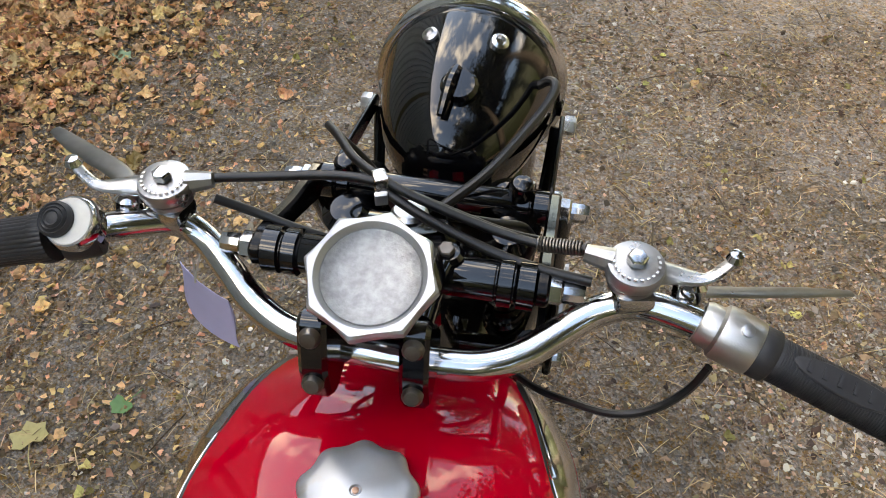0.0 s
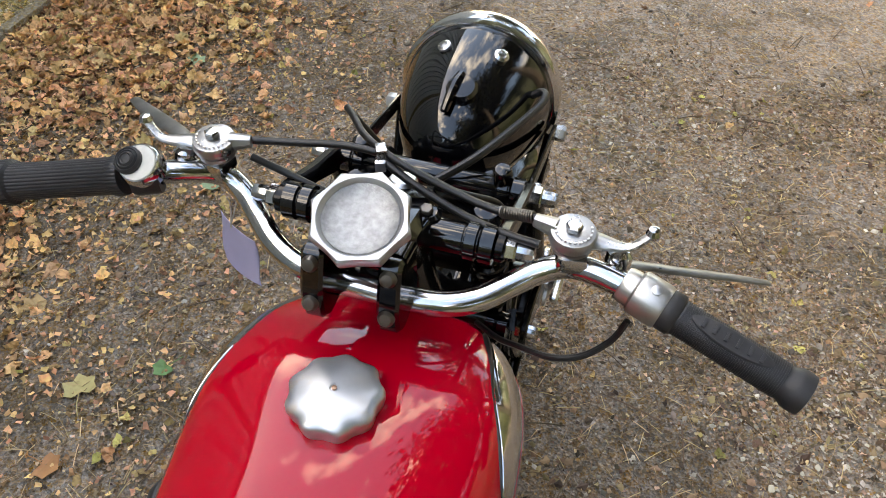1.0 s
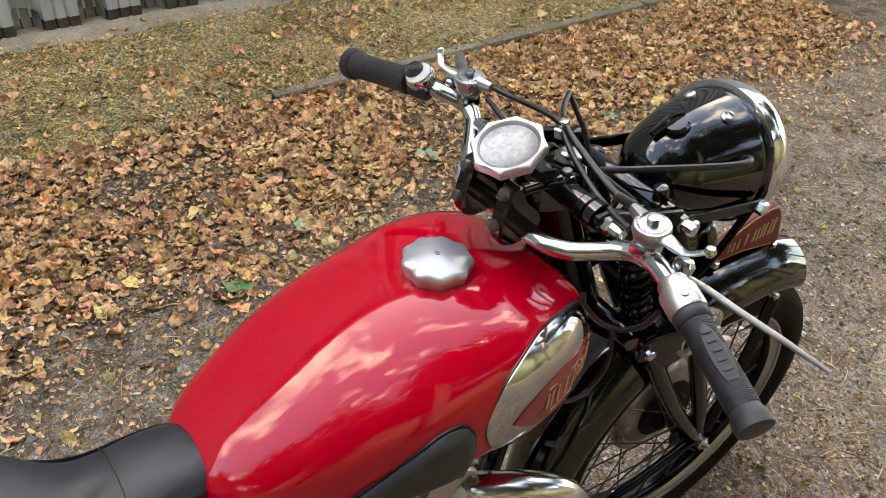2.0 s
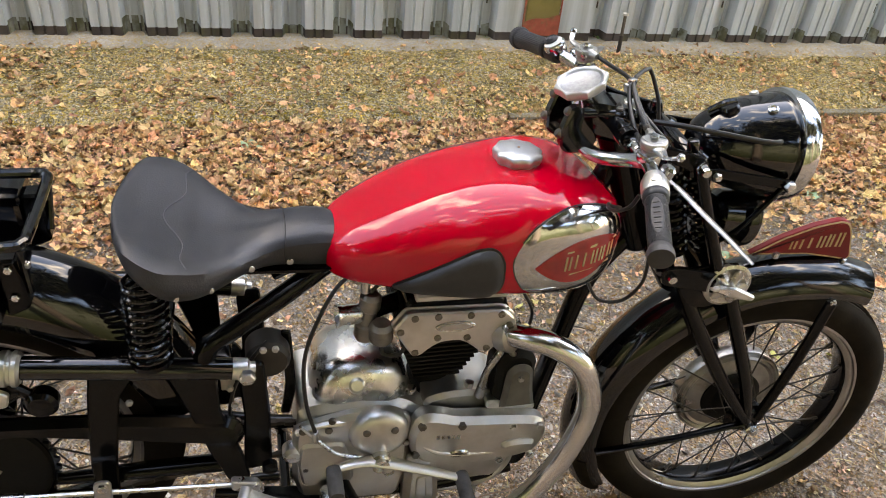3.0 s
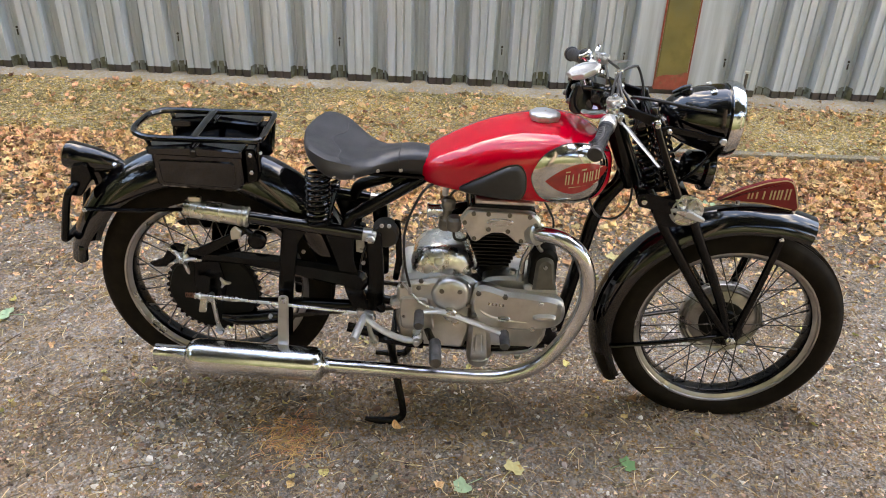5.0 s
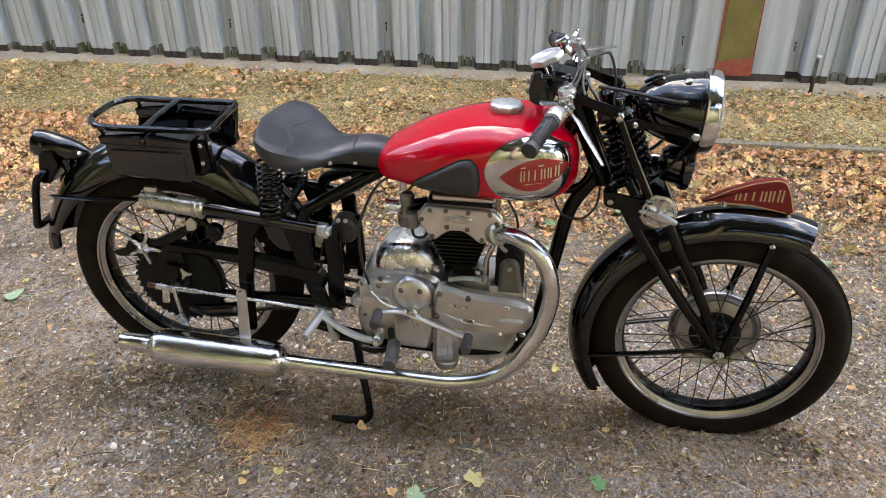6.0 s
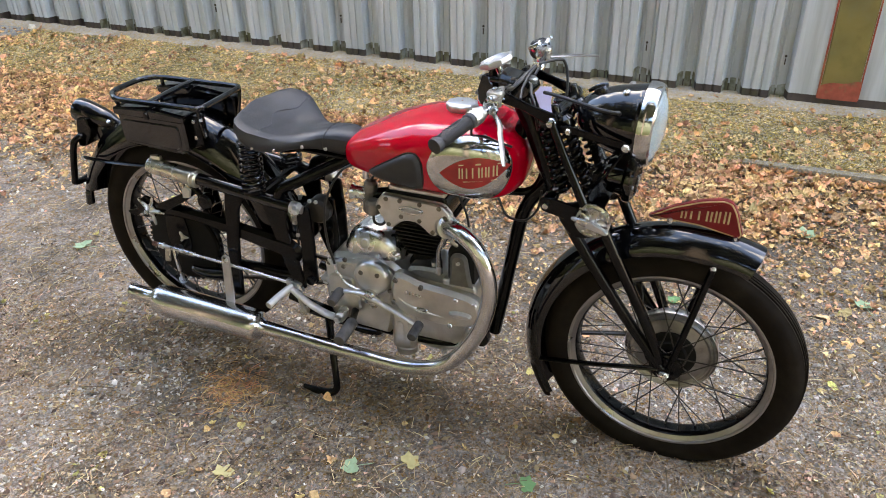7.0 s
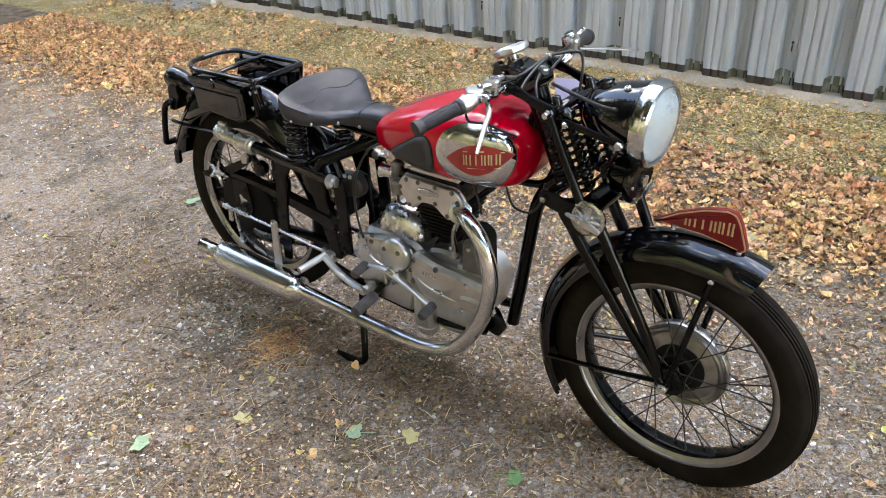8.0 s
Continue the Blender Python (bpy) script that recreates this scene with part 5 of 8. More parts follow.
both(lamp_bracket)
fpart("lamp_wire", tube([(0.058, 0.446, 0.940), (0.070, 0.447, 0.949), (0.077, 0.437, 0.951), (0.074, 0.412, 0.952), (0.060, 0.365, 0.955), (0.036, 0.300, 0.958), (0.008, 0.262, 0.952)], 0.0043, 10, 6), CABLE, "thick black lamp cable")
horn = fpart("horn", lathe([(0, -0.055), (0.032, -0.055), (0.042, -0.044), (0.045, -0.012), (0.056, -0.005), (0.058, 0.004), (0.056, 0.014), (0.042, 0.019), (0.036, 0.014), (0.015, 0.014), (0.012, 0.020), (0, 0.020)], (CX, 0.472, 0.768), (0, 1, -0.1), 36), BLACK, "black round electric horn")
for k in range(6):
    a = k * math.pi / 3
    part("horn_screw", lathe([(0, 0), (0.004, 0), (0.004, 0.003), (0, 0.004)], (CX + 0.049 * math.cos(a), 0.487, 0.767 + 0.049 * math.sin(a)), (0, 1, -0.1), 8), STEEL, horn)

part("horn_badge", lathe([(0, 0.020), (0.014, 0.020), (0.014, 0.0235), (0.010, 0.025), (0, 0.025)], (CX, 0.472, 0.768), (0, 1, -0.1), 20), STEEL, horn)
for k in range(5):
    part("horn_rib", lathe([(0.018 + 0.0045 * k, 0.0140), (0.0195 + 0.0045 * k, 0.0140), (0.0195 + 0.0045 * k, 0.0175), (0.018 + 0.0045 * k, 0.0175)], (CX, 0.472, 0.768), (0, 1, -0.1), 32, closed=True), FRAME, horn)

# maker's plate on the front mudguard: a red sail-shaped blade, its lettering as plain bars
plate_outline = rounded([(0.520, 0.681), (0.580, 0.718), (0.637, 0.742), (0.686, 0.753), (0.706, 0.748), (0.719, 0.725), (0.737, 0.672), (0.730, 0.662), (0.640, 0.678)], 0.010)
blade = fpart("front_plate", slab(plate_outline, CX - 0.007, CX + 0.007, 0.002), SIGN_RED, "dark red plate with a gilt edge and lettering bars")
for s in (1, -1):
    part("plate_border", slab(offset_outline(plate_outline, 0.0016), X(s, 0.0068), X(s, 0.0078), 0.0003), GOLD, blade)
    part("plate_face", slab(offset_outline(plate_outline, 0.0050), X(s, 0.0074), X(s, 0.0088), 0.0005), SIGN_RED, blade)
    for k, marks in enumerate(((0.0, 0.009), (0.002,), (0.001,), (0.0, 0.009), (0.0, 0.008), (0.001, 0.010))):
        for d in marks:
            y = 0.597 + k * 0.0185 + d
            z0, h = 0.693 + 0.0006 * k, 0.0175 + 0.0026 * k
            part("lettering_bar", slab([(y, z0), (y + 0.0042, z0), (y + 0.0048, z0 + h), (y + 0.0006, z0 + h)], X(s, 0.0086), X(s, 0.0102), 0.0004), GOLD, blade)
for y, z in ((0.575, 0.686), (0.722, 0.668)):
    part("plate_foot", lathe([(0, 0), (0.006, 0), (0.006, 0.010), (0, 0.012)], (CX + 0.010, y, z - 0.010), (0, 0, 1), 10), STEEL, blade)

# tank
TY = [-0.260, -0.255, -0.245, -0.225, -0.20, -0.15, -0.10, -0.05, 0.0, 0.05, 0.10, 0.15, 0.19, 0.212, 0.226, 0.233]
TTOP = [0.752, 0.768, 0.781, 0.797, 0.811, 0.835, 0.855, 0.870, 0.879, 0.882, 0.880, 0.870, 0.851, 0.832, 0.808, 0.778]
TBOT = [0.738, 0.726, 0.717, 0.712, 0.709, 0.705, 0.701, 0.697, 0.693, 0.690, 0.688, 0.689, 0.698, 0.712, 0.730, 0.758]
TW = [0.012, 0.038, 0.058, 0.078, 0.092, 0.112, 0.126, 0.136, 0.142, 0.144, 0.141, 0.130, 0.108, 0.084, 0.056, 0.016]


fine_y = [p.x for p in spline([(y, 0, 0) for y in TY], 4)]
FINE = [[p.y for p in spline([(0.0, v, 0) for v in t], 4)] for t in (TTOP, TBOT, TW)]


def tank_at(y):
    return [np.interp(y, fine_y, t) for t in FINE]


def shoulder(y):
    t = min(1.0, max(0.0, (y + 0.02) / 0.15))
    return 2.5 + 1.3 * t * t * (3 - 2 * t)


def tank_x(y, z):
    zt, zb, w = tank_at(y)
    zc = zb + 0.52 * (zt - zb)
    n, q = (shoulder(y), (z - zc) / (zt - zc)) if z > zc else (3.6, (zc - z) / (zc - zb))
    return w * max(0.0, 1 - min(1.0, abs(q)) ** n) ** (1 / n)


rings = []
for y, (zt, zb, w) in zip(fine_y, zip(*FINE)):
    zc = zb + 0.52 * (zt - zb)
    ring = []
    for k in range(64):
        a = 2 * math.pi * k / 64
        n = shoulder(y) if math.sin(a) >= 0 else 3.6
        x = w * math.copysign(abs(math.cos(a)) ** (2 / n), math.cos(a))
        z = zc + ((zt - zc) if math.sin(a) >= 0 else (zc - zb)) * math.copysign(abs(math.sin(a)) ** (2 / n), math.sin(a))
        ring.append((CX + x, y, z))
    rings.append(ring)
tank = part("fuel_tank", loft(rings), RED, bike, "glossy red teardrop fuel tank", sharp=60)


def on_tank(outline, s, lift, rings_n=8, rim=0.0, base=-0.002, face=tank_x):
    """A patch that lies on the tank's side inside an outline of (y, z). lift(f): height over the tank, f from 0 in the middle to 1 at the edge."""
    cy, cz = sum(p[0] for p in outline) / len(outline), sum(p[1] for p in outline) / len(outline)
    bm = bmesh.new()

    def at(y, z, h):
        return Vector((CX + s * (face(y, z) + h), y, z))
    mid = bm.verts.new(at(cy, cz, lift(0)))
    loops = []
    for i in range(1, rings_n + 1):
        f = i / rings_n
        loops.append([bm.verts.new(at(cy + (y - cy) * f, cz + (z - cz) * f, lift(f))) for y, z in outline])
    loops.append([bm.verts.new(Vector((CX + s * (min(face(y, z), tank_x(y, z)) + base), y, z))) for y, z in outline])
    n = len(outline)
    for k in range(n):
        bm.faces.new((mid, loops[0][k], loops[0][(k + 1) % n]))
    for a, b in zip(loops, loops[1:]):
        for k in range(n):
            bm.faces.new((a[k], b[k], b[(k + 1) % n], a[(k + 1) % n]))
    return bm


def smooth_outline(pts, res=8):
    p = [Vector((a, b, 0)) for a, b in pts]
    k = len(p)
    line = spline([p[-1], *p, p[0], p[1]], res)[res:res + k * res]
    return [(v.x, v.y) for v in line]


badge_out = smooth_outline([(0.017, 0.787), (0.040, 0.836), (0.090, 0.861), (0.140, 0.860), (0.184, 0.842), (0.206, 0.809), (0.205, 0.765), (0.180, 0.722), (0.130, 0.701), (0.080, 0.706), (0.038, 0.736)])
# the bright panel is a smooth shell of its own that follows the tank loosely
spots = [(0.112 + (y - 0.112) * f, 0.786 + (z - 0.786) * f) for y, z in badge_out[::3] for f in (0.1, 0.3, 0.5, 0.7, 0.85, 0.95, 1.0)]


def terms(y, z):
    a, b = (y - 0.112) / 0.1, (z - 0.786) / 0.08
    return [1, a, b, a * a, a * b, b * b, a * a * a, a * a * b, a * b * b, b * b * b, a ** 4, a ** 3 * b, a * a * b * b, a * b ** 3, b ** 4]


shell = np.linalg.lstsq(np.array([terms(y, z) for y, z in spots]), np.array([tank_x(y, z) for y, z in spots]), rcond=None)[0]
proud = max(tank_x(y, z) - float(np.dot(shell, terms(y, z))) for y, z in spots)


def panel_x(y, z):
    return float(np.dot(shell, terms(y, z))) + min(proud, 0.0025)


lens_top = [(0.050 + 0.158 * t, 0.777 + 0.020 * t + 0.034 * math.sin(math.pi * t) ** 0.9) for t in [i / 14 for i in range(15)]]
lens_bot = [(0.050 + 0.158 * t, 0.777 + 0.020 * t - 0.044 * math.sin(math.pi * t) ** 0.9) for t in [i / 14 for i in range(13, 0, -1)]]
pad_out = rounded([(-0.156, 0.732), (-0.130, 0.752), (-0.040, 0.808), (-0.012, 0.811), (0.001, 0.790), (0.004, 0.745), (-0.010, 0.706), (-0.080, 0.709), (-0.145, 0.716)], 0.016, 5)
for s in (1, -1):
    part("badge_trim", on_tank(offset_outline(badge_out, -0.0016), s, lambda f: 0.0002 - 0.0010 * f ** 14, face=panel_x), CABLE, tank)
    part("badge_panel", on_tank(badge_out, s, lambda f: 0.0025 - 0.0025 * f ** 14, face=panel_x), CHROME, tank, "mirror-bright chrome tank panel", sharp=40)
    part("badge_field", on_tank(lens_top + lens_bot, s, lambda f: 0.0048 - 0.0012 * f ** 8, base=0.0, face=panel_x), BADGE_RED, tank, "dark red almond badge with gilt bars")
    for k, marks in enumerate(((0.0, 0.007), (0.002,), (0.001,), (0.0, 0.007), (0.0, 0.006), (0.001, 0.008))):
        for d in marks:
            y0, zz = 0.098 + k * 0.0150 + d, 0.7685 + 0.0015 * k
            part("lettering_bar", on_tank([(y0, zz), (y0 + 0.0030, zz), (y0 + 0.0030, zz + 0.026), (y0, zz + 0.026)], s, lambda f: 0.0058, 1, base=0.002, face=panel_x), GOLD, tank)
    part("badge_line", on_tank([(0.098, 0.8005), (0.145, 0.8065), (0.190, 0.8045), (0.190, 0.8068), (0.145, 0.8090), (0.098, 0.8030)], s, lambda f: 0.0056, 1, base=0.002, face=panel_x), GOLD, tank)
    part("badge_line", on_tank([(0.108, 0.7595), (0.182, 0.7655), (0.182, 0.7675), (0.108, 0.7615)], s, lambda f: 0.0056, 1, base=0.002, face=panel_x), GOLD, tank)
    part("knee_pad", on_tank(pad_out, s, lambda f: 0.0125 - 0.0085 * f ** 10, 10), RUBBER, tank, "black rubber knee pad")
    part("pad_trim", on_tank(offset_outline(pad_out, -0.0035), s, lambda f: 0.0022, 4), CABLE, tank)
cap_o, cap_up = Vector((-0.012, 0.053, 0.8795)), Vector((-0.02, 0.03, 1)).normalized()


CAP_ALU = material("cap_aluminium", (0.52, 0.54, 0.56), 0.34, 0.75, vary=0.08, scale=40, rough_vary=0.08, second=(0.50, 0.42, 0.32), second_scale=24, second_amount=(0.60, 0.76))


def scallop(a):
    return 1.0 + 0.045 * math.cos(9 * a)


cap = part("filler_cap", lathe([(0, -0.004), (0.034, -0.004), (0.0365, 0.002), (0.0385, 0.010), (0.0385, 0.015), (0.0365, 0.0180), (0.030, 0.0200), (0.016, 0.0222), (0.004, 0.0228), (0.003, 0.0215), (0, 0.0215)], cap_o, cap_up, 108, wave=scallop, calm=0.024), CAP_ALU, tank, "scalloped bright aluminium filler cap", sharp=50)
part("cap_rivet", lathe([(0, 0.0), (0.0022, 0.0), (0.0022, 0.0012), (0, 0.0016)], cap_o + cap_up * 0.0216, cap_up, 10), COPPER, cap)
part("cap_skirt", lathe([(0.030, -0.012), (0.031, 0.0), (0.028, 0.001), (0.027, -0.012)], cap_o, cap_up, 40, closed=True), RUST, cap)

# saddle
SY = [-0.222, -0.230, -0.250, -0.280, -0.315, -0.345, -0.375, -0.405, -0.432, -0.455, -0.478, -0.502, -0.524, -0.541, -0.549]
SW = [0.028, 0.042, 0.050, 0.053, 0.056, 0.066, 0.086, 0.114, 0.138, 0.153, 0.160, 0.152, 0.128, 0.084, 0.040]
STOP = [0.778, 0.788, 0.795, 0.797, 0.793, 0.788, 0.787, 0.791, 0.800, 0.812, 0.821, 0.830, 0.836, 0.838, 0.834]
SBOT = [0.748, 0.738, 0.738, 0.741, 0.746, 0.750, 0.752, 0.752, 0.756, 0.763, 0.774, 0.790, 0.804, 0.815, 0.820]
rings = []
data = [[p.y for p in spline([(0, v, 0) for v in t], 4)] for t in (SY, SW, STOP, SBOT)]
for y, w, zt, zb in zip(*data):
    ring = []
    for u in [i / 16 * 2 - 1 for i in range(17)]:
        drop = min(0.013, 0.4 * (zt - zb))
        hollow = min(1.0, max(0.0, (w - 0.06) / 0.08))
        z = zt - 0.013 * (1 - u * u) * hollow - 0.017 * u * u * (1 - hollow) - 0.6 * drop * abs(u) ** 12 + 0.004 * abs(u) + 0.0012 * noise.noise(Vector((u * 3, y * 22, 2)))
        ring.append((CX + w * 0.975 * u, y, z))
    for k, (f, o) in enumerate(((0.10, 0.992), (0.3, 1.01), (0.6, 1.01), (0.95, 0.985), (1.0, 0.965))):
        ring.append((CX + w * o, y, zt - drop - (zt - drop - zb) * f))
    for k, (f, o) in enumerate(((1.0, 0.965), (0.95, 0.985), (0.6, 1.01), (0.3, 1.01), (0.10, 0.992))):
        ring.append((CX - w * o, y, zt - drop - (zt - drop - zb) * f))
    rings.append(ring)
saddle = part("saddle", loft(rings), LEATHER, bike, "black leatherette sprung saddle", sharp=50)
for y in (-0.312,):
    zt, w = np.interp(-y, [-v for v in SY], STOP), np.interp(-y, [-v for v in SY], SW)
    pts = [(CX + w * u * 1.0, y + 0.003 * (1 - u * u), zt - 0.017 * u * u - 0.008 * abs(u) ** 12 + 0.004 * abs(u) + 0.0010) for u in [i / 10 * 1.96 - 0.98 for i in range(11)]]
    pts = [(CX - w * 1.013, y, 0.752)] + pts + [(CX + w * 1.013, y, 0.752)]
    part("seam", tube(pts, 0.0011, 6, 3), CABLE, saddle)
pts = []
for u in [i / 12 * 1.9 - 0.95 for i in range(25)]:
    y = -0.432 - 0.040 * (1 - u * u) - 0.010 * math.cos(u * 7)
    zt, w = np.interp(-y, [-v for v in SY], STOP), np.interp(-y, [-v for v in SY], SW)
    pts.append((CX + w * 0.975 * u, y, zt - 0.013 * (1 - u * u) * min(1.0, max(0.0, (w - 0.06) / 0.08)) - 0.017 * u * u * (1 - min(1.0, max(0.0, (w - 0.06) / 0.08))) - 0.008 * abs(u) ** 12 + 0.004 * abs(u) + 0.0010))
    if u >= 0.95:
        break
part("seam", tube(pts, 0.0010, 6, 2), SEAM, saddle, "raised grey seam")
for s in (1, -1):
    for y in (-0.305, -0.362, -0.418, -0.462):
        w, zb = np.interp(-y, [-v for v in SY], SW), np.interp(-y, [-v for v in SY], SBOT)
        part("rivet", lathe([(0, 0), (0.0055, 0), (0.0050, 0.002), (0, 0.0035)], (X(s, w * 0.985), y, zb + 0.006), (s, 0, 0), 12), STEEL, saddle)
    part("saddle_spring", coil((X(s, 0.099), -0.514, 0.628), (X(s, 0.099), -0.508, 0.772), 0.029, 0.0040, 10, 8), BLACK, saddle, "black coil saddle spring")
    part("spring_seat", lathe([(0, 0), (0.032, 0), (0.032, 0.008), (0, 0.010)], (X(s, 0.099), -0.514, 0.618), (0, 0, 1), 20), FRAME, saddle)
part("saddle_pan", slab(rounded([(-0.24, 0.738), (-0.40, 0.744), (-0.50, 0.764), (-0.50, 0.756), (-0.40, 0.736), (-0.25, 0.728)], 0.003), CX - 0.06, CX + 0.06, 0.002), FRAME, saddle)
part("saddle_bracket", tube([(CX, -0.262, 0.725), (CX, -0.300, 0.705), (CX, -0.330, 0.690)], 0.012, 10, 4), FRAME, saddle)


# frame
def frame_tube(pts, r, label="", mat=None, n=14):
    return part("frame_tube", tube(pts, r, n, 6), mat or FRAME, bike, label)


frame_tube([(CX, 0.285, 0.735), (CX, 0.222, 0.640), (CX, 0.192, 0.500), (CX, 0.170, 0.370), (CX, 0.146, 0.240)], 0.018)
frame_tube([(CX, 0.215, 0.870), (CX, 0.150, 0.780), (CX, -0.10, 0.735), (CX, -0.240, 0.725)], 0.018)
frame_tube([(CX, 0.270, 0.770), (CX, 0.220, 0.685), (CX, 0.0, 0.690), (CX, -0.20, 0.700)], 0.010)
for s in (1, -1):
    frame_tube([(X(s, 0.020), -0.235, 0.728), (X(s, 0.055), -0.310, 0.693), (X(s, 0.085), -0.398, 0.650), (X(s, 0.094), -0.430, 0.632), (X(s, 0.098), -0.442, 0.602)], 0.0165)
    frame_tube([(X(s, 0.075), 0.105, 0.240), (X(s, 0.085), -0.05, 0.228), (X(s, 0.088), -0.30, 0.250), (X(s, 0.090), -0.45, 0.285)], 0.014)
    # horizontal spring box of the rear suspension
    box_tube = part("spring_box", tube([(X(s, 0.106), -0.700, 0.631), (X(s, 0.106), -0.55, 0.611), (X(s, 0.104), -0.400, 0.590)], 0.0175, 18, 4), BLACK, bike, "black spring tube of the rear suspension")
    part("spring_sleeve", lathe([(0, 0), (0.014, 0), (0.0215, 0.003), (0.0235, 0.014), (0.0235, 0.075), (0.0245, 0.076), (0.0245, 0.138), (0.0265, 0.140), (0.0265, 0.148), (0.0240, 0.150), (0.0240, 0.154), (0.0265, 0.156), (0.0265, 0.162), (0.021, 0.166), (0, 0.166)], (X(s, 0.106), -0.853, 0.650), (0, 0.166, -0.022), 28), SATIN, box_tube, "satin nickel spring sleeve")
    part("sleeve_lug", box((X(s, 0.106), -0.822, 0.676), (0.012, 0.034, 0.014), 0.004), SATIN, box_tube)
    part("tube_end", lathe([(0, 0), (0.016, 0), (0.0175, 0.004), (0.0175, 0.024), (0.012, 0.028), (0.012, 0.036), (0, 0.038)], (X(s, 0.104), -0.402, 0.590), (0.0, 1, -0.14), 20), ALU, box_tube)
    part("end_bolt", bolt((X(s, 0.118), -0.378, 0.586), (s, 0, 0), 0.013, 0.012), STEEL, box_tube)
    # uprights and gusset plates between spring tube and lower frame
    part("rear_upright", slab(rounded([(-0.602, 0.620), (-0.530, 0.616), (-0.566, 0.560), (-0.588, 0.420), (-0.600, 0.262), (-0.632, 0.262), (-0.628, 0.42), (-0.612, 0.56)], 0.010), X(s, 0.104), X(s, 0.116), 0.003), FRAME, bike)
    part("gusset_plate", slab(rounded([(-0.505, 0.612), (-0.424, 0.604), (-0.424, 0.500), (-0.396, 0.395), (-0.384, 0.326), (-0.420, 0.322), (-0.446, 0.395), (-0.472, 0.500)], 0.012), X(s, 0.094), X(s, 0.104), 0.003), FRAME, bike)
    part("front_upright", slab(rounded([(-0.394, 0.592), (-0.352, 0.590), (-0.346, 0.480), (-0.348, 0.350), (-0.395, 0.345), (-0.388, 0.480)], 0.010), X(s, 0.088), X(s, 0.100), 0.003), FRAME, bike)
    # swinging fork: a beam that deepens towards its pivot
    arm = part("swinging_arm", slab(rounded([(-0.895, 0.500), (-0.862, 0.522), (-0.826, 0.527), (-0.614, 0.508), (-0.405, 0.474), (-0.385, 0.442), (-0.402, 0.405), (-0.453, 0.421), (-0.604, 0.456), (-0.717, 0.480), (-0.800, 0.486), (-0.880, 0.480)], 0.016, 5), X(s, 0.080), X(s, 0.108), 0.011), FRAME, bike, "black tapered swinging arm")
    part("axle_plate", slab(rounded([(-0.850, 0.345), (-0.790, 0.345), (-0.775, 0.400), (-0.790, 0.500), (-0.850, 0.500), (-0.862, 0.42)], 0.016), X(s, 0.082), X(s, 0.090), 0.002), FRAME, arm)
    part("damper_arm", slab(rounded([(-0.962, 0.490), (-0.925, 0.503), (-0.902, 0.540), (-0.885, 0.552), (-0.862, 0.546), (-0.845, 0.530), (-0.709, 0.600), (-0.692, 0.592), (-0.735, 0.560), (-0.800, 0.522), (-0.870, 0.482), (-0.950, 0.477)], 0.006), X(s, 0.112), X(s, 0.120), 0.002), FRAME, arm)
    part("link_roller", lathe([(0, 0), (0.022, 0), (0.024, 0.004), (0.024, 0.020), (0.018, 0.026), (0.008, 0.026), (0, 0.030)], (X(s, 0.100), -0.672, 0.566), (s, 0, 0), 24), FRAME, arm)
    part("link_rod", tube([(X(s, 0.110), -0.672, 0.566), (X(s, 0.110), -0.705, 0.598), (X(s, 0.108), -0.725, 0.622)], 0.009, 10, 4), FRAME, arm)
    part("link_lever", slab(rounded([(-0.735, 0.600), (-0.722, 0.612), (-0.706, 0.600), (-0.712, 0.578), (-0.735, 0.574)], 0.004), X(s, 0.122), X(s, 0.132), 0.002), SATIN, arm)
    st = part("star_knob", lathe([(0, 0), (0.050, 0.002), (0.050, 0.006), (0.018, 0.012), (0.010, 0.016), (0, 0.018)], (X(s, 0.122), -0.868, 0.512), (s, 0, 0), 90, wave=lambda a: 0.34 + 0.66 * max(0, math.cos(a * 5 + 0.5)) ** 2.0), STEEL, bike, "satin star-shaped damper knob")
    part("knob_bolt", bolt((X(s, 0.138), -0.868, 0.512), (s, 0, 0), 0.008, 0.007), STEEL, st)
part("frame_crossbar", tube([(CX - 0.1, -0.50, 0.612), (CX + 0.1, -0.50, 0.612)], 0.012, 10, 1), FRAME, bike)
part("battery_tray", box((CX - 0.01, -0.440, 0.49), (0.08, 0.07, 0.11), 0.008), FRAME, bike, "dark battery box under the saddle")
part("regulator", lathe([(0, 0), (0.030, 0), (0.036, 0.006), (0.036, 0.044), (0.030, 0.052), (0, 0.054)], (CX + 0.02, -0.345, 0.565), (1, 0, 0), 28), material("brown_black_casing", (0.022, 0.018, 0.015), 0.5, vary=0.3, scale=30), bike, "round brown-black regulator casing")
part("frame_strap", slab(rounded([(-0.322, 0.600), (-0.306, 0.596), (-0.300, 0.470), (-0.312, 0.410), (-0.328, 0.412), (-0.318, 0.480)], 0.005), CX + 0.030, CX + 0.040, 0.002), FRAME, bike)
part("battery_wire", tube([(CX + 0.060, -0.345, 0.600), (CX + 0.078, -0.372, 0.580), (CX + 0.080, -0.402, 0.520), (CX + 0.070, -0.410, 0.440), (CX + 0.060, -0.37, 0.400)], 0.0032, 7, 6), CABLE, bike)
for y, z in ((-0.407, 0.560), (-0.407, 0.530), (-0.402, 0.492), (-0.400, 0.455), (-0.352, 0.606), (-0.333, 0.606), (-0.405, 0.412), (-0.560, 0.520)):
    part("clamp_nut", bolt((CX + 0.084, y, z), (1, 0, 0), 0.0058, 0.006), PAINTED_SILVER, bike)
part("battery_clamp", box((CX + 0.076, -0.410, 0.545), (0.006, 0.022, 0.050), 0.002), PAINTED_SILVER, bike)

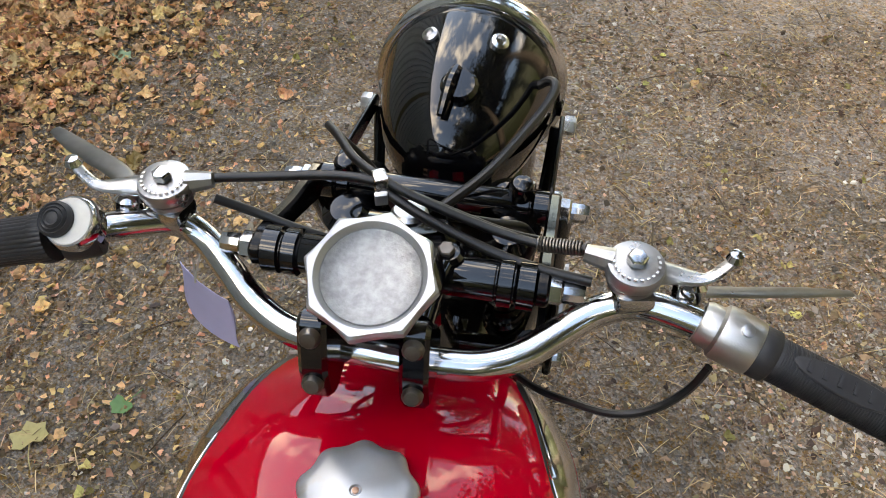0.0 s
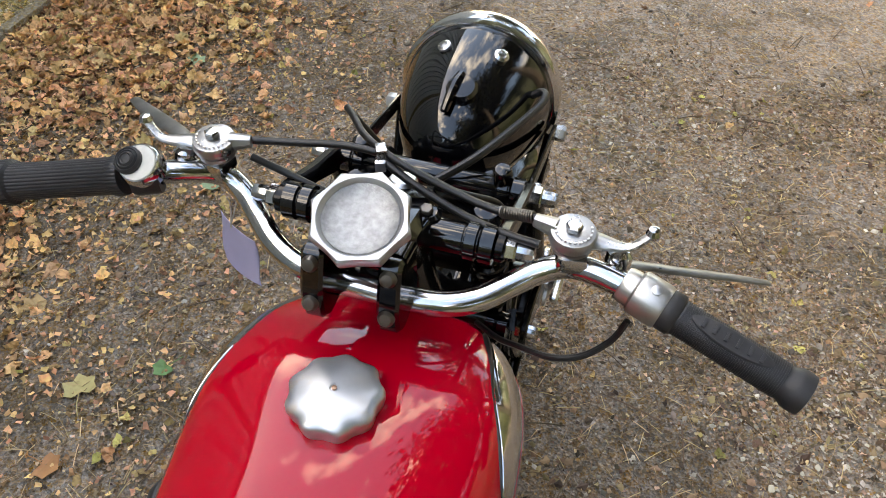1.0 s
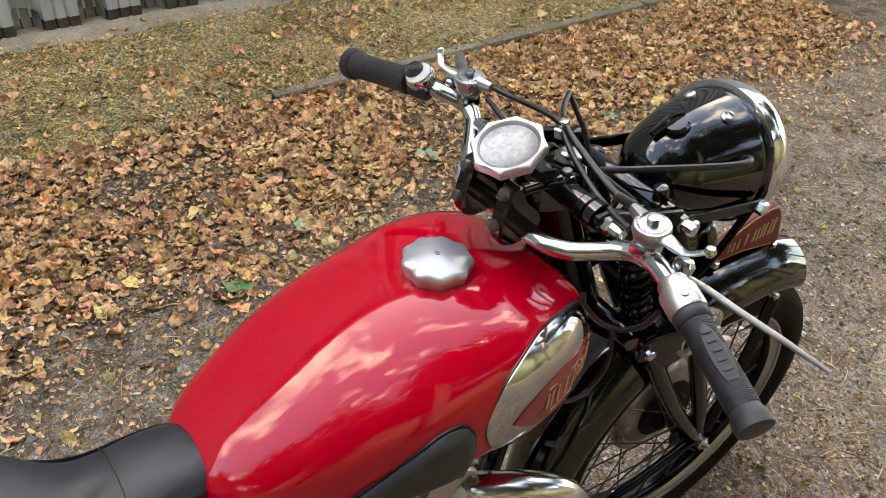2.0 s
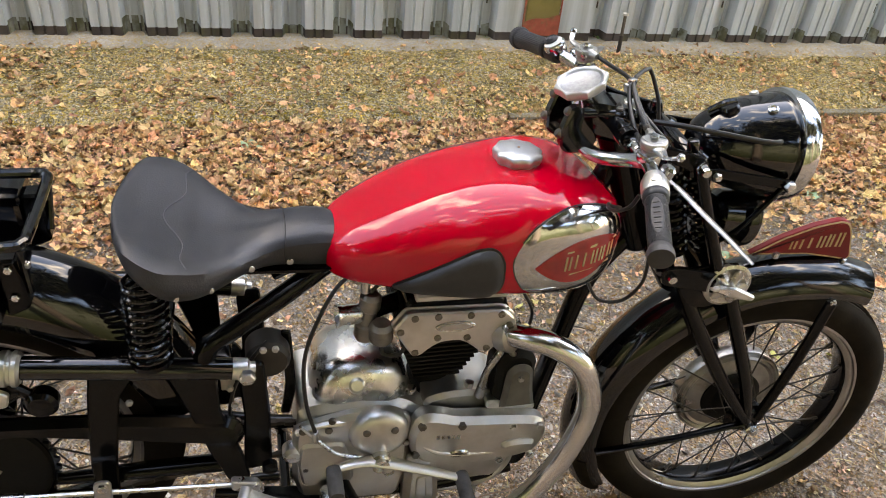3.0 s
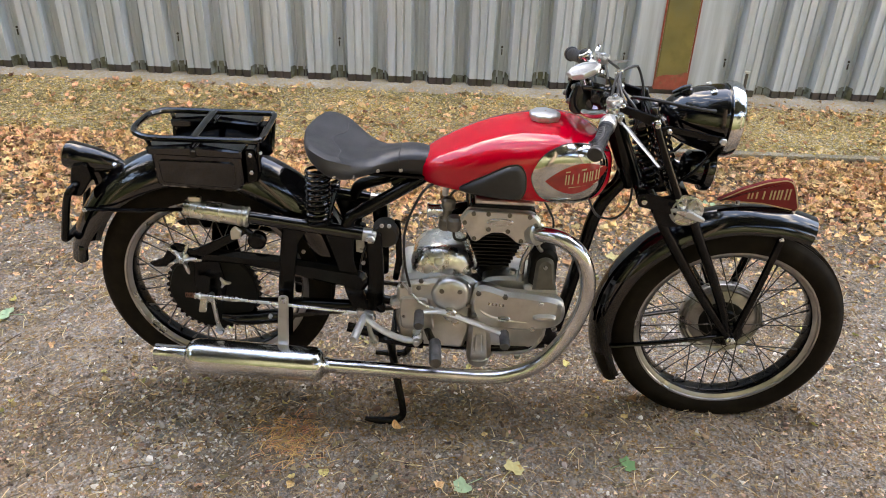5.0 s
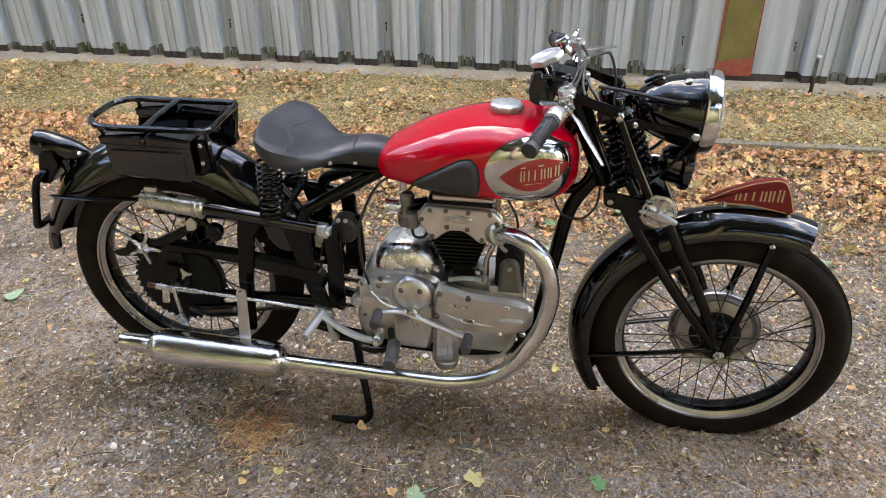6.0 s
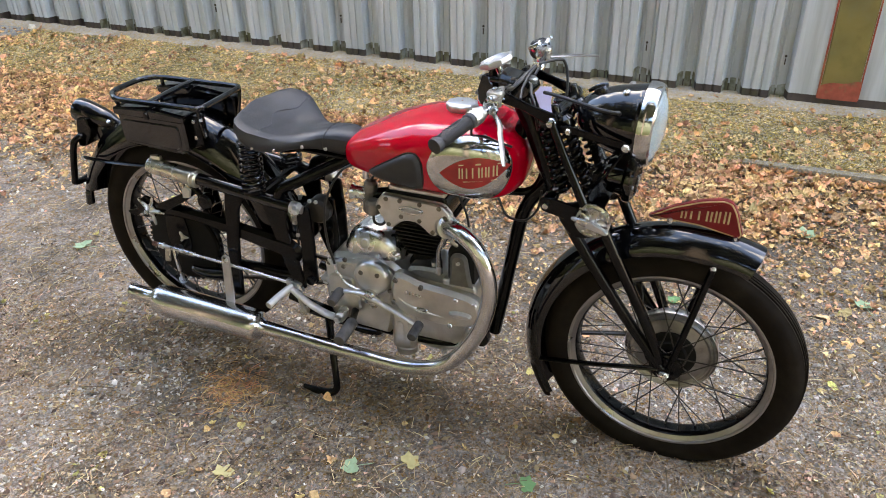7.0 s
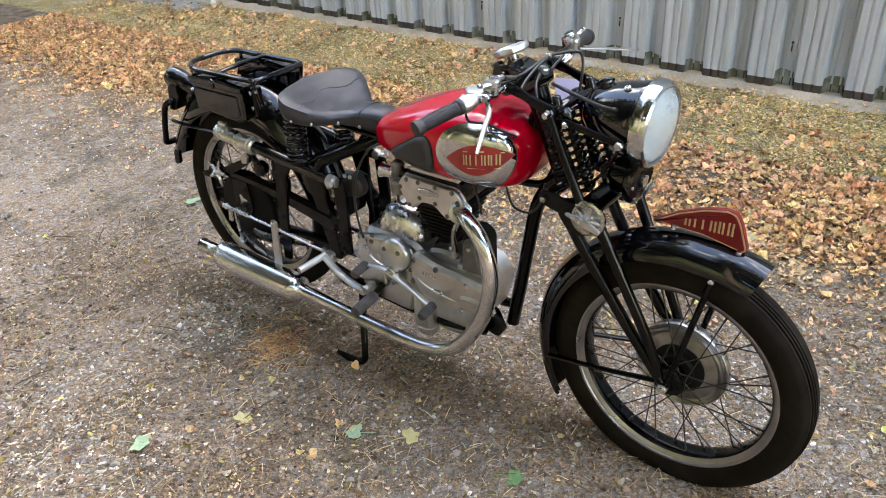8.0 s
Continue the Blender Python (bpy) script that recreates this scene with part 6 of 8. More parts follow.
# chain and its guard
bm = bmesh.new()
chain_line = [Vector((CX + 0.062, y, z)) for y, z in ((-0.300, 0.410), (-0.55, 0.445), (-0.80, 0.494), (-0.90, 0.455), (-0.93, 0.378), (-0.90, 0.300), (-0.80, 0.266), (-0.55, 0.305), (-0.300, 0.340), (-0.268, 0.375))]
cl = spline(chain_line + [chain_line[0]], 14)
for i in range(0, len(cl) - 1):
    a, b = cl[i], cl[i + 1]
    d = b - a
    ang = math.degrees(math.atan2(d.z, d.y))
    merge(bm, box((a + b) / 2, (0.010 if i % 2 else 0.006, d.length * 1.1, 0.0085), 0, (ang, 0, 0)))
tagged(part("drive_chain", bm, CHAIN, bike, "oily drive chain"))
part("chain_guard", tube([(CX + 0.082, -0.690, 0.358), (CX + 0.082, -0.560, 0.356), (CX + 0.080, -0.400, 0.350)], [0.010, 0.016, 0.018], 12, 5, flat=0.85), FRAME, bike, "black chain guard tube")
part("chain_case_end", tube([(CX + 0.074, -0.800, 0.296), (CX + 0.076, -0.740, 0.292), (CX + 0.076, -0.650, 0.304), (CX + 0.076, -0.628, 0.306)], [0.012, 0.020, 0.021, 0.012], 14, 6), BLACK, bike, "black rounded chain case end")
part("case_nut", bolt((CX + 0.096, -0.660, 0.318), (1, 0, -0.1), 0.0075, 0.008), STEEL, bike)

# rear brake gear
rod = part("brake_rod", tube([(CX + 0.146, -0.850, 0.410), (CX + 0.150, -0.60, 0.392), (CX + 0.150, -0.400, 0.372)], 0.0042, 8, 3), STEEL, bike, "bright brake rod")
part("rod_sleeve", lathe([(0, 0), (0.010, 0), (0.010, 0.012), (0.0065, 0.016), (0.0065, 0.12), (0, 0.125)], (CX + 0.146, -0.842, 0.410), (0.004, 0.25, -0.018), 14), STEEL, rod)
part("rod_spring", coil((CX + 0.146, -0.868, 0.411), (CX + 0.146, -0.842, 0.410), 0.006, 0.0012, 6, 5), RUST, rod)
part("brake_cam_lever", tube([(CX + 0.140, -0.800, 0.408), (CX + 0.142, -0.796, 0.350), (CX + 0.138, -0.792, 0.298)], [0.010, 0.0085, 0.0095], 12, 4, flat=0.6), STEEL, rod)
part("cam_eye", lathe([(0.004, -0.006), (0.012, -0.006), (0.012, 0.006), (0.004, 0.006)], (CX + 0.138, -0.791, 0.296), (1, 0, 0), 18, closed=True), STEEL, rod)
part("cam_wing", lathe([(0, 0), (0.019, 0.001), (0.018, 0.006), (0, 0.010)], (CX + 0.124, -0.768, 0.440), (1, 0, 0), 36, wave=lambda a: 0.38 + 0.62 * max(0, math.cos(a * 3)) ** 2.0), SATIN, rod)
part("cam_wing", slab(rounded([(-0.832, 0.402), (-0.812, 0.402), (-0.822, 0.352), (-0.842, 0.352)], 0.006), CX + 0.136, CX + 0.142, 0.002), SATIN, rod)
part("clevis", slab(rounded([(-0.415, 0.388), (-0.372, 0.378), (-0.362, 0.352), (-0.378, 0.348), (-0.415, 0.366)], 0.006), CX + 0.142, CX + 0.158, 0.003), STEEL, rod)

# exhaust
pipe = part("exhaust_pipe", tube([(CX + 0.070, 0.028, 0.592), (CX + 0.112, 0.060, 0.612), (CX + 0.148, 0.108, 0.618), (CX + 0.166, 0.154, 0.588), (CX + 0.172, 0.180, 0.525), (CX + 0.173, 0.182, 0.450), (CX + 0.174, 0.150, 0.345), (CX + 0.176, 0.075, 0.240), (CX + 0.177, -0.035, 0.195), (CX + 0.177, -0.20, 0.197), (CX + 0.177, -0.38, 0.209), (CX + 0.177, -0.505, 0.216)], 0.0205, 24, 8), EXHAUST, bike, "chromed exhaust pipe with a sweeping bend")
part("exhaust_flange", lathe([(0.0205, -0.012), (0.030, -0.012), (0.031, 0.0), (0.030, 0.010), (0.0205, 0.012)], (CX + 0.096, 0.047, 0.604), (0.70, 0.60, 0.35), 24, closed=True), DULL_CHROME, pipe)
part("silencer", lathe([(0.021, -0.010), (0.024, 0.0), (0.030, 0.005), (0.040, 0.010), (0.0470, 0.022), (0.0475, 0.035), (0.0475, 0.340), (0.046, 0.354), (0.041, 0.366), (0.034, 0.374), (0.026, 0.378), (0.0235, 0.382), (0.0230, 0.455), (0.0245, 0.458), (0.0245, 0.463), (0.020, 0.463), (0.019, 0.40), (0.012, 0.39)], (CX + 0.177, -0.500, 0.2155), (0, -1, 0.056), 36), EXHAUST, bike, "chromed cylindrical silencer with a tail pipe", sharp=45)
strap = part("silencer_strap", slab(rounded([(-0.620, 0.424), (-0.594, 0.424), (-0.604, 0.255), (-0.634, 0.255)], 0.012), CX + 0.150, CX + 0.157, 0.002), ALU, bike, "flat aluminium silencer strap")
part("strap_bolt", bolt((CX + 0.157, -0.607, 0.412), (1, 0, 0), 0.009, 0.006), STEEL, strap)
part("strap_clip", slab(rounded([(-0.650, 0.266), (-0.590, 0.262), (-0.592, 0.246), (-0.652, 0.250)], 0.006), CX + 0.150, CX + 0.190, 0.004), ALU, strap)


# engine and gearbox
DOME = material("polished_aluminium_dome", (0.80, 0.805, 0.81), 0.27, 1.0, vary=0.1, scale=30, rough_vary=0.08, second=(0.42, 0.40, 0.37), second_scale=12, second_amount=(0.5, 0.72), bump=0.05, bump_scale=300)
def ellipse_outline(cy, cz, ry, rz, n=24, power=2.0):
    return [(cy + ry * math.copysign(abs(math.cos(a)) ** (2 / power), math.cos(a)), cz + rz * math.copysign(abs(math.sin(a)) ** (2 / power), math.sin(a))) for a in [2 * math.pi * k / n for k in range(n)]]


case_out = rounded([(-0.302, 0.455), (-0.306, 0.330), (-0.285, 0.245), (-0.245, 0.226), (-0.08, 0.218), (0.060, 0.224), (0.086, 0.262), (0.100, 0.320), (0.104, 0.370), (0.080, 0.404), (0.030, 0.418), (-0.085, 0.428), (-0.115, 0.455), (-0.20, 0.468)], 0.018, 5)
engine = part("crankcase", slab(case_out, CX - 0.085, CX + 0.086, 0.012), ALU, bike, "cast aluminium crankcase and gearbox")
gear_out = rounded([(-0.311, 0.438), (-0.315, 0.320), (-0.300, 0.258), (-0.255, 0.246), (-0.125, 0.236), (-0.110, 0.300), (-0.108, 0.440), (-0.145, 0.462), (-0.215, 0.462)], 0.016, 4)
part("gearbox_cover", slab(gear_out, CX + 0.084, CX + 0.112, 0.009), ALU, engine, "cast gearbox cover")
part("gearbox_lip", tube([(CX + 0.106, -0.306, 0.430), (CX + 0.108, -0.262, 0.444), (CX + 0.108, -0.222, 0.446)], 0.006, 8, 4), ALU, engine)
part("gearbox_pad", slab(rounded([(-0.300, 0.408), (-0.225, 0.404), (-0.212, 0.350), (-0.206, 0.300), (-0.298, 0.300), (-0.306, 0.36)], 0.014), CX + 0.108, CX + 0.117, 0.005), ALU, engine)
part("gearbox_rib", slab(rounded([(-0.298, 0.424), (-0.224, 0.424), (-0.222, 0.408), (-0.298, 0.405)], 0.004), CX + 0.104, CX + 0.110, 0.002), ALU, engine)
part("gearbox_step", slab(rounded([(-0.296, 0.330), (-0.190, 0.330), (-0.170, 0.300), (-0.290, 0.300)], 0.006), CX + 0.104, CX + 0.109, 0.002), ALU, engine)
part("clutch_boss", lathe([(0, 0.010), (0.052, 0.010), (0.053, 0.018), (0.051, 0.030), (0.046, 0.037), (0.034, 0.042), (0, 0.044)], (CX + 0.090, -0.166, 0.420), (1, 0, 0), 40), ALU, engine)
timing_out = smooth_outline([(-0.104, 0.436), (-0.085, 0.452), (-0.055, 0.447), (-0.020, 0.436), (0.060, 0.427), (0.118, 0.417), (0.142, 0.395), (0.143, 0.352), (0.122, 0.326), (0.070, 0.314), (0.010, 0.312), (-0.050, 0.318), (-0.092, 0.338), (-0.112, 0.385)], 5)
part("timing_cover", slab(timing_out, CX + 0.084, CX + 0.125, 0.011), ALU, engine, "cast timing cover")
part("cover_boss", slab(ellipse_outline(0.090, 0.362, 0.032, 0.011, 20, 2.6), CX + 0.118, CX + 0.134, 0.006), ALU, engine)
part("cover_boss", slab(ellipse_outline(-0.020, 0.352, 0.020, 0.010, 20, 2.4), CX + 0.120, CX + 0.128, 0.004), ALU_SHINY, engine)
part("cover_rib", tube([(CX + 0.121, -0.100, 0.390), (CX + 0.124, -0.060, 0.360), (CX + 0.124, 0.0, 0.346), (CX + 0.122, 0.060, 0.341)], [0.002, 0.0045, 0.0045, 0.002], 8, 5), ALU, engine)
# unreadable cast mark
for k in range(5):
    part("casting_mark", box((CX + 0.1252, -0.062 + 0.0095 * k, 0.4005 - 0.001 * k), (0.0016, 0.0055, 0.009), 0.0004), DULL_CHROME, engine)
for y, z in ((-0.092, 0.432), (-0.020, 0.423), (-0.100, 0.362), (0.077, 0.405), (0.128, 0.400), (0.060, 0.322), (0.120, 0.325)):
    part("cover_bolt", bolt((CX + 0.121, y, z), (1, 0, 0), 0.0078, 0.0085), STEEL if y > 0.05 else DARK_BOLT, engine)
for y, z in ((-0.190, 0.440), (-0.142, 0.440), (-0.116, 0.385), (-0.295, 0.440), (-0.292, 0.345), (-0.252, 0.436), (-0.246, 0.458), (-0.278, 0.262)):
    part("cover_screw", lathe([(0, 0), (0.0068, 0), (0.0068, 0.004), (0.005, 0.006), (0, 0.006)], (CX + (0.130 if y > -0.22 and z > 0.40 else 0.111), y, z), (1, 0, 0), 12), DARK_BOLT, engine)
part("lower_case", slab(ellipse_outline(-0.006, 0.305, 0.108, 0.096, 40, 2.5), CX + 0.060, CX + 0.092, 0.012), ALU, engine)
part("case_rib", tube([(CX + 0.092, 0.010, 0.330), (CX + 0.096, 0.050, 0.318), (CX + 0.094, 0.088, 0.318)], 0.006, 10, 4), ALU, engine)
part("case_flange", tube([(CX + 0.086, 0.098, 0.330), (CX + 0.088, 0.094, 0.270), (CX + 0.088, 0.060, 0.224), (CX + 0.088, 0.0, 0.212), (CX + 0.088, -0.05, 0.216)], 0.006, 10, 5), ALU, engine)
part("sump_tower", slab(rounded([(-0.112, 0.345), (-0.060, 0.345), (-0.050, 0.280), (-0.046, 0.215), (-0.058, 0.200), (-0.105, 0.198), (-0.116, 0.212), (-0.114, 0.280)], 0.014, 4), CX + 0.060, CX + 0.124, 0.012), ALU, engine, "cast oil sump tower")
part("sump_slot", slab(rounded([(-0.094, 0.300), (-0.076, 0.300), (-0.072, 0.240), (-0.094, 0.240)], 0.008, 4), CX + 0.1235, CX + 0.1275, 0.0015), ALU, engine)
part("sump_cap", lathe([(0, 0), (0.026, 0), (0.031, 0.005), (0.032, 0.022), (0.028, 0.026), (0, 0.026)], (CX + 0.094, -0.080, 0.182), (0, 0, 1), 28), ALU, engine)
part("drain_plug", bolt((CX + 0.094, 0.030, 0.210), (0, 0, -1), 0.009, 0.010), PAINTED_SILVER, engine)
part("cylinder_foot", slab(ellipse_outline(-0.010, 0.432, 0.070, 0.024, 32, 2.6), CX - 0.040, CX + 0.078, 0.008), ALU, engine, "cast cylinder foot")
part("rocker_conduit", tube([(CX + 0.096, 0.048, 0.588), (CX + 0.100, 0.034, 0.560), (CX + 0.096, 0.022, 0.525), (CX + 0.090, 0.020, 0.490), (CX + 0.085, 0.018, 0.455)], [0.0055, 0.0065, 0.0065, 0.008, 0.010], 12, 6), DULL_CHROME, engine, "ribbed metal conduit beside the barrel")
part("filler_plug", lathe([(0, 0), (0.014, 0), (0.014, 0.007), (0.010, 0.010), (0, 0.010)], (CX + 0.070, -0.200, 0.496), (1, -0.1, 0.5), 16), ALU, engine)
rings = []
for x, inset in ((-0.080, 0.030), (-0.070, 0.012), (-0.050, 0.003), (0.0, 0.0), (0.030, 0.001), (0.048, 0.004), (0.060, 0.010), (0.069, 0.020), (0.075, 0.034), (0.078, 0.052)):
    rings.append([(CX + x, -0.190 + (0.088 - inset * 0.8) * math.copysign(abs(math.cos(a)) ** 0.8, math.cos(a)), 0.440 + (0.094 - inset) * (math.sin(a) ** 0.8 if a < 3.1 else 0.0)) for a in [math.pi * q / 24 for q in range(25)]])
part("dynamo_dome", loft([r + [(r[-1][0], r[-1][1], 0.43), (r[0][0], r[0][1], 0.43)] for r in rings]), DOME, engine, "brushed aluminium dome over the gearbox", sharp=60)
part("clutch_arm", tube([(CX + 0.112, -0.300, 0.452), (CX + 0.122, -0.262, 0.412), (CX + 0.130, -0.235, 0.392), (CX + 0.135, -0.175, 0.378)], 0.0035, 8, 4), STEEL, engine)

# barrel, head and rocker plate
barrel = part("cylinder_barrel", lathe([(0, 0), (0.050, 0), (0.050, 0.010), (0.037, 0.016), (0.036, 0.065), (0.052, 0.175), (0, 0.175)], (CX, -0.052, 0.425), (0, 0, 1), 24), IRON, bike, "black finned cylinder barrel")
for k in range(9):
    g = 0.041 + 0.0043 * k
    part("fin", box((CX, -0.052, 0.470 + k * 0.0135), (2 * g, 2 * g + 0.004, 0.0042), 0.0015), IRON, barrel)
for y in (-0.105, 0.0):
    part("barrel_nut", bolt((CX + 0.072, y, 0.468), (0.2, 0, 1), 0.009, 0.012), STEEL, barrel)
head = part("cylinder_head", slab(rounded([(-0.128, 0.600), (-0.128, 0.682), (0.036, 0.682), (0.050, 0.640), (0.036, 0.592)], 0.014), CX - 0.080, CX + 0.086, 0.006), FRAME, bike, "black cylinder head")
for k in range(6):
    part("fin", box((CX, -0.044, 0.594 + 0.012 * k), (0.182, 0.176, 0.004), 0.0015), IRON, head)
rock_out = rounded([(-0.128, 0.668), (0.034, 0.662), (0.056, 0.640), (0.058, 0.622), (0.016, 0.572), (0.002, 0.574), (-0.020, 0.594), (-0.036, 0.604), (-0.066, 0.604), (-0.082, 0.596), (-0.104, 0.576), (-0.116, 0.578), (-0.150, 0.636)], 0.008, 3)
part("rocker_plate", slab(rock_out, CX + 0.088, CX + 0.102, 0.003), ALU, head, "cast aluminium rocker cover plate")
part("plate_edge", slab(offset_outline(rock_out, -0.0025), CX + 0.082, CX + 0.089, 0.002), ALU, head)
part("plate_badge", slab(ellipse_outline(-0.048, 0.637, 0.034, 0.0105, 24), CX + 0.101, CX + 0.1045, 0.001), STEEL, head)
part("badge_inset", slab(ellipse_outline(-0.048, 0.637, 0.027, 0.0065, 24), CX + 0.1040, CX + 0.1056, 0.0005), DULL_CHROME, head)
for y, z in ((-0.112, 0.672), (-0.074, 0.672), (-0.020, 0.670), (0.032, 0.667), (-0.134, 0.646), (0.048, 0.644), (-0.108, 0.600), (-0.072, 0.628), (-0.022, 0.624), (0.014, 0.597)):
    part("plate_screw", lathe([(0, 0), (0.0062, 0), (0.0062, 0.0035), (0.003, 0.005), (0, 0.003)], (CX + 0.101, y - 0.004, z - 0.013), (1, 0, 0), 10), DARK_BOLT, head)
part("rocker_lid", slab(rounded([(-0.112, 0.694), (0.038, 0.690), (0.040, 0.678), (-0.114, 0.680)], 0.004), CX - 0.06, CX + 0.090, 0.003), ALU, head)
part("spark_lead", tube([(CX + 0.070, 0.030, 0.610), (CX + 0.098, 0.052, 0.592), (CX + 0.095, 0.060, 0.560), (CX + 0.070, 0.085, 0.530)], 0.005, 8, 5), SATIN, head)
part("spark_plug", lathe([(0, 0), (0.010, 0), (0.010, 0.012), (0.006, 0.016), (0.006, 0.034), (0, 0.036)], (CX + 0.078, 0.010, 0.600), (0.5, 0.6, 0.1), 10), STEEL, head)

# magneto
mag_out = [(0.042, 0.430), (0.044, 0.512)] + [(0.079 - 0.036 * math.cos(a), 0.518 + 0.036 * math.sin(a)) for a in [math.pi * k / 12 for k in range(13)]] + [(0.114, 0.512), (0.116, 0.430)]
mag = part("magneto", slab(mag_out, CX + 0.020, CX + 0.094, 0.010), IRON, bike, "black magneto with a grey end cap")
cap_out = [(0.052, 0.436), (0.056, 0.512)] + [(0.080 - 0.024 * math.cos(a), 0.513 + 0.023 * math.sin(a)) for a in [math.pi * k / 10 for k in range(11)]] + [(0.104, 0.512), (0.110, 0.470), (0.118, 0.436)]
part("magneto_cap", slab(cap_out, CX + 0.092, CX + 0.110, 0.008), BLADDER, mag)
part("cap_screw", lathe([(0, 0), (0.006, 0), (0.005, 0.004), (0, 0.005)], (CX + 0.110, 0.080, 0.510), (1, 0, 0), 10), DULL_CHROME, mag)
part("magneto_foot", slab(rounded([(0.030, 0.448), (0.118, 0.440), (0.126, 0.415), (0.030, 0.428)], 0.008), CX + 0.03, CX + 0.098, 0.004), ALU, mag)
part("engine_lug", slab(rounded([(0.075, 0.300), (0.120, 0.300), (0.150, 0.240), (0.130, 0.215), (0.080, 0.232)], 0.012), CX + 0.030, CX + 0.060, 0.004), FRAME, bike)
part("lug_bolt", bolt((CX + 0.060, 0.096, 0.262), (1, 0, 0), 0.012, 0.010), STEEL, bike)
part("lug_bolt", bolt((CX + 0.060, 0.120, 0.300), (1, 0, 0), 0.010, 0.010), STEEL, bike)

# carburettor
CARB = material("dull_grey_castings", (0.24, 0.225, 0.205), 0.42, 0.85, vary=0.2, scale=40, rough_vary=0.1, bump=0.1, bump_scale=300)
carb = part("carburettor", lathe([(0, 0), (0.016, 0), (0.019, 0.006), (0.019, 0.030), (0.015, 0.034), (0.015, 0.060), (0.018, 0.064), (0.018, 0.085), (0.012, 0.092), (0, 0.094)], (CX + 0.055, -0.188, 0.588), (0, 0.10, 1), 22), CARB, bike, "small grey carburettor")
part("air_intake", lathe([(0, 0), (0.015, 0), (0.017, 0.004), (0.017, 0.032), (0.022, 0.040), (0.019, 0.040), (0.012, 0.03), (0, 0.03)], (CX + 0.055, -0.195, 0.640), (0.1, -1, 0.05), 20), STEEL, carb)
part("inlet_pipe", tube([(CX + 0.050, -0.178, 0.640), (CX + 0.035, -0.145, 0.640), (CX + 0.02, -0.115, 0.640)], 0.016, 14, 4), FRAME, carb)
part("float_chamber", lathe([(0, 0), (0.017, 0), (0.020, 0.006), (0.020, 0.030), (0.014, 0.038), (0, 0.040)], (CX + 0.080, -0.165, 0.600), (0, 0, 1), 18), CARB, carb)
part("fuel_pipe", tube([(CX + 0.080, -0.165, 0.602), (CX + 0.086, -0.160, 0.575), (CX + 0.090, -0.130, 0.582), (CX + 0.070, -0.115, 0.640), (CX + 0.050, -0.120, 0.700)], 0.0038, 8, 6), CABLE, carb)
part("fuel_tap", lathe([(0, 0), (0.008, 0), (0.008, 0.03), (0, 0.03)], (CX + 0.060, -0.190, 0.688), (0, 0, 1), 10), STEEL, carb)
part("throttle_cable", tube([(CX + 0.055, -0.180, 0.680), (CX + 0.050, -0.150, 0.705), (CX + 0.03, -0.05, 0.715)], 0.0034, 8, 5), CABLE, carb)
part("clutch_cable", tube([(CX + 0.118, -0.275, 0.440), (CX + 0.120, -0.290, 0.520), (CX + 0.115, -0.288, 0.620), (CX + 0.090, -0.245, 0.712), (CX + 0.050, -0.20, 0.725)], 0.0034, 8, 6), CABLE, bike, "thin black clutch cable")
part("cable_end", lathe([(0, 0), (0.006, 0), (0.006, 0.022), (0, 0.024)], (CX + 0.118, -0.274, 0.420), (0, -0.1, 1), 10), STEEL, bike)
part("under_tank_wire", tube([(CX + 0.060, 0.060, 0.690), (CX + 0.075, 0.090, 0.640), (CX + 0.070, 0.095, 0.600)], 0.003, 7, 5), CABLE, bike)
part("front_loop_wire", tube([(CX + 0.080, 0.175, 0.700), (CX + 0.090, 0.200, 0.660), (CX + 0.092, 0.245, 0.655), (CX + 0.090, 0.275, 0.690), (CX + 0.080, 0.280, 0.735)], 0.003, 7, 6), CABLE, bike)

# gear pedal and foot controls
gear = part("gear_pedal", tube([(CX + 0.150, -0.250, 0.381), (CX + 0.146, -0.205, 0.384), (CX + 0.140, -0.166, 0.374), (CX + 0.146, -0.090, 0.346), (CX + 0.156, -0.025, 0.325)], [0.0085, 0.0100, 0.0150, 0.0115, 0.0085], 12, 5, flat=0.6), ALU, bike, "bright rocking gear pedal")
part("pedal_hub", lathe([(0, 0), (0.019, 0), (0.019, 0.022), (0.015, 0.026), (0.015, 0.032), (0, 0.034)], (CX + 0.120, -0.166, 0.373), (1, 0, 0), 22), STEEL, gear)
part("pedal_clamp", box((CX + 0.142, -0.152, 0.352), (0.014, 0.020, 0.018), 0.004, (25, 0, 0)), STEEL, gear)
for y, z in ((-0.248, 0.380), (-0.018, 0.323)):
    part("pedal_rubber", lathe([(0, 0), (0.0125, 0), (0.0135, 0.003), (0.0135, 0.052), (0.0120, 0.056), (0, 0.056)], (CX + 0.148, y, z), (1, 0, -0.10), 18), WORN_RUBBER, gear, "worn rubber pedal sleeve")


def footrest(s):
    f = part("footrest", tube([(X(s, 0.080), -0.235, 0.300), (X(s, 0.150), -0.215, 0.300), (X(s, 0.190), -0.200, 0.308)], 0.010, 12, 4), FRAME, bike)
    part("footrest_rubber", lathe([(0, 0), (0.0155, 0), (0.0165, 0.003), (0.0165, 0.082), (0.0150, 0.087), (0, 0.087)], (X(s, 0.176), -0.204, 0.304), (s, 0.04, -0.03), 20), WORN_RUBBER, f, "worn grey rubber footrest")


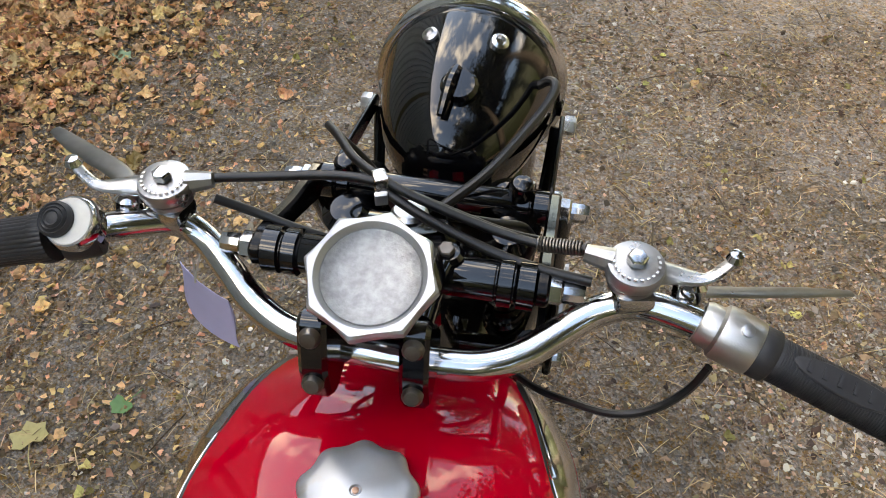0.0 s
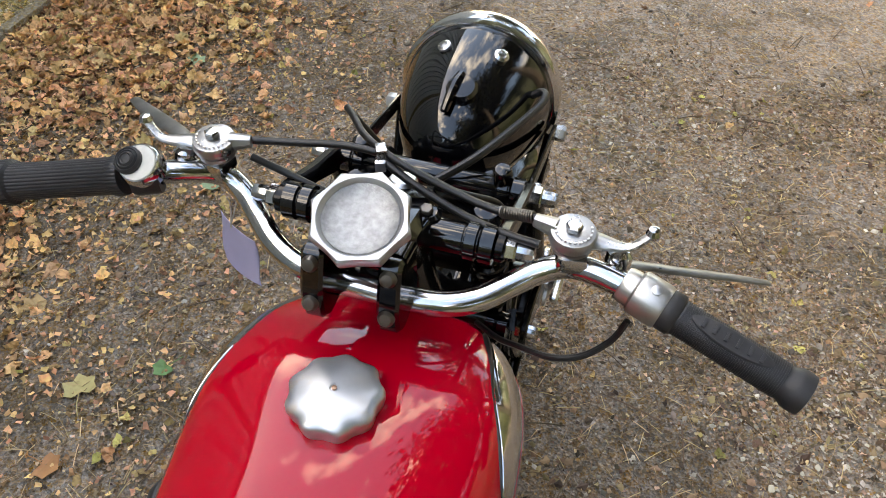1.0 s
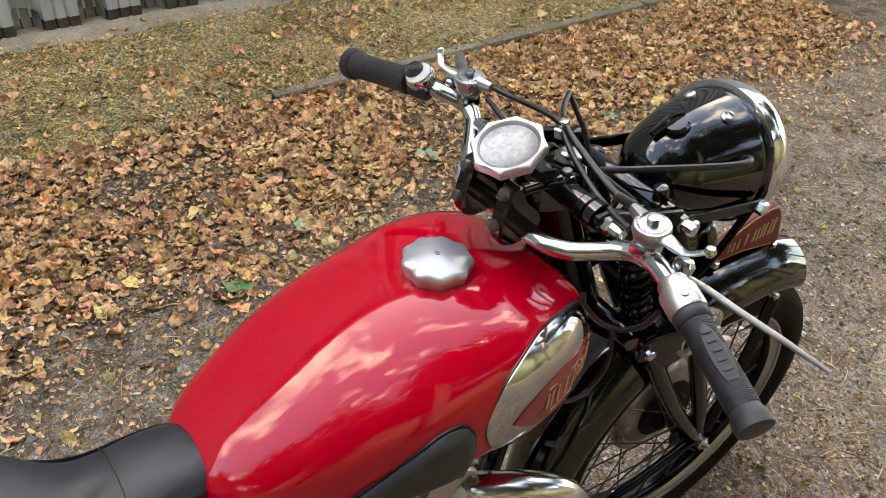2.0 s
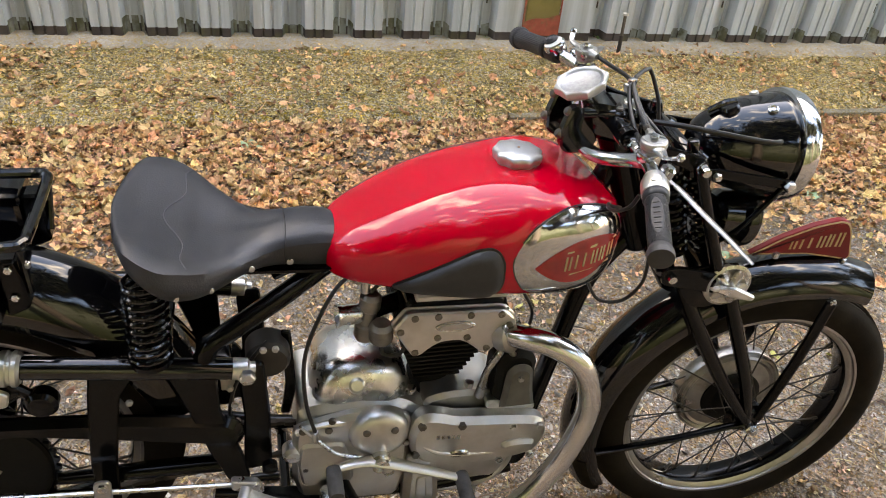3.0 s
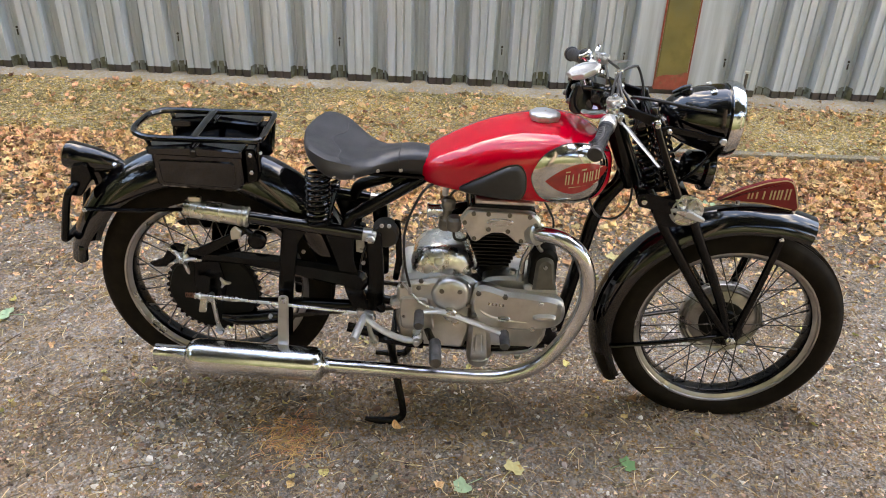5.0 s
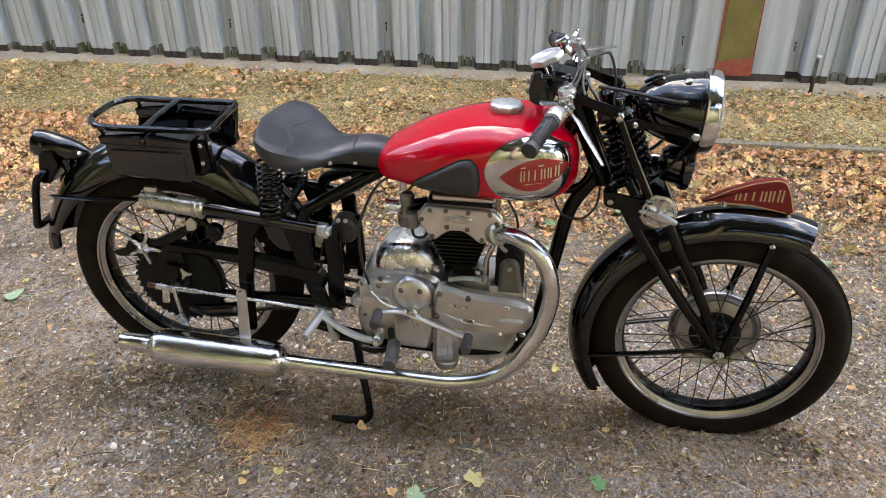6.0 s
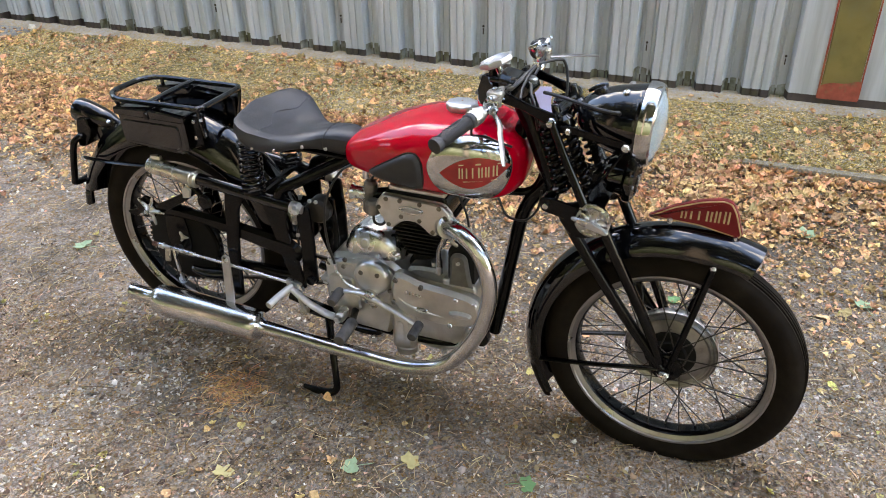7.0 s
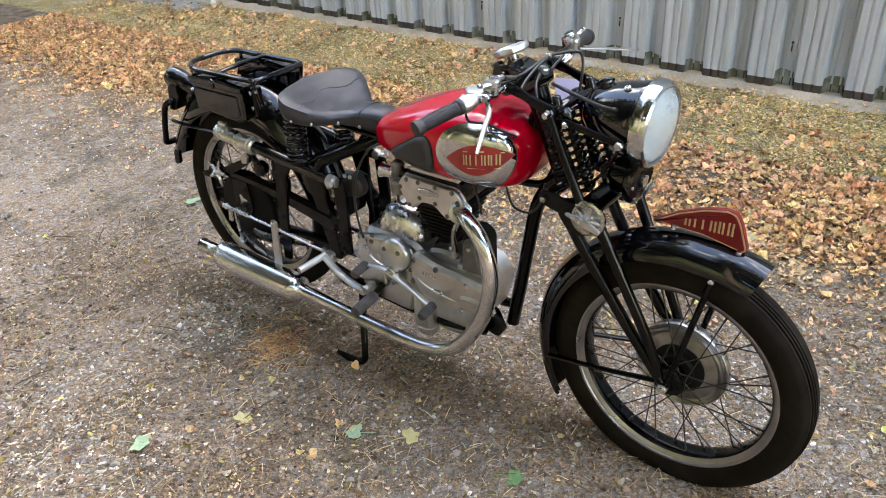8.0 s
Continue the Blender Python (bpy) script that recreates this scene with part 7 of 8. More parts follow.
both(footrest)
pedal = part("brake_pedal", tube([(CX + 0.158, -0.255, 0.296), (CX + 0.160, -0.290, 0.300), (CX + 0.166, -0.345, 0.330), (CX + 0.170, -0.392, 0.372)], [0.013, 0.0125, 0.0120, 0.0115], 12, 5, flat=0.6), PAINTED_SILVER, bike, "silver painted brake pedal")
part("pedal_tread", tube([(CX + 0.162, -0.392, 0.374), (CX + 0.205, -0.404, 0.366), (CX + 0.252, -0.414, 0.360)], [0.0095, 0.0105, 0.0100], 12, 4), PAINTED_SILVER, pedal)
part("pedal_lever", tube([(CX + 0.150, -0.385, 0.365), (CX + 0.148, -0.382, 0.320), (CX + 0.148, -0.372, 0.288)], [0.009, 0.009, 0.012], 12, 4, flat=0.6), PAINTED_SILVER, pedal)
part("pedal_eye", lathe([(0.005, -0.006), (0.013, -0.006), (0.013, 0.006), (0.005, 0.006)], (CX + 0.148, -0.371, 0.285), (1, 0, 0), 18, closed=True), SATIN, pedal)
part("pedal_pivot", lathe([(0, 0), (0.016, 0), (0.016, 0.034), (0.012, 0.040), (0, 0.042)], (CX + 0.125, -0.254, 0.296), (1, 0, 0), 20), SATIN, pedal)
part("pivot_bolt", bolt((CX + 0.166, -0.254, 0.296), (1, 0, 0), 0.010, 0.010), STEEL, pedal)
part("peg_bracket", box((CX + 0.115, -0.300, 0.268), (0.05, 0.13, 0.012), 0.004, (-8, 0, 0)), FRAME, bike)
part("rear_bolt", lathe([(0, 0), (0.013, 0), (0.013, 0.012), (0, 0.014)], (CX + 0.118, -0.352, 0.376), (1, 0, 0), 16), FRAME, bike)
part("gear_shaft_end", lathe([(0, 0), (0.018, 0), (0.018, 0.020), (0.012, 0.026), (0, 0.026)], (CX + 0.088, -0.312, 0.378), (1, 0, 0), 18), STEEL, bike)

# stand: two curved legs with feet on the ground
stand = part("centre_stand", tube([(X(1, 0.090), -0.330, 0.245), (X(1, 0.120), -0.312, 0.150), (X(1, 0.150), -0.292, 0.060), (X(1, 0.156), -0.292, 0.025), (X(1, 0.158), -0.315, 0.008), (X(1, 0.160), -0.360, 0.007), (X(1, 0.164), -0.398, 0.016)], [0.012, 0.011, 0.010, 0.011, 0.012, 0.011, 0.006], 12, 6), FRAME, bike, "black curved stand leg")
part("stand_leg", tube([(X(-1, 0.090), -0.330, 0.245), (X(-1, 0.120), -0.312, 0.150), (X(-1, 0.150), -0.292, 0.060), (X(-1, 0.156), -0.292, 0.025), (X(-1, 0.158), -0.315, 0.008), (X(-1, 0.158), -0.395, 0.008)], [0.012, 0.011, 0.010, 0.011, 0.011, 0.009], 12, 6), FRAME, stand)
part("stand_bar", tube([(X(-1, 0.10), -0.325, 0.215), (X(1, 0.10), -0.325, 0.215)], 0.010, 10, 1), FRAME, stand)

# tool boxes, carrier and tail
def tool_box(s):
    out = rounded([(-0.910, 0.816), (-0.692, 0.812), (-0.688, 0.722), (-0.710, 0.704), (-0.903, 0.716)], 0.014, 4)
    b = part("tool_box", slab(out, X(s, 0.060), X(s, 0.124), 0.006), BLACK, bike, "black pressed-steel tool box")
    part("box_lid", slab(rounded([(-0.916, 0.822), (-0.810, 0.826), (-0.802, 0.818), (-0.794, 0.826), (-0.686, 0.818), (-0.686, 0.798), (-0.914, 0.802)], 0.005), X(s, 0.056), X(s, 0.130), 0.004), BLACK, b)
    part("box_panel", slab(rounded([(-0.893, 0.790), (-0.708, 0.788), (-0.706, 0.730), (-0.723, 0.718), (-0.888, 0.728)], 0.012, 4), X(s, 0.122), X(s, 0.128), 0.003), BLACK, b)
    part("box_catch", box((X(s, 0.131), -0.802, 0.808), (0.006, 0.014, 0.018), 0.002), FRAME, b)
    part("box_bracket", slab(rounded([(-0.688, 0.812), (-0.660, 0.812), (-0.656, 0.730), (-0.688, 0.716)], 0.008), X(s, 0.066), X(s, 0.100), 0.004), FRAME, b)
    for z in (0.798, 0.752):
        part("bracket_screw", bolt((X(s, 0.100), -0.672, z), (s, 0, 0), 0.006, 0.005), STEEL, b)


both(tool_box)
RX0, RX1, RYF, RYR, RZ = CX - 0.090, CX + 0.104, -0.650, -0.970, 0.836
rack = part("luggage_carrier", tube([(RX1, RYF - 0.02, RZ), (RX1, (RYF + RYR) / 2, RZ), (RX1, RYR + 0.065, RZ), (RX1 - 0.020, RYR + 0.024, RZ), (RX1 - 0.055, RYR, RZ), (RX0 + 0.050, RYR, RZ), (RX0 + 0.016, RYR + 0.018, RZ), (RX0, RYR + 0.05, RZ), (RX0, (RYF + RYR) / 2, RZ), (RX0, RYF - 0.02, RZ), (RX0 + 0.008, RYF, RZ), (RX0 + 0.03, RYF + 0.005, RZ), (RX1 - 0.03, RYF + 0.005, RZ), (RX1 - 0.008, RYF, RZ)], 0.0078, 10, 4, closed=True), BLACK, bike, "black tubular luggage carrier")
part("carrier_strap", slab([(-0.020 + 0.0, -0.004), (0.0, -0.004), (0.0, 0.002), (-0.020, 0.002)], RX0, RX1, 0.001, m=Matrix.Translation((0, -0.795, RZ + 0.004))), BLACK, rack)
part("carrier_bar", tube([(RX0, -0.805, RZ + 0.002), ((RX0 + RX1) / 2, -0.805, RZ + 0.006), (RX1, -0.805, RZ + 0.002)], 0.009, 10, 4, flat=0.55), BLACK, rack)
for x in (RX0, RX1):
    part("carrier_leg", tube([(x, RYF, RZ - 0.004), (x * 0.95, RYF - 0.002, 0.800), (x * 0.8, RYF - 0.006, 0.750)], 0.0055, 8, 4), BLACK, rack)
    part("carrier_leg", tube([(x, RYR + 0.05, RZ - 0.004), (x * 0.95, RYR + 0.055, 0.815), (x * 0.7, RYR + 0.06, 0.770)], 0.0055, 8, 4), BLACK, rack)
part("carrier_screw", bolt((RX1 - 0.002, RYF + 0.002, 0.806), (0.3, 1, 0), 0.005, 0.005), STEEL, rack)
tail = part("tail_lamp", lathe([(0, 0), (0.024, 0), (0.034, 0.006), (0.037, 0.020), (0.036, 0.050), (0.031, 0.090), (0.024, 0.125), (0.012, 0.150), (0, 0.155)], (CX + 0.0, -1.182, 0.742), (0, 1, -0.20), 30), BLACK, bike, "black torpedo tail lamp")
part("tail_lens", lathe([(0, -0.006), (0.014, -0.005), (0.024, 0.0), (0.024, 0.004), (0, 0.004)], (CX + 0.0, -1.182, 0.742), (0, 1, -0.20), 24), RED_LENS, tail)
part("lamp_foot", tube([(CX, -1.12, 0.720), (CX, -1.105, 0.690), (CX, -1.100, 0.66)], 0.018, 10, 4), BLACK, tail)
part("foot_screw", bolt((CX + 0.026, -1.045, 0.724), (0.6, 0, 1), 0.006, 0.005), STEEL, tail)
loop = part("plate_holder", tube([(CX + 0.052, -1.150, 0.672), (CX + 0.064, -1.168, 0.645), (CX + 0.068, -1.192, 0.545), (CX + 0.062, -1.197, 0.522), (CX, -1.198, 0.518), (CX - 0.062, -1.197, 0.522), (CX - 0.068, -1.192, 0.545), (CX - 0.064, -1.168, 0.645), (CX - 0.052, -1.150, 0.672), (CX, -1.146, 0.680)], 0.0100, 10, 5, closed=True), FRAME, bike, "black open plate holder behind the mudguard")
part("holder_web", slab(rounded([(-1.168, 0.640), (-1.140, 0.640), (-1.105, 0.690), (-1.112, 0.735), (-1.150, 0.728), (-1.160, 0.690)], 0.008), CX - 0.045, CX + 0.045, 0.003), FRAME, loop)
part("holder_arm", tube([(CX, -1.146, 0.680), (CX, -1.115, 0.690)], 0.010, 8, 1), FRAME, loop)


def rear_stay(s):
    st = part("mudguard_stay", tube([(X(s, 0.076), -1.125, 0.622), (X(s, 0.098), -1.0, 0.632), (X(s, 0.106), -0.850, 0.645)], 0.0075, 8, 4, flat=0.6), FRAME, bike)
    part("stay_bolt", bolt((X(s, 0.080), -1.120, 0.622), (s, 0, 0), 0.007, 0.006), STEEL, st)


both(rear_stay)

# handlebar
bar_pts = [(-0.236, 0.177, 0.972), (-0.205, 0.190, 0.972), (-0.174, 0.207, 0.964), (-0.152, 0.204, 0.952), (-0.130, 0.186, 0.942), (-0.108, 0.166, 0.934), (-0.080, 0.151, 0.928), (-0.045, 0.144, 0.926), (-0.012, 0.141, 0.926), (0.022, 0.139, 0.926), (0.055, 0.140, 0.927), (0.082, 0.150, 0.931), (0.106, 0.166, 0.940), (0.128, 0.178, 0.950), (0.152, 0.182, 0.957), (0.180, 0.176, 0.958), (0.225, 0.160, 0.953)]
bar = part("handlebar", tube(bar_pts, 0.0108, 20, 6), CHROME, bike, "chromed swept handlebar")


def grip(name, a, b, label):
    a, b = Vector(a), Vector(b)
    ln = (b - a).length
    prof = [(0, 0), (0.0185, 0), (0.0195, 0.003), (0.0195, 0.012), (0.0165, 0.014)]
    n = 52
    for i in range(n):
        h = 0.015 + (ln - 0.034) * i / n
        d = (ln - 0.034) / n
        prof += [(0.0168, h), (0.0168, h + d * 0.55), (0.0160, h + d * 0.62), (0.0160, h + d * 0.95)]
    prof += [(0.0165, ln - 0.016), (0.0188, ln - 0.012), (0.0194, ln - 0.008), (0.0188, ln), (0.015, ln + 0.001), (0, ln + 0.002)]
    prof = [(0.88 * r, h) for r, h in prof]
    # fine lengthwise grooves make the chequered grip
    return part(name, lathe(prof, a, b - a, 72, wave=lambda q: 1 + 0.012 * (1 if int(q / (2 * math.pi) * 72 + 0.5) % 2 else -1)), RUBBER, bar, label, sharp=60)


gr = grip("grip", (0.226, 0.1600, 0.953), (0.338, 0.119, 0.932), "black chequered rubber twist grip")
ga, gb = Vector((-0.245, 0.1745, 0.971)), Vector((-0.367, 0.158, 0.948))
gn = (gb - ga).length
part("grip", lathe([(0, 0), (0.0172, 0), (0.0178, 0.003), (0.0178, 0.010), (0.0166, 0.012), (0.0164, gn * 0.5), (0.0168, gn - 0.017), (0.0172, gn - 0.015), (0.0200, gn - 0.013), (0.0208, gn - 0.008), (0.0200, gn), (0.016, gn + 0.001), (0, gn + 0.002)], ga, gb - ga, 96, wave=lambda q: 1 + 0.020 * (1 if int(q / (2 * math.pi) * 96 + 0.5) % 3 else -1)), RUBBER, bar, "black rubber handlebar grip ribbed lengthwise", sharp=40)
d = (Vector((0.338, 0.119, 0.932)) - Vector((0.226, 0.160, 0.953))).normalized()
mid = Vector((0.226, 0.160, 0.953)) + d * 0.056
up = (Vector((-0.1, -0.3, 1)) - d * d.dot(Vector((-0.1, -0.3, 1)))).normalized()
side = up.cross(d)
badge_m = Matrix((d, side, up)).transposed().to_4x4()
badge_m.translation = mid + up * 0.0139
bmx = bmesh.new()
o = [(0.034 * math.cos(a), 0.0085 * math.sin(a)) for a in [2 * math.pi * k / 24 for k in range(24)]]
rings_to(bmx, [[badge_m @ Vector((x, y, -0.004 - 18 * y * y)) for x, y in o], [badge_m @ Vector((x, y, 0.0012 - 18 * y * y)) for x, y in o], [badge_m @ Vector((x * 0.95, y * 0.9, 0.0018 - 18 * y * y * 0.8)) for x, y in o]])
part("grip_badge", bmx, RUBBER, gr)
for k in range(6):
    q = badge_m @ Vector((-0.024 + 0.0096 * k, 0, 0.0020))
    b2 = box((0, 0, 0), (0.0030, 0.0085, 0.0014), 0.0004)
    m2 = badge_m.copy()
    m2.translation = q
    b2.transform(m2)
    part("embossed_bar", b2, RUBBER, gr)
sleeve = part("throttle_sleeve", lathe([(0.0109, 0.002), (0.0135, 0.002), (0.0150, 0.005), (0.0153, 0.013), (0.0182, 0.015), (0.0188, 0.018), (0.0188, 0.037), (0.0178, 0.040), (0.0109, 0.040)], Vector((0.226, 0.160, 0.953)) - d * 0.0385, d, 36, closed=True), ALU, bar, "satin aluminium twist-grip sleeve")
part("sleeve_screw", lathe([(0, 0), (0.0042, 0), (0.0042, 0.003), (0, 0.004)], Vector((0.226, 0.160, 0.953)) - d * 0.010 + up * 0.0178, up, 10), STEEL, sleeve)
part("throttle_outer", tube([(0.202, 0.152, 0.938), (0.193, 0.148, 0.915), (0.172, 0.142, 0.895), (0.147, 0.143, 0.884), (0.118, 0.157, 0.872), (0.098, 0.175, 0.855), (0.072, 0.205, 0.835)], 0.0030, 8, 6), CABLE, bar, "thin black throttle cable")


def control_lever(s, pivot, tip, tip2, name, label):
    """Upright pivot drum on the bar with a curved ball-ended lever."""
    p = Vector(pivot)
    drum = part("lever_pivot", lathe([(0, -0.036), (0.011, -0.036), (0.012, -0.022), (0.0165, -0.020), (0.0172, -0.017), (0.0172, -0.0150), (0.0158, -0.0145), (0.0158, -0.0125), (0.0185, -0.012), (0.0193, -0.009), (0.0190, -0.004), (0.0180, -0.002), (0.0120, -0.0008), (0, -0.0006)], p, (0, -0.12, 1), 40), LEVER, bar, label)
    part("pivot_screw", bolt(p + Vector((0, 0, 0.0005)), (0, -0.12, 1), 0.0068, 0.0055), CHROME, drum)
    # unreadable stamped ring of marks
    for k in range(14):
        a = math.pi * (0.95 + 1.15 * k / 13)
        part("stamped_mark", box(p + Vector((0.0145 * math.cos(a), 0.0145 * math.sin(a), 0.0002 + 0.0018 * math.sin(a) * 1.0)), (0.0016, 0.0022, 0.0008), 0, (0, 0, math.degrees(a))), STEEL, drum)
    t = Vector(tip)
    m1 = p.lerp(t, 0.35) + Vector((0, -0.002, -0.010))
    m2 = p.lerp(t, 0.72) + Vector((0, -0.008, -0.009))
    lev = part(name, tube([p + Vector((s * 0.012, 0, -0.008)), m1, m2, t], [0.0115, 0.0088, 0.0050, 0.0042], 12, 6, flat=0.55), LEVER, bar)
    part("lever_ball", lathe([(0, -0.0062), (0.0044, -0.0044), (0.0062, 0), (0.0044, 0.0044), (0, 0.0062)], t, (0, 0, 1), 16), CHROME, lev)
    part("cable_stop", tube([p + Vector((-s * 0.014, 0.004, -0.006)), p + Vector((-s * 0.032, 0.008, -0.005))], [0.0085, 0.0056], 8, 2), LEVER, drum)
    return drum


control_lever(-1, (-0.174, 0.211, 1.002), (-0.236, 0.210, 1.008), None, "air_lever", "dull chrome lever pivot with a domed cap")
control_lever(1, (0.147, 0.186, 0.994), (0.208, 0.194, 0.997), None, "air_lever", "dull chrome lever pivot with a domed cap")
# flat blade levers below them
BLADE = material("tarnished_lever_steel", (0.24, 0.235, 0.225), 0.36, 0.95, vary=0.15, scale=50, rough_vary=0.1)
for pts, rad in (([(0.182, 0.196, 0.952), (0.203, 0.214, 0.941), (0.240, 0.228, 0.930), (0.285, 0.246, 0.917), (0.326, 0.262, 0.904)], [0.0055, 0.0060, 0.0060, 0.0056, 0.0036]),
                 ([(-0.200, 0.218, 0.970), (-0.234, 0.250, 0.965), (-0.262, 0.269, 0.960), (-0.295, 0.292, 0.952), (-0.327, 0.316, 0.945)], [0.0070, 0.0085, 0.0090, 0.0085, 0.0050])):
    part("brake_lever" if pts[0][0] > 0 else "clutch_lever", tube(pts, rad, 12, 6, flat=0.36), BLADE, bar, "dull tarnished blade lever")
for x, y, z in ((0.186, 0.192, 0.957), (-0.203, 0.204, 0.971)):
    part("lever_clamp", lathe([(0, 0), (0.010, 0), (0.011, 0.004), (0.011, 0.012), (0.007, 0.016), (0, 0.017)], (x, y, z), (0.1, 0.3, 1), 18), CHROME, bar)
part("bar_clamp", box((-0.174, 0.209, 0.972), (0.026, 0.026, 0.016), 0.005, (0, 0, -10)), CHROME, bar)
part("bar_clamp", box((0.149, 0.183, 0.966), (0.026, 0.026, 0.016), 0.005, (0, 0, 8)), CHROME, bar)
# dip switch with horn button on the left
swd = Vector((-0.05, -0.52, 0.85)).normalized()
swp = Vector((-0.226, 0.178, 0.974))
switch = part("dip_switch", lathe([(0, -0.004), (0.0185, -0.004), (0.0195, 0.002), (0.0195, 0.010), (0.0175, 0.013), (0, 0.013)], swp + Vector((0, 0, 0.006)), swd, 30), CHROME, bar, "chrome-faced dip switch with a black horn button")
part("horn_button", lathe([(0, 0), (0.0125, 0), (0.0125, 0.003), (0.0105, 0.005), (0.0095, 0.0042), (0.008, 0.0060), (0.007, 0.0052), (0.0052, 0.0068), (0.0042, 0.006), (0, 0.0072)], swp + Vector((-0.008, 0.0, 0.006)) + swd * 0.0135, swd, 28), RUBBER, switch)
part("switch_face", lathe([(0, 0), (0.0165, 0), (0.016, 0.001), (0, 0.0012)], swp + swd * 0.0128 + Vector((0, 0, 0.006)), swd, 28), WHITE_BAKELITE, switch)
part("switch_body", lathe([(0.0112, -0.012), (0.0175, -0.012), (0.0185, -0.008), (0.0185, 0.008), (0.0175, 0.012), (0.0112, 0.012)], swp, Vector(bar_pts[0]) - Vector(bar_pts[1]), 26, closed=True), RUBBER, switch)

# clamps and the eight-sided damper wheel on the steering head
ALU_SHINY2 = material("worn_cast_aluminium", (0.50, 0.51, 0.52), 0.42, 0.95, vary=0.06, scale=60, rough_vary=0.08)
for x in (-0.048, 0.016):
    c = part("handlebar_clamp", slab(rounded([(0.116, 0.984), (0.130, 0.984), (0.140, 0.962), (0.158, 0.945), (0.166, 0.928), (0.152, 0.908), (0.120, 0.907), (0.106, 0.917), (0.104, 0.945)], 0.008), x - 0.0095, x + 0.0095, 0.003), BLACK, bar, "black handlebar clamp")
    for y, z in ((0.113, 0.974), (0.104, 0.938)):
        part("clamp_bolt", lathe([(0, -0.004), (0.0070, -0.004), (0.0070, 0.003), (0.0050, 0.0060), (0, 0.0065)], (x, y, z), (0, -0.88, 0.42), 14), DARK_BOLT, c)
arm = part("damper_arm", tube([(0.017, 0.135, 0.972), (0.020, 0.165, 0.972), (0.025, 0.192, 0.970)], [0.008, 0.0075, 0.010], 12, 4), BLACK, bar, "black bracket arm")
part("arm_boss", lathe([(0, 0), (0.012, 0), (0.012, 0.012), (0.009, 0.015), (0, 0.016)], (0.025, 0.192, 0.964), (0, 0, 1), 18), BLACK, arm)
part("arm_bolt", bolt((0.025, 0.191, 0.980), (0, -0.2, 1), 0.006, 0.004), DARK_BOLT, arm)
kn = Vector((-0.013, 0.138, 1.006))
kax = Vector((0.02, -0.36, 0.93)).normalized()


def octo(a):
    # eight points with hollowed sides between them
    return 1.055 - 0.125 * abs(math.sin(4 * (a + radians(11)))) ** 0.9


knob = part("damper_wheel", lathe([(0, -0.010), (0.020, -0.010), (0.0345, -0.008), (0.0395, -0.004), (0.0405, 0.002), (0.0400, 0.0062), (0.0385, 0.0075), (0.0342, 0.0072), (0.0325, 0.0058), (0.0300, 0.0015), (0.026, -0.0005), (0.018, -0.0015), (0, -0.002)], kn, kax, 96, wave=octo, calm=0.0344), ALU_SHINY2, bar, "eight-pointed cast aluminium steering damper wheel", sharp=30)
part("wheel_stem", tube([kn - kax * 0.008, kn - kax * 0.035, kn - kax * 0.062], [0.009, 0.0075, 0.009], 14, 3), ALU_SHINY, knob)
part("wheel_face", lathe([(0, -0.0012), (0.018, -0.0007), (0.0262, 0.0008), (0.0308, 0.0036), (0.0304, 0.0040), (0.0255, 0.0014), (0.018, -0.0002), (0, -0.0006)], kn, kax, 48), ALU_SPUN, knob, "speckled grey dish")

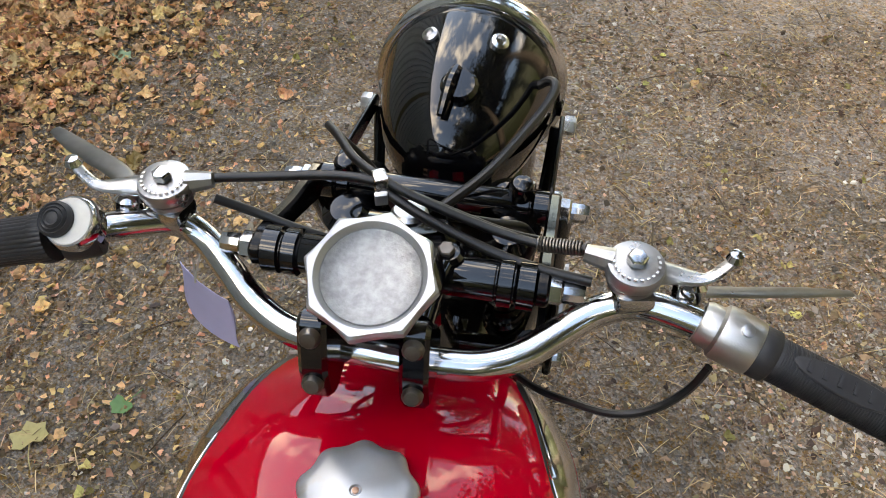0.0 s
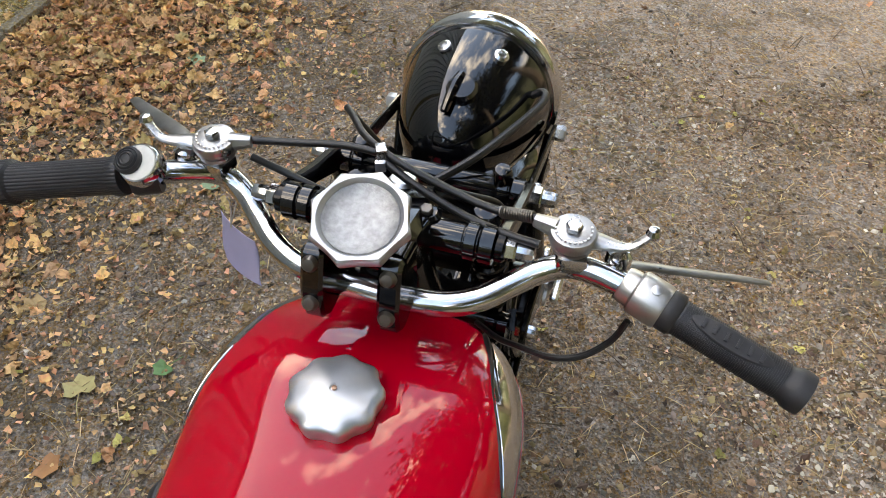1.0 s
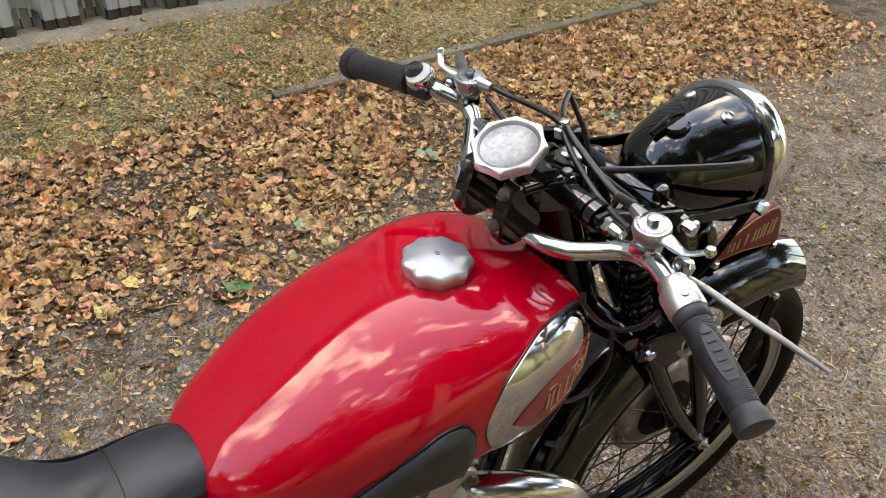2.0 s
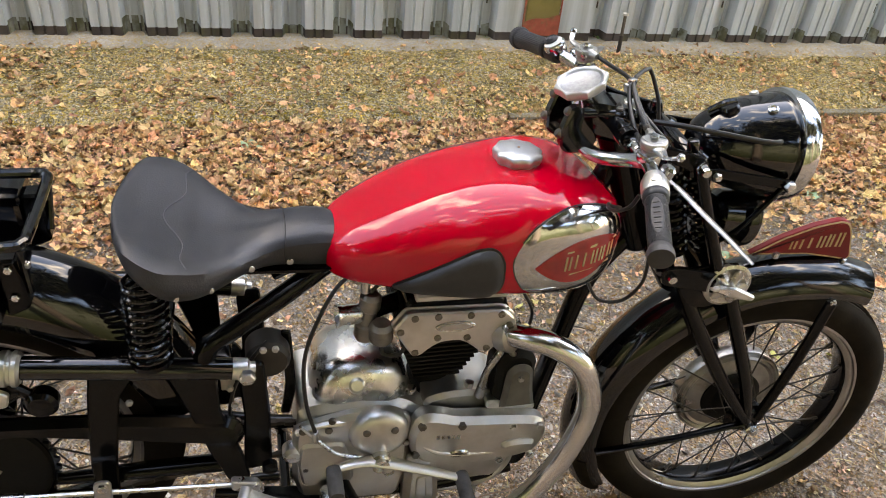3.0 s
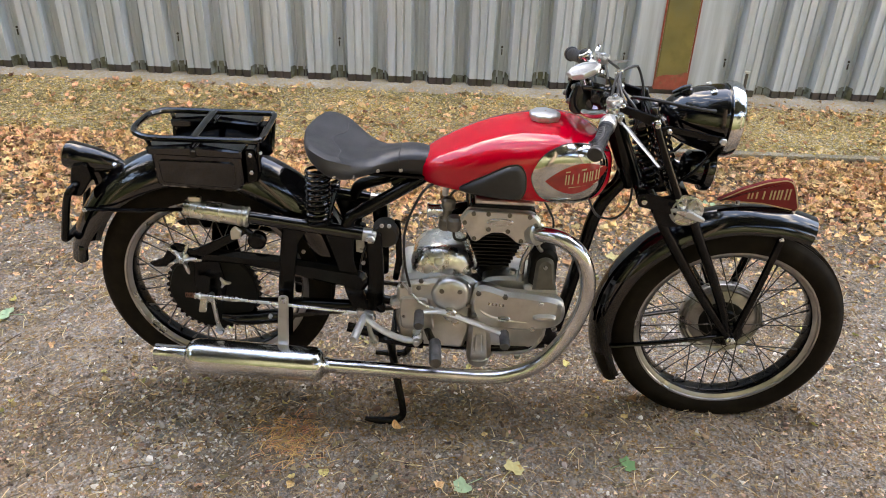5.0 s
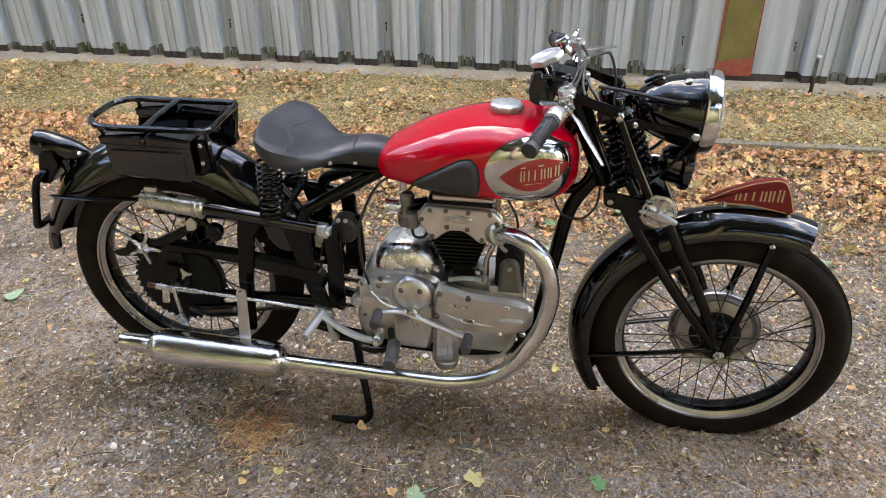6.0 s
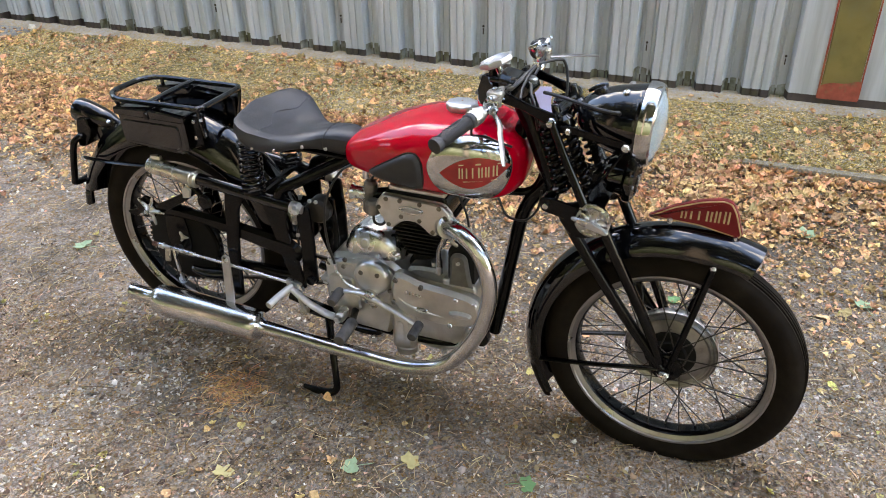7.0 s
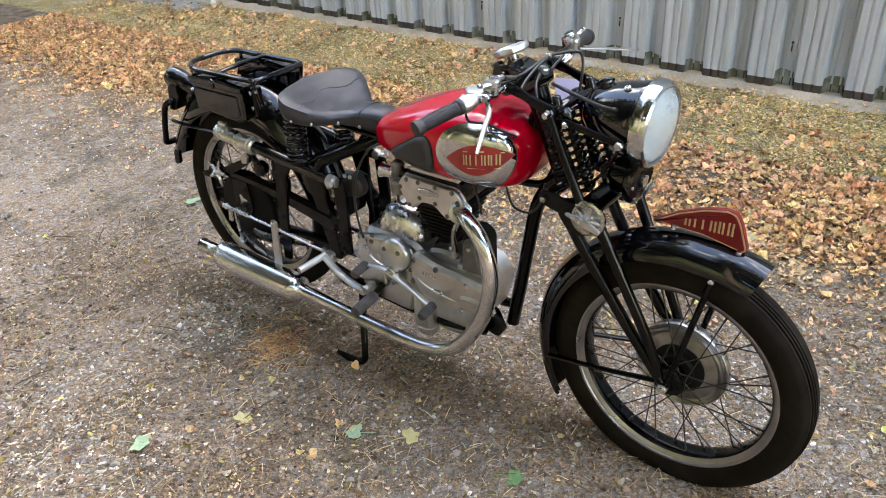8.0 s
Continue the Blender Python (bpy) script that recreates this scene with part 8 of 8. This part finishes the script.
# cables over the head
for pts, r in (([(-0.142, 0.222, 0.996), (-0.110, 0.228, 0.996), (-0.060, 0.232, 1.000), (-0.026, 0.230, 0.999), (0.010, 0.224, 0.990), (0.060, 0.222, 0.972), (0.095, 0.228, 0.960)], 0.0042),
               ([(-0.142, 0.214, 0.984), (-0.115, 0.216, 0.972), (-0.085, 0.214, 0.962), (-0.055, 0.216, 0.950), (-0.03, 0.225, 0.930)], 0.0042),
               ([(-0.075, 0.282, 1.004), (-0.064, 0.268, 1.006), (-0.048, 0.248, 1.004), (-0.026, 0.231, 1.003), (0.000, 0.222, 0.996), (0.045, 0.214, 0.984), (0.085, 0.206, 0.980), (0.116, 0.198, 0.988)], 0.0040),
               ([(-0.026, 0.226, 0.998), (0.010, 0.212, 0.986), (0.055, 0.200, 0.974), (0.090, 0.192, 0.970), (0.122, 0.186, 0.970)], 0.0044),
               ([(-0.075, 0.282, 1.004), (-0.070, 0.292, 0.985), (-0.050, 0.300, 0.950), (-0.03, 0.300, 0.90)], 0.0040),
               ([(0.020, 0.232, 0.972), (0.050, 0.240, 0.962), (0.075, 0.255, 0.945), (0.082, 0.262, 0.915), (0.060, 0.262, 0.880)], 0.0042)):
    part("control_cable", tube(pts, r * 0.82, 16, 10), CABLE, bar)
part("cable_clip", box((-0.026, 0.229, 1.002), (0.010, 0.013, 0.012), 0.002, (0, 0, 25)), STEEL, bar, "bright cable clip")
part("clip_tail", box((-0.024, 0.220, 0.994), (0.009, 0.004, 0.014), 0.001, (20, 0, 15)), STEEL, bar)
part("cable_adjuster", coil((0.085, 0.206, 0.9800), (0.114, 0.1985, 0.9875), 0.0046, 0.0009, 14, 5), DARK_BOLT, bar)

# tag on its string, hanging from the handlebar
tag = thing("price_tag", "blank lilac card tag hanging on a string", "tag", at=(-0.165, 0.205, 0.95))
card = [Vector(p) for p in ((-0.198, 0.226, 0.895), (-0.140, 0.182, 0.908), (-0.146, 0.190, 0.839), (-0.206, 0.226, 0.824))]
out = (card[1] - card[0]).cross(card[3] - card[0]).normalized()
bm = bmesh.new()
layers = []
for h in (-0.0003, 0.0003):
    ring = []
    for a, b in zip(card, card[1:] + card[:1]):
        for k in range(6):
            p = a.lerp(b, k / 6)
            q = p - (card[0] + card[2]) / 2
            ring.append(p + out * (h + 4.0 * (q.x * q.x) + 0.0015 * math.sin(q.z * 90)))
    layers.append(ring)
rings_to(bm, layers)
part("card", bm, PAPER, tag, sharp=60)
part("string_loop", tube([(-0.165, 0.197, 0.945), (-0.170, 0.208, 0.925), (-0.176, 0.210, 0.895), (-0.172, 0.207, 0.905), (-0.163, 0.212, 0.935), (-0.158, 0.212, 0.966), (-0.163, 0.203, 0.968)], 0.0008, 5, 6), STRING, tag)
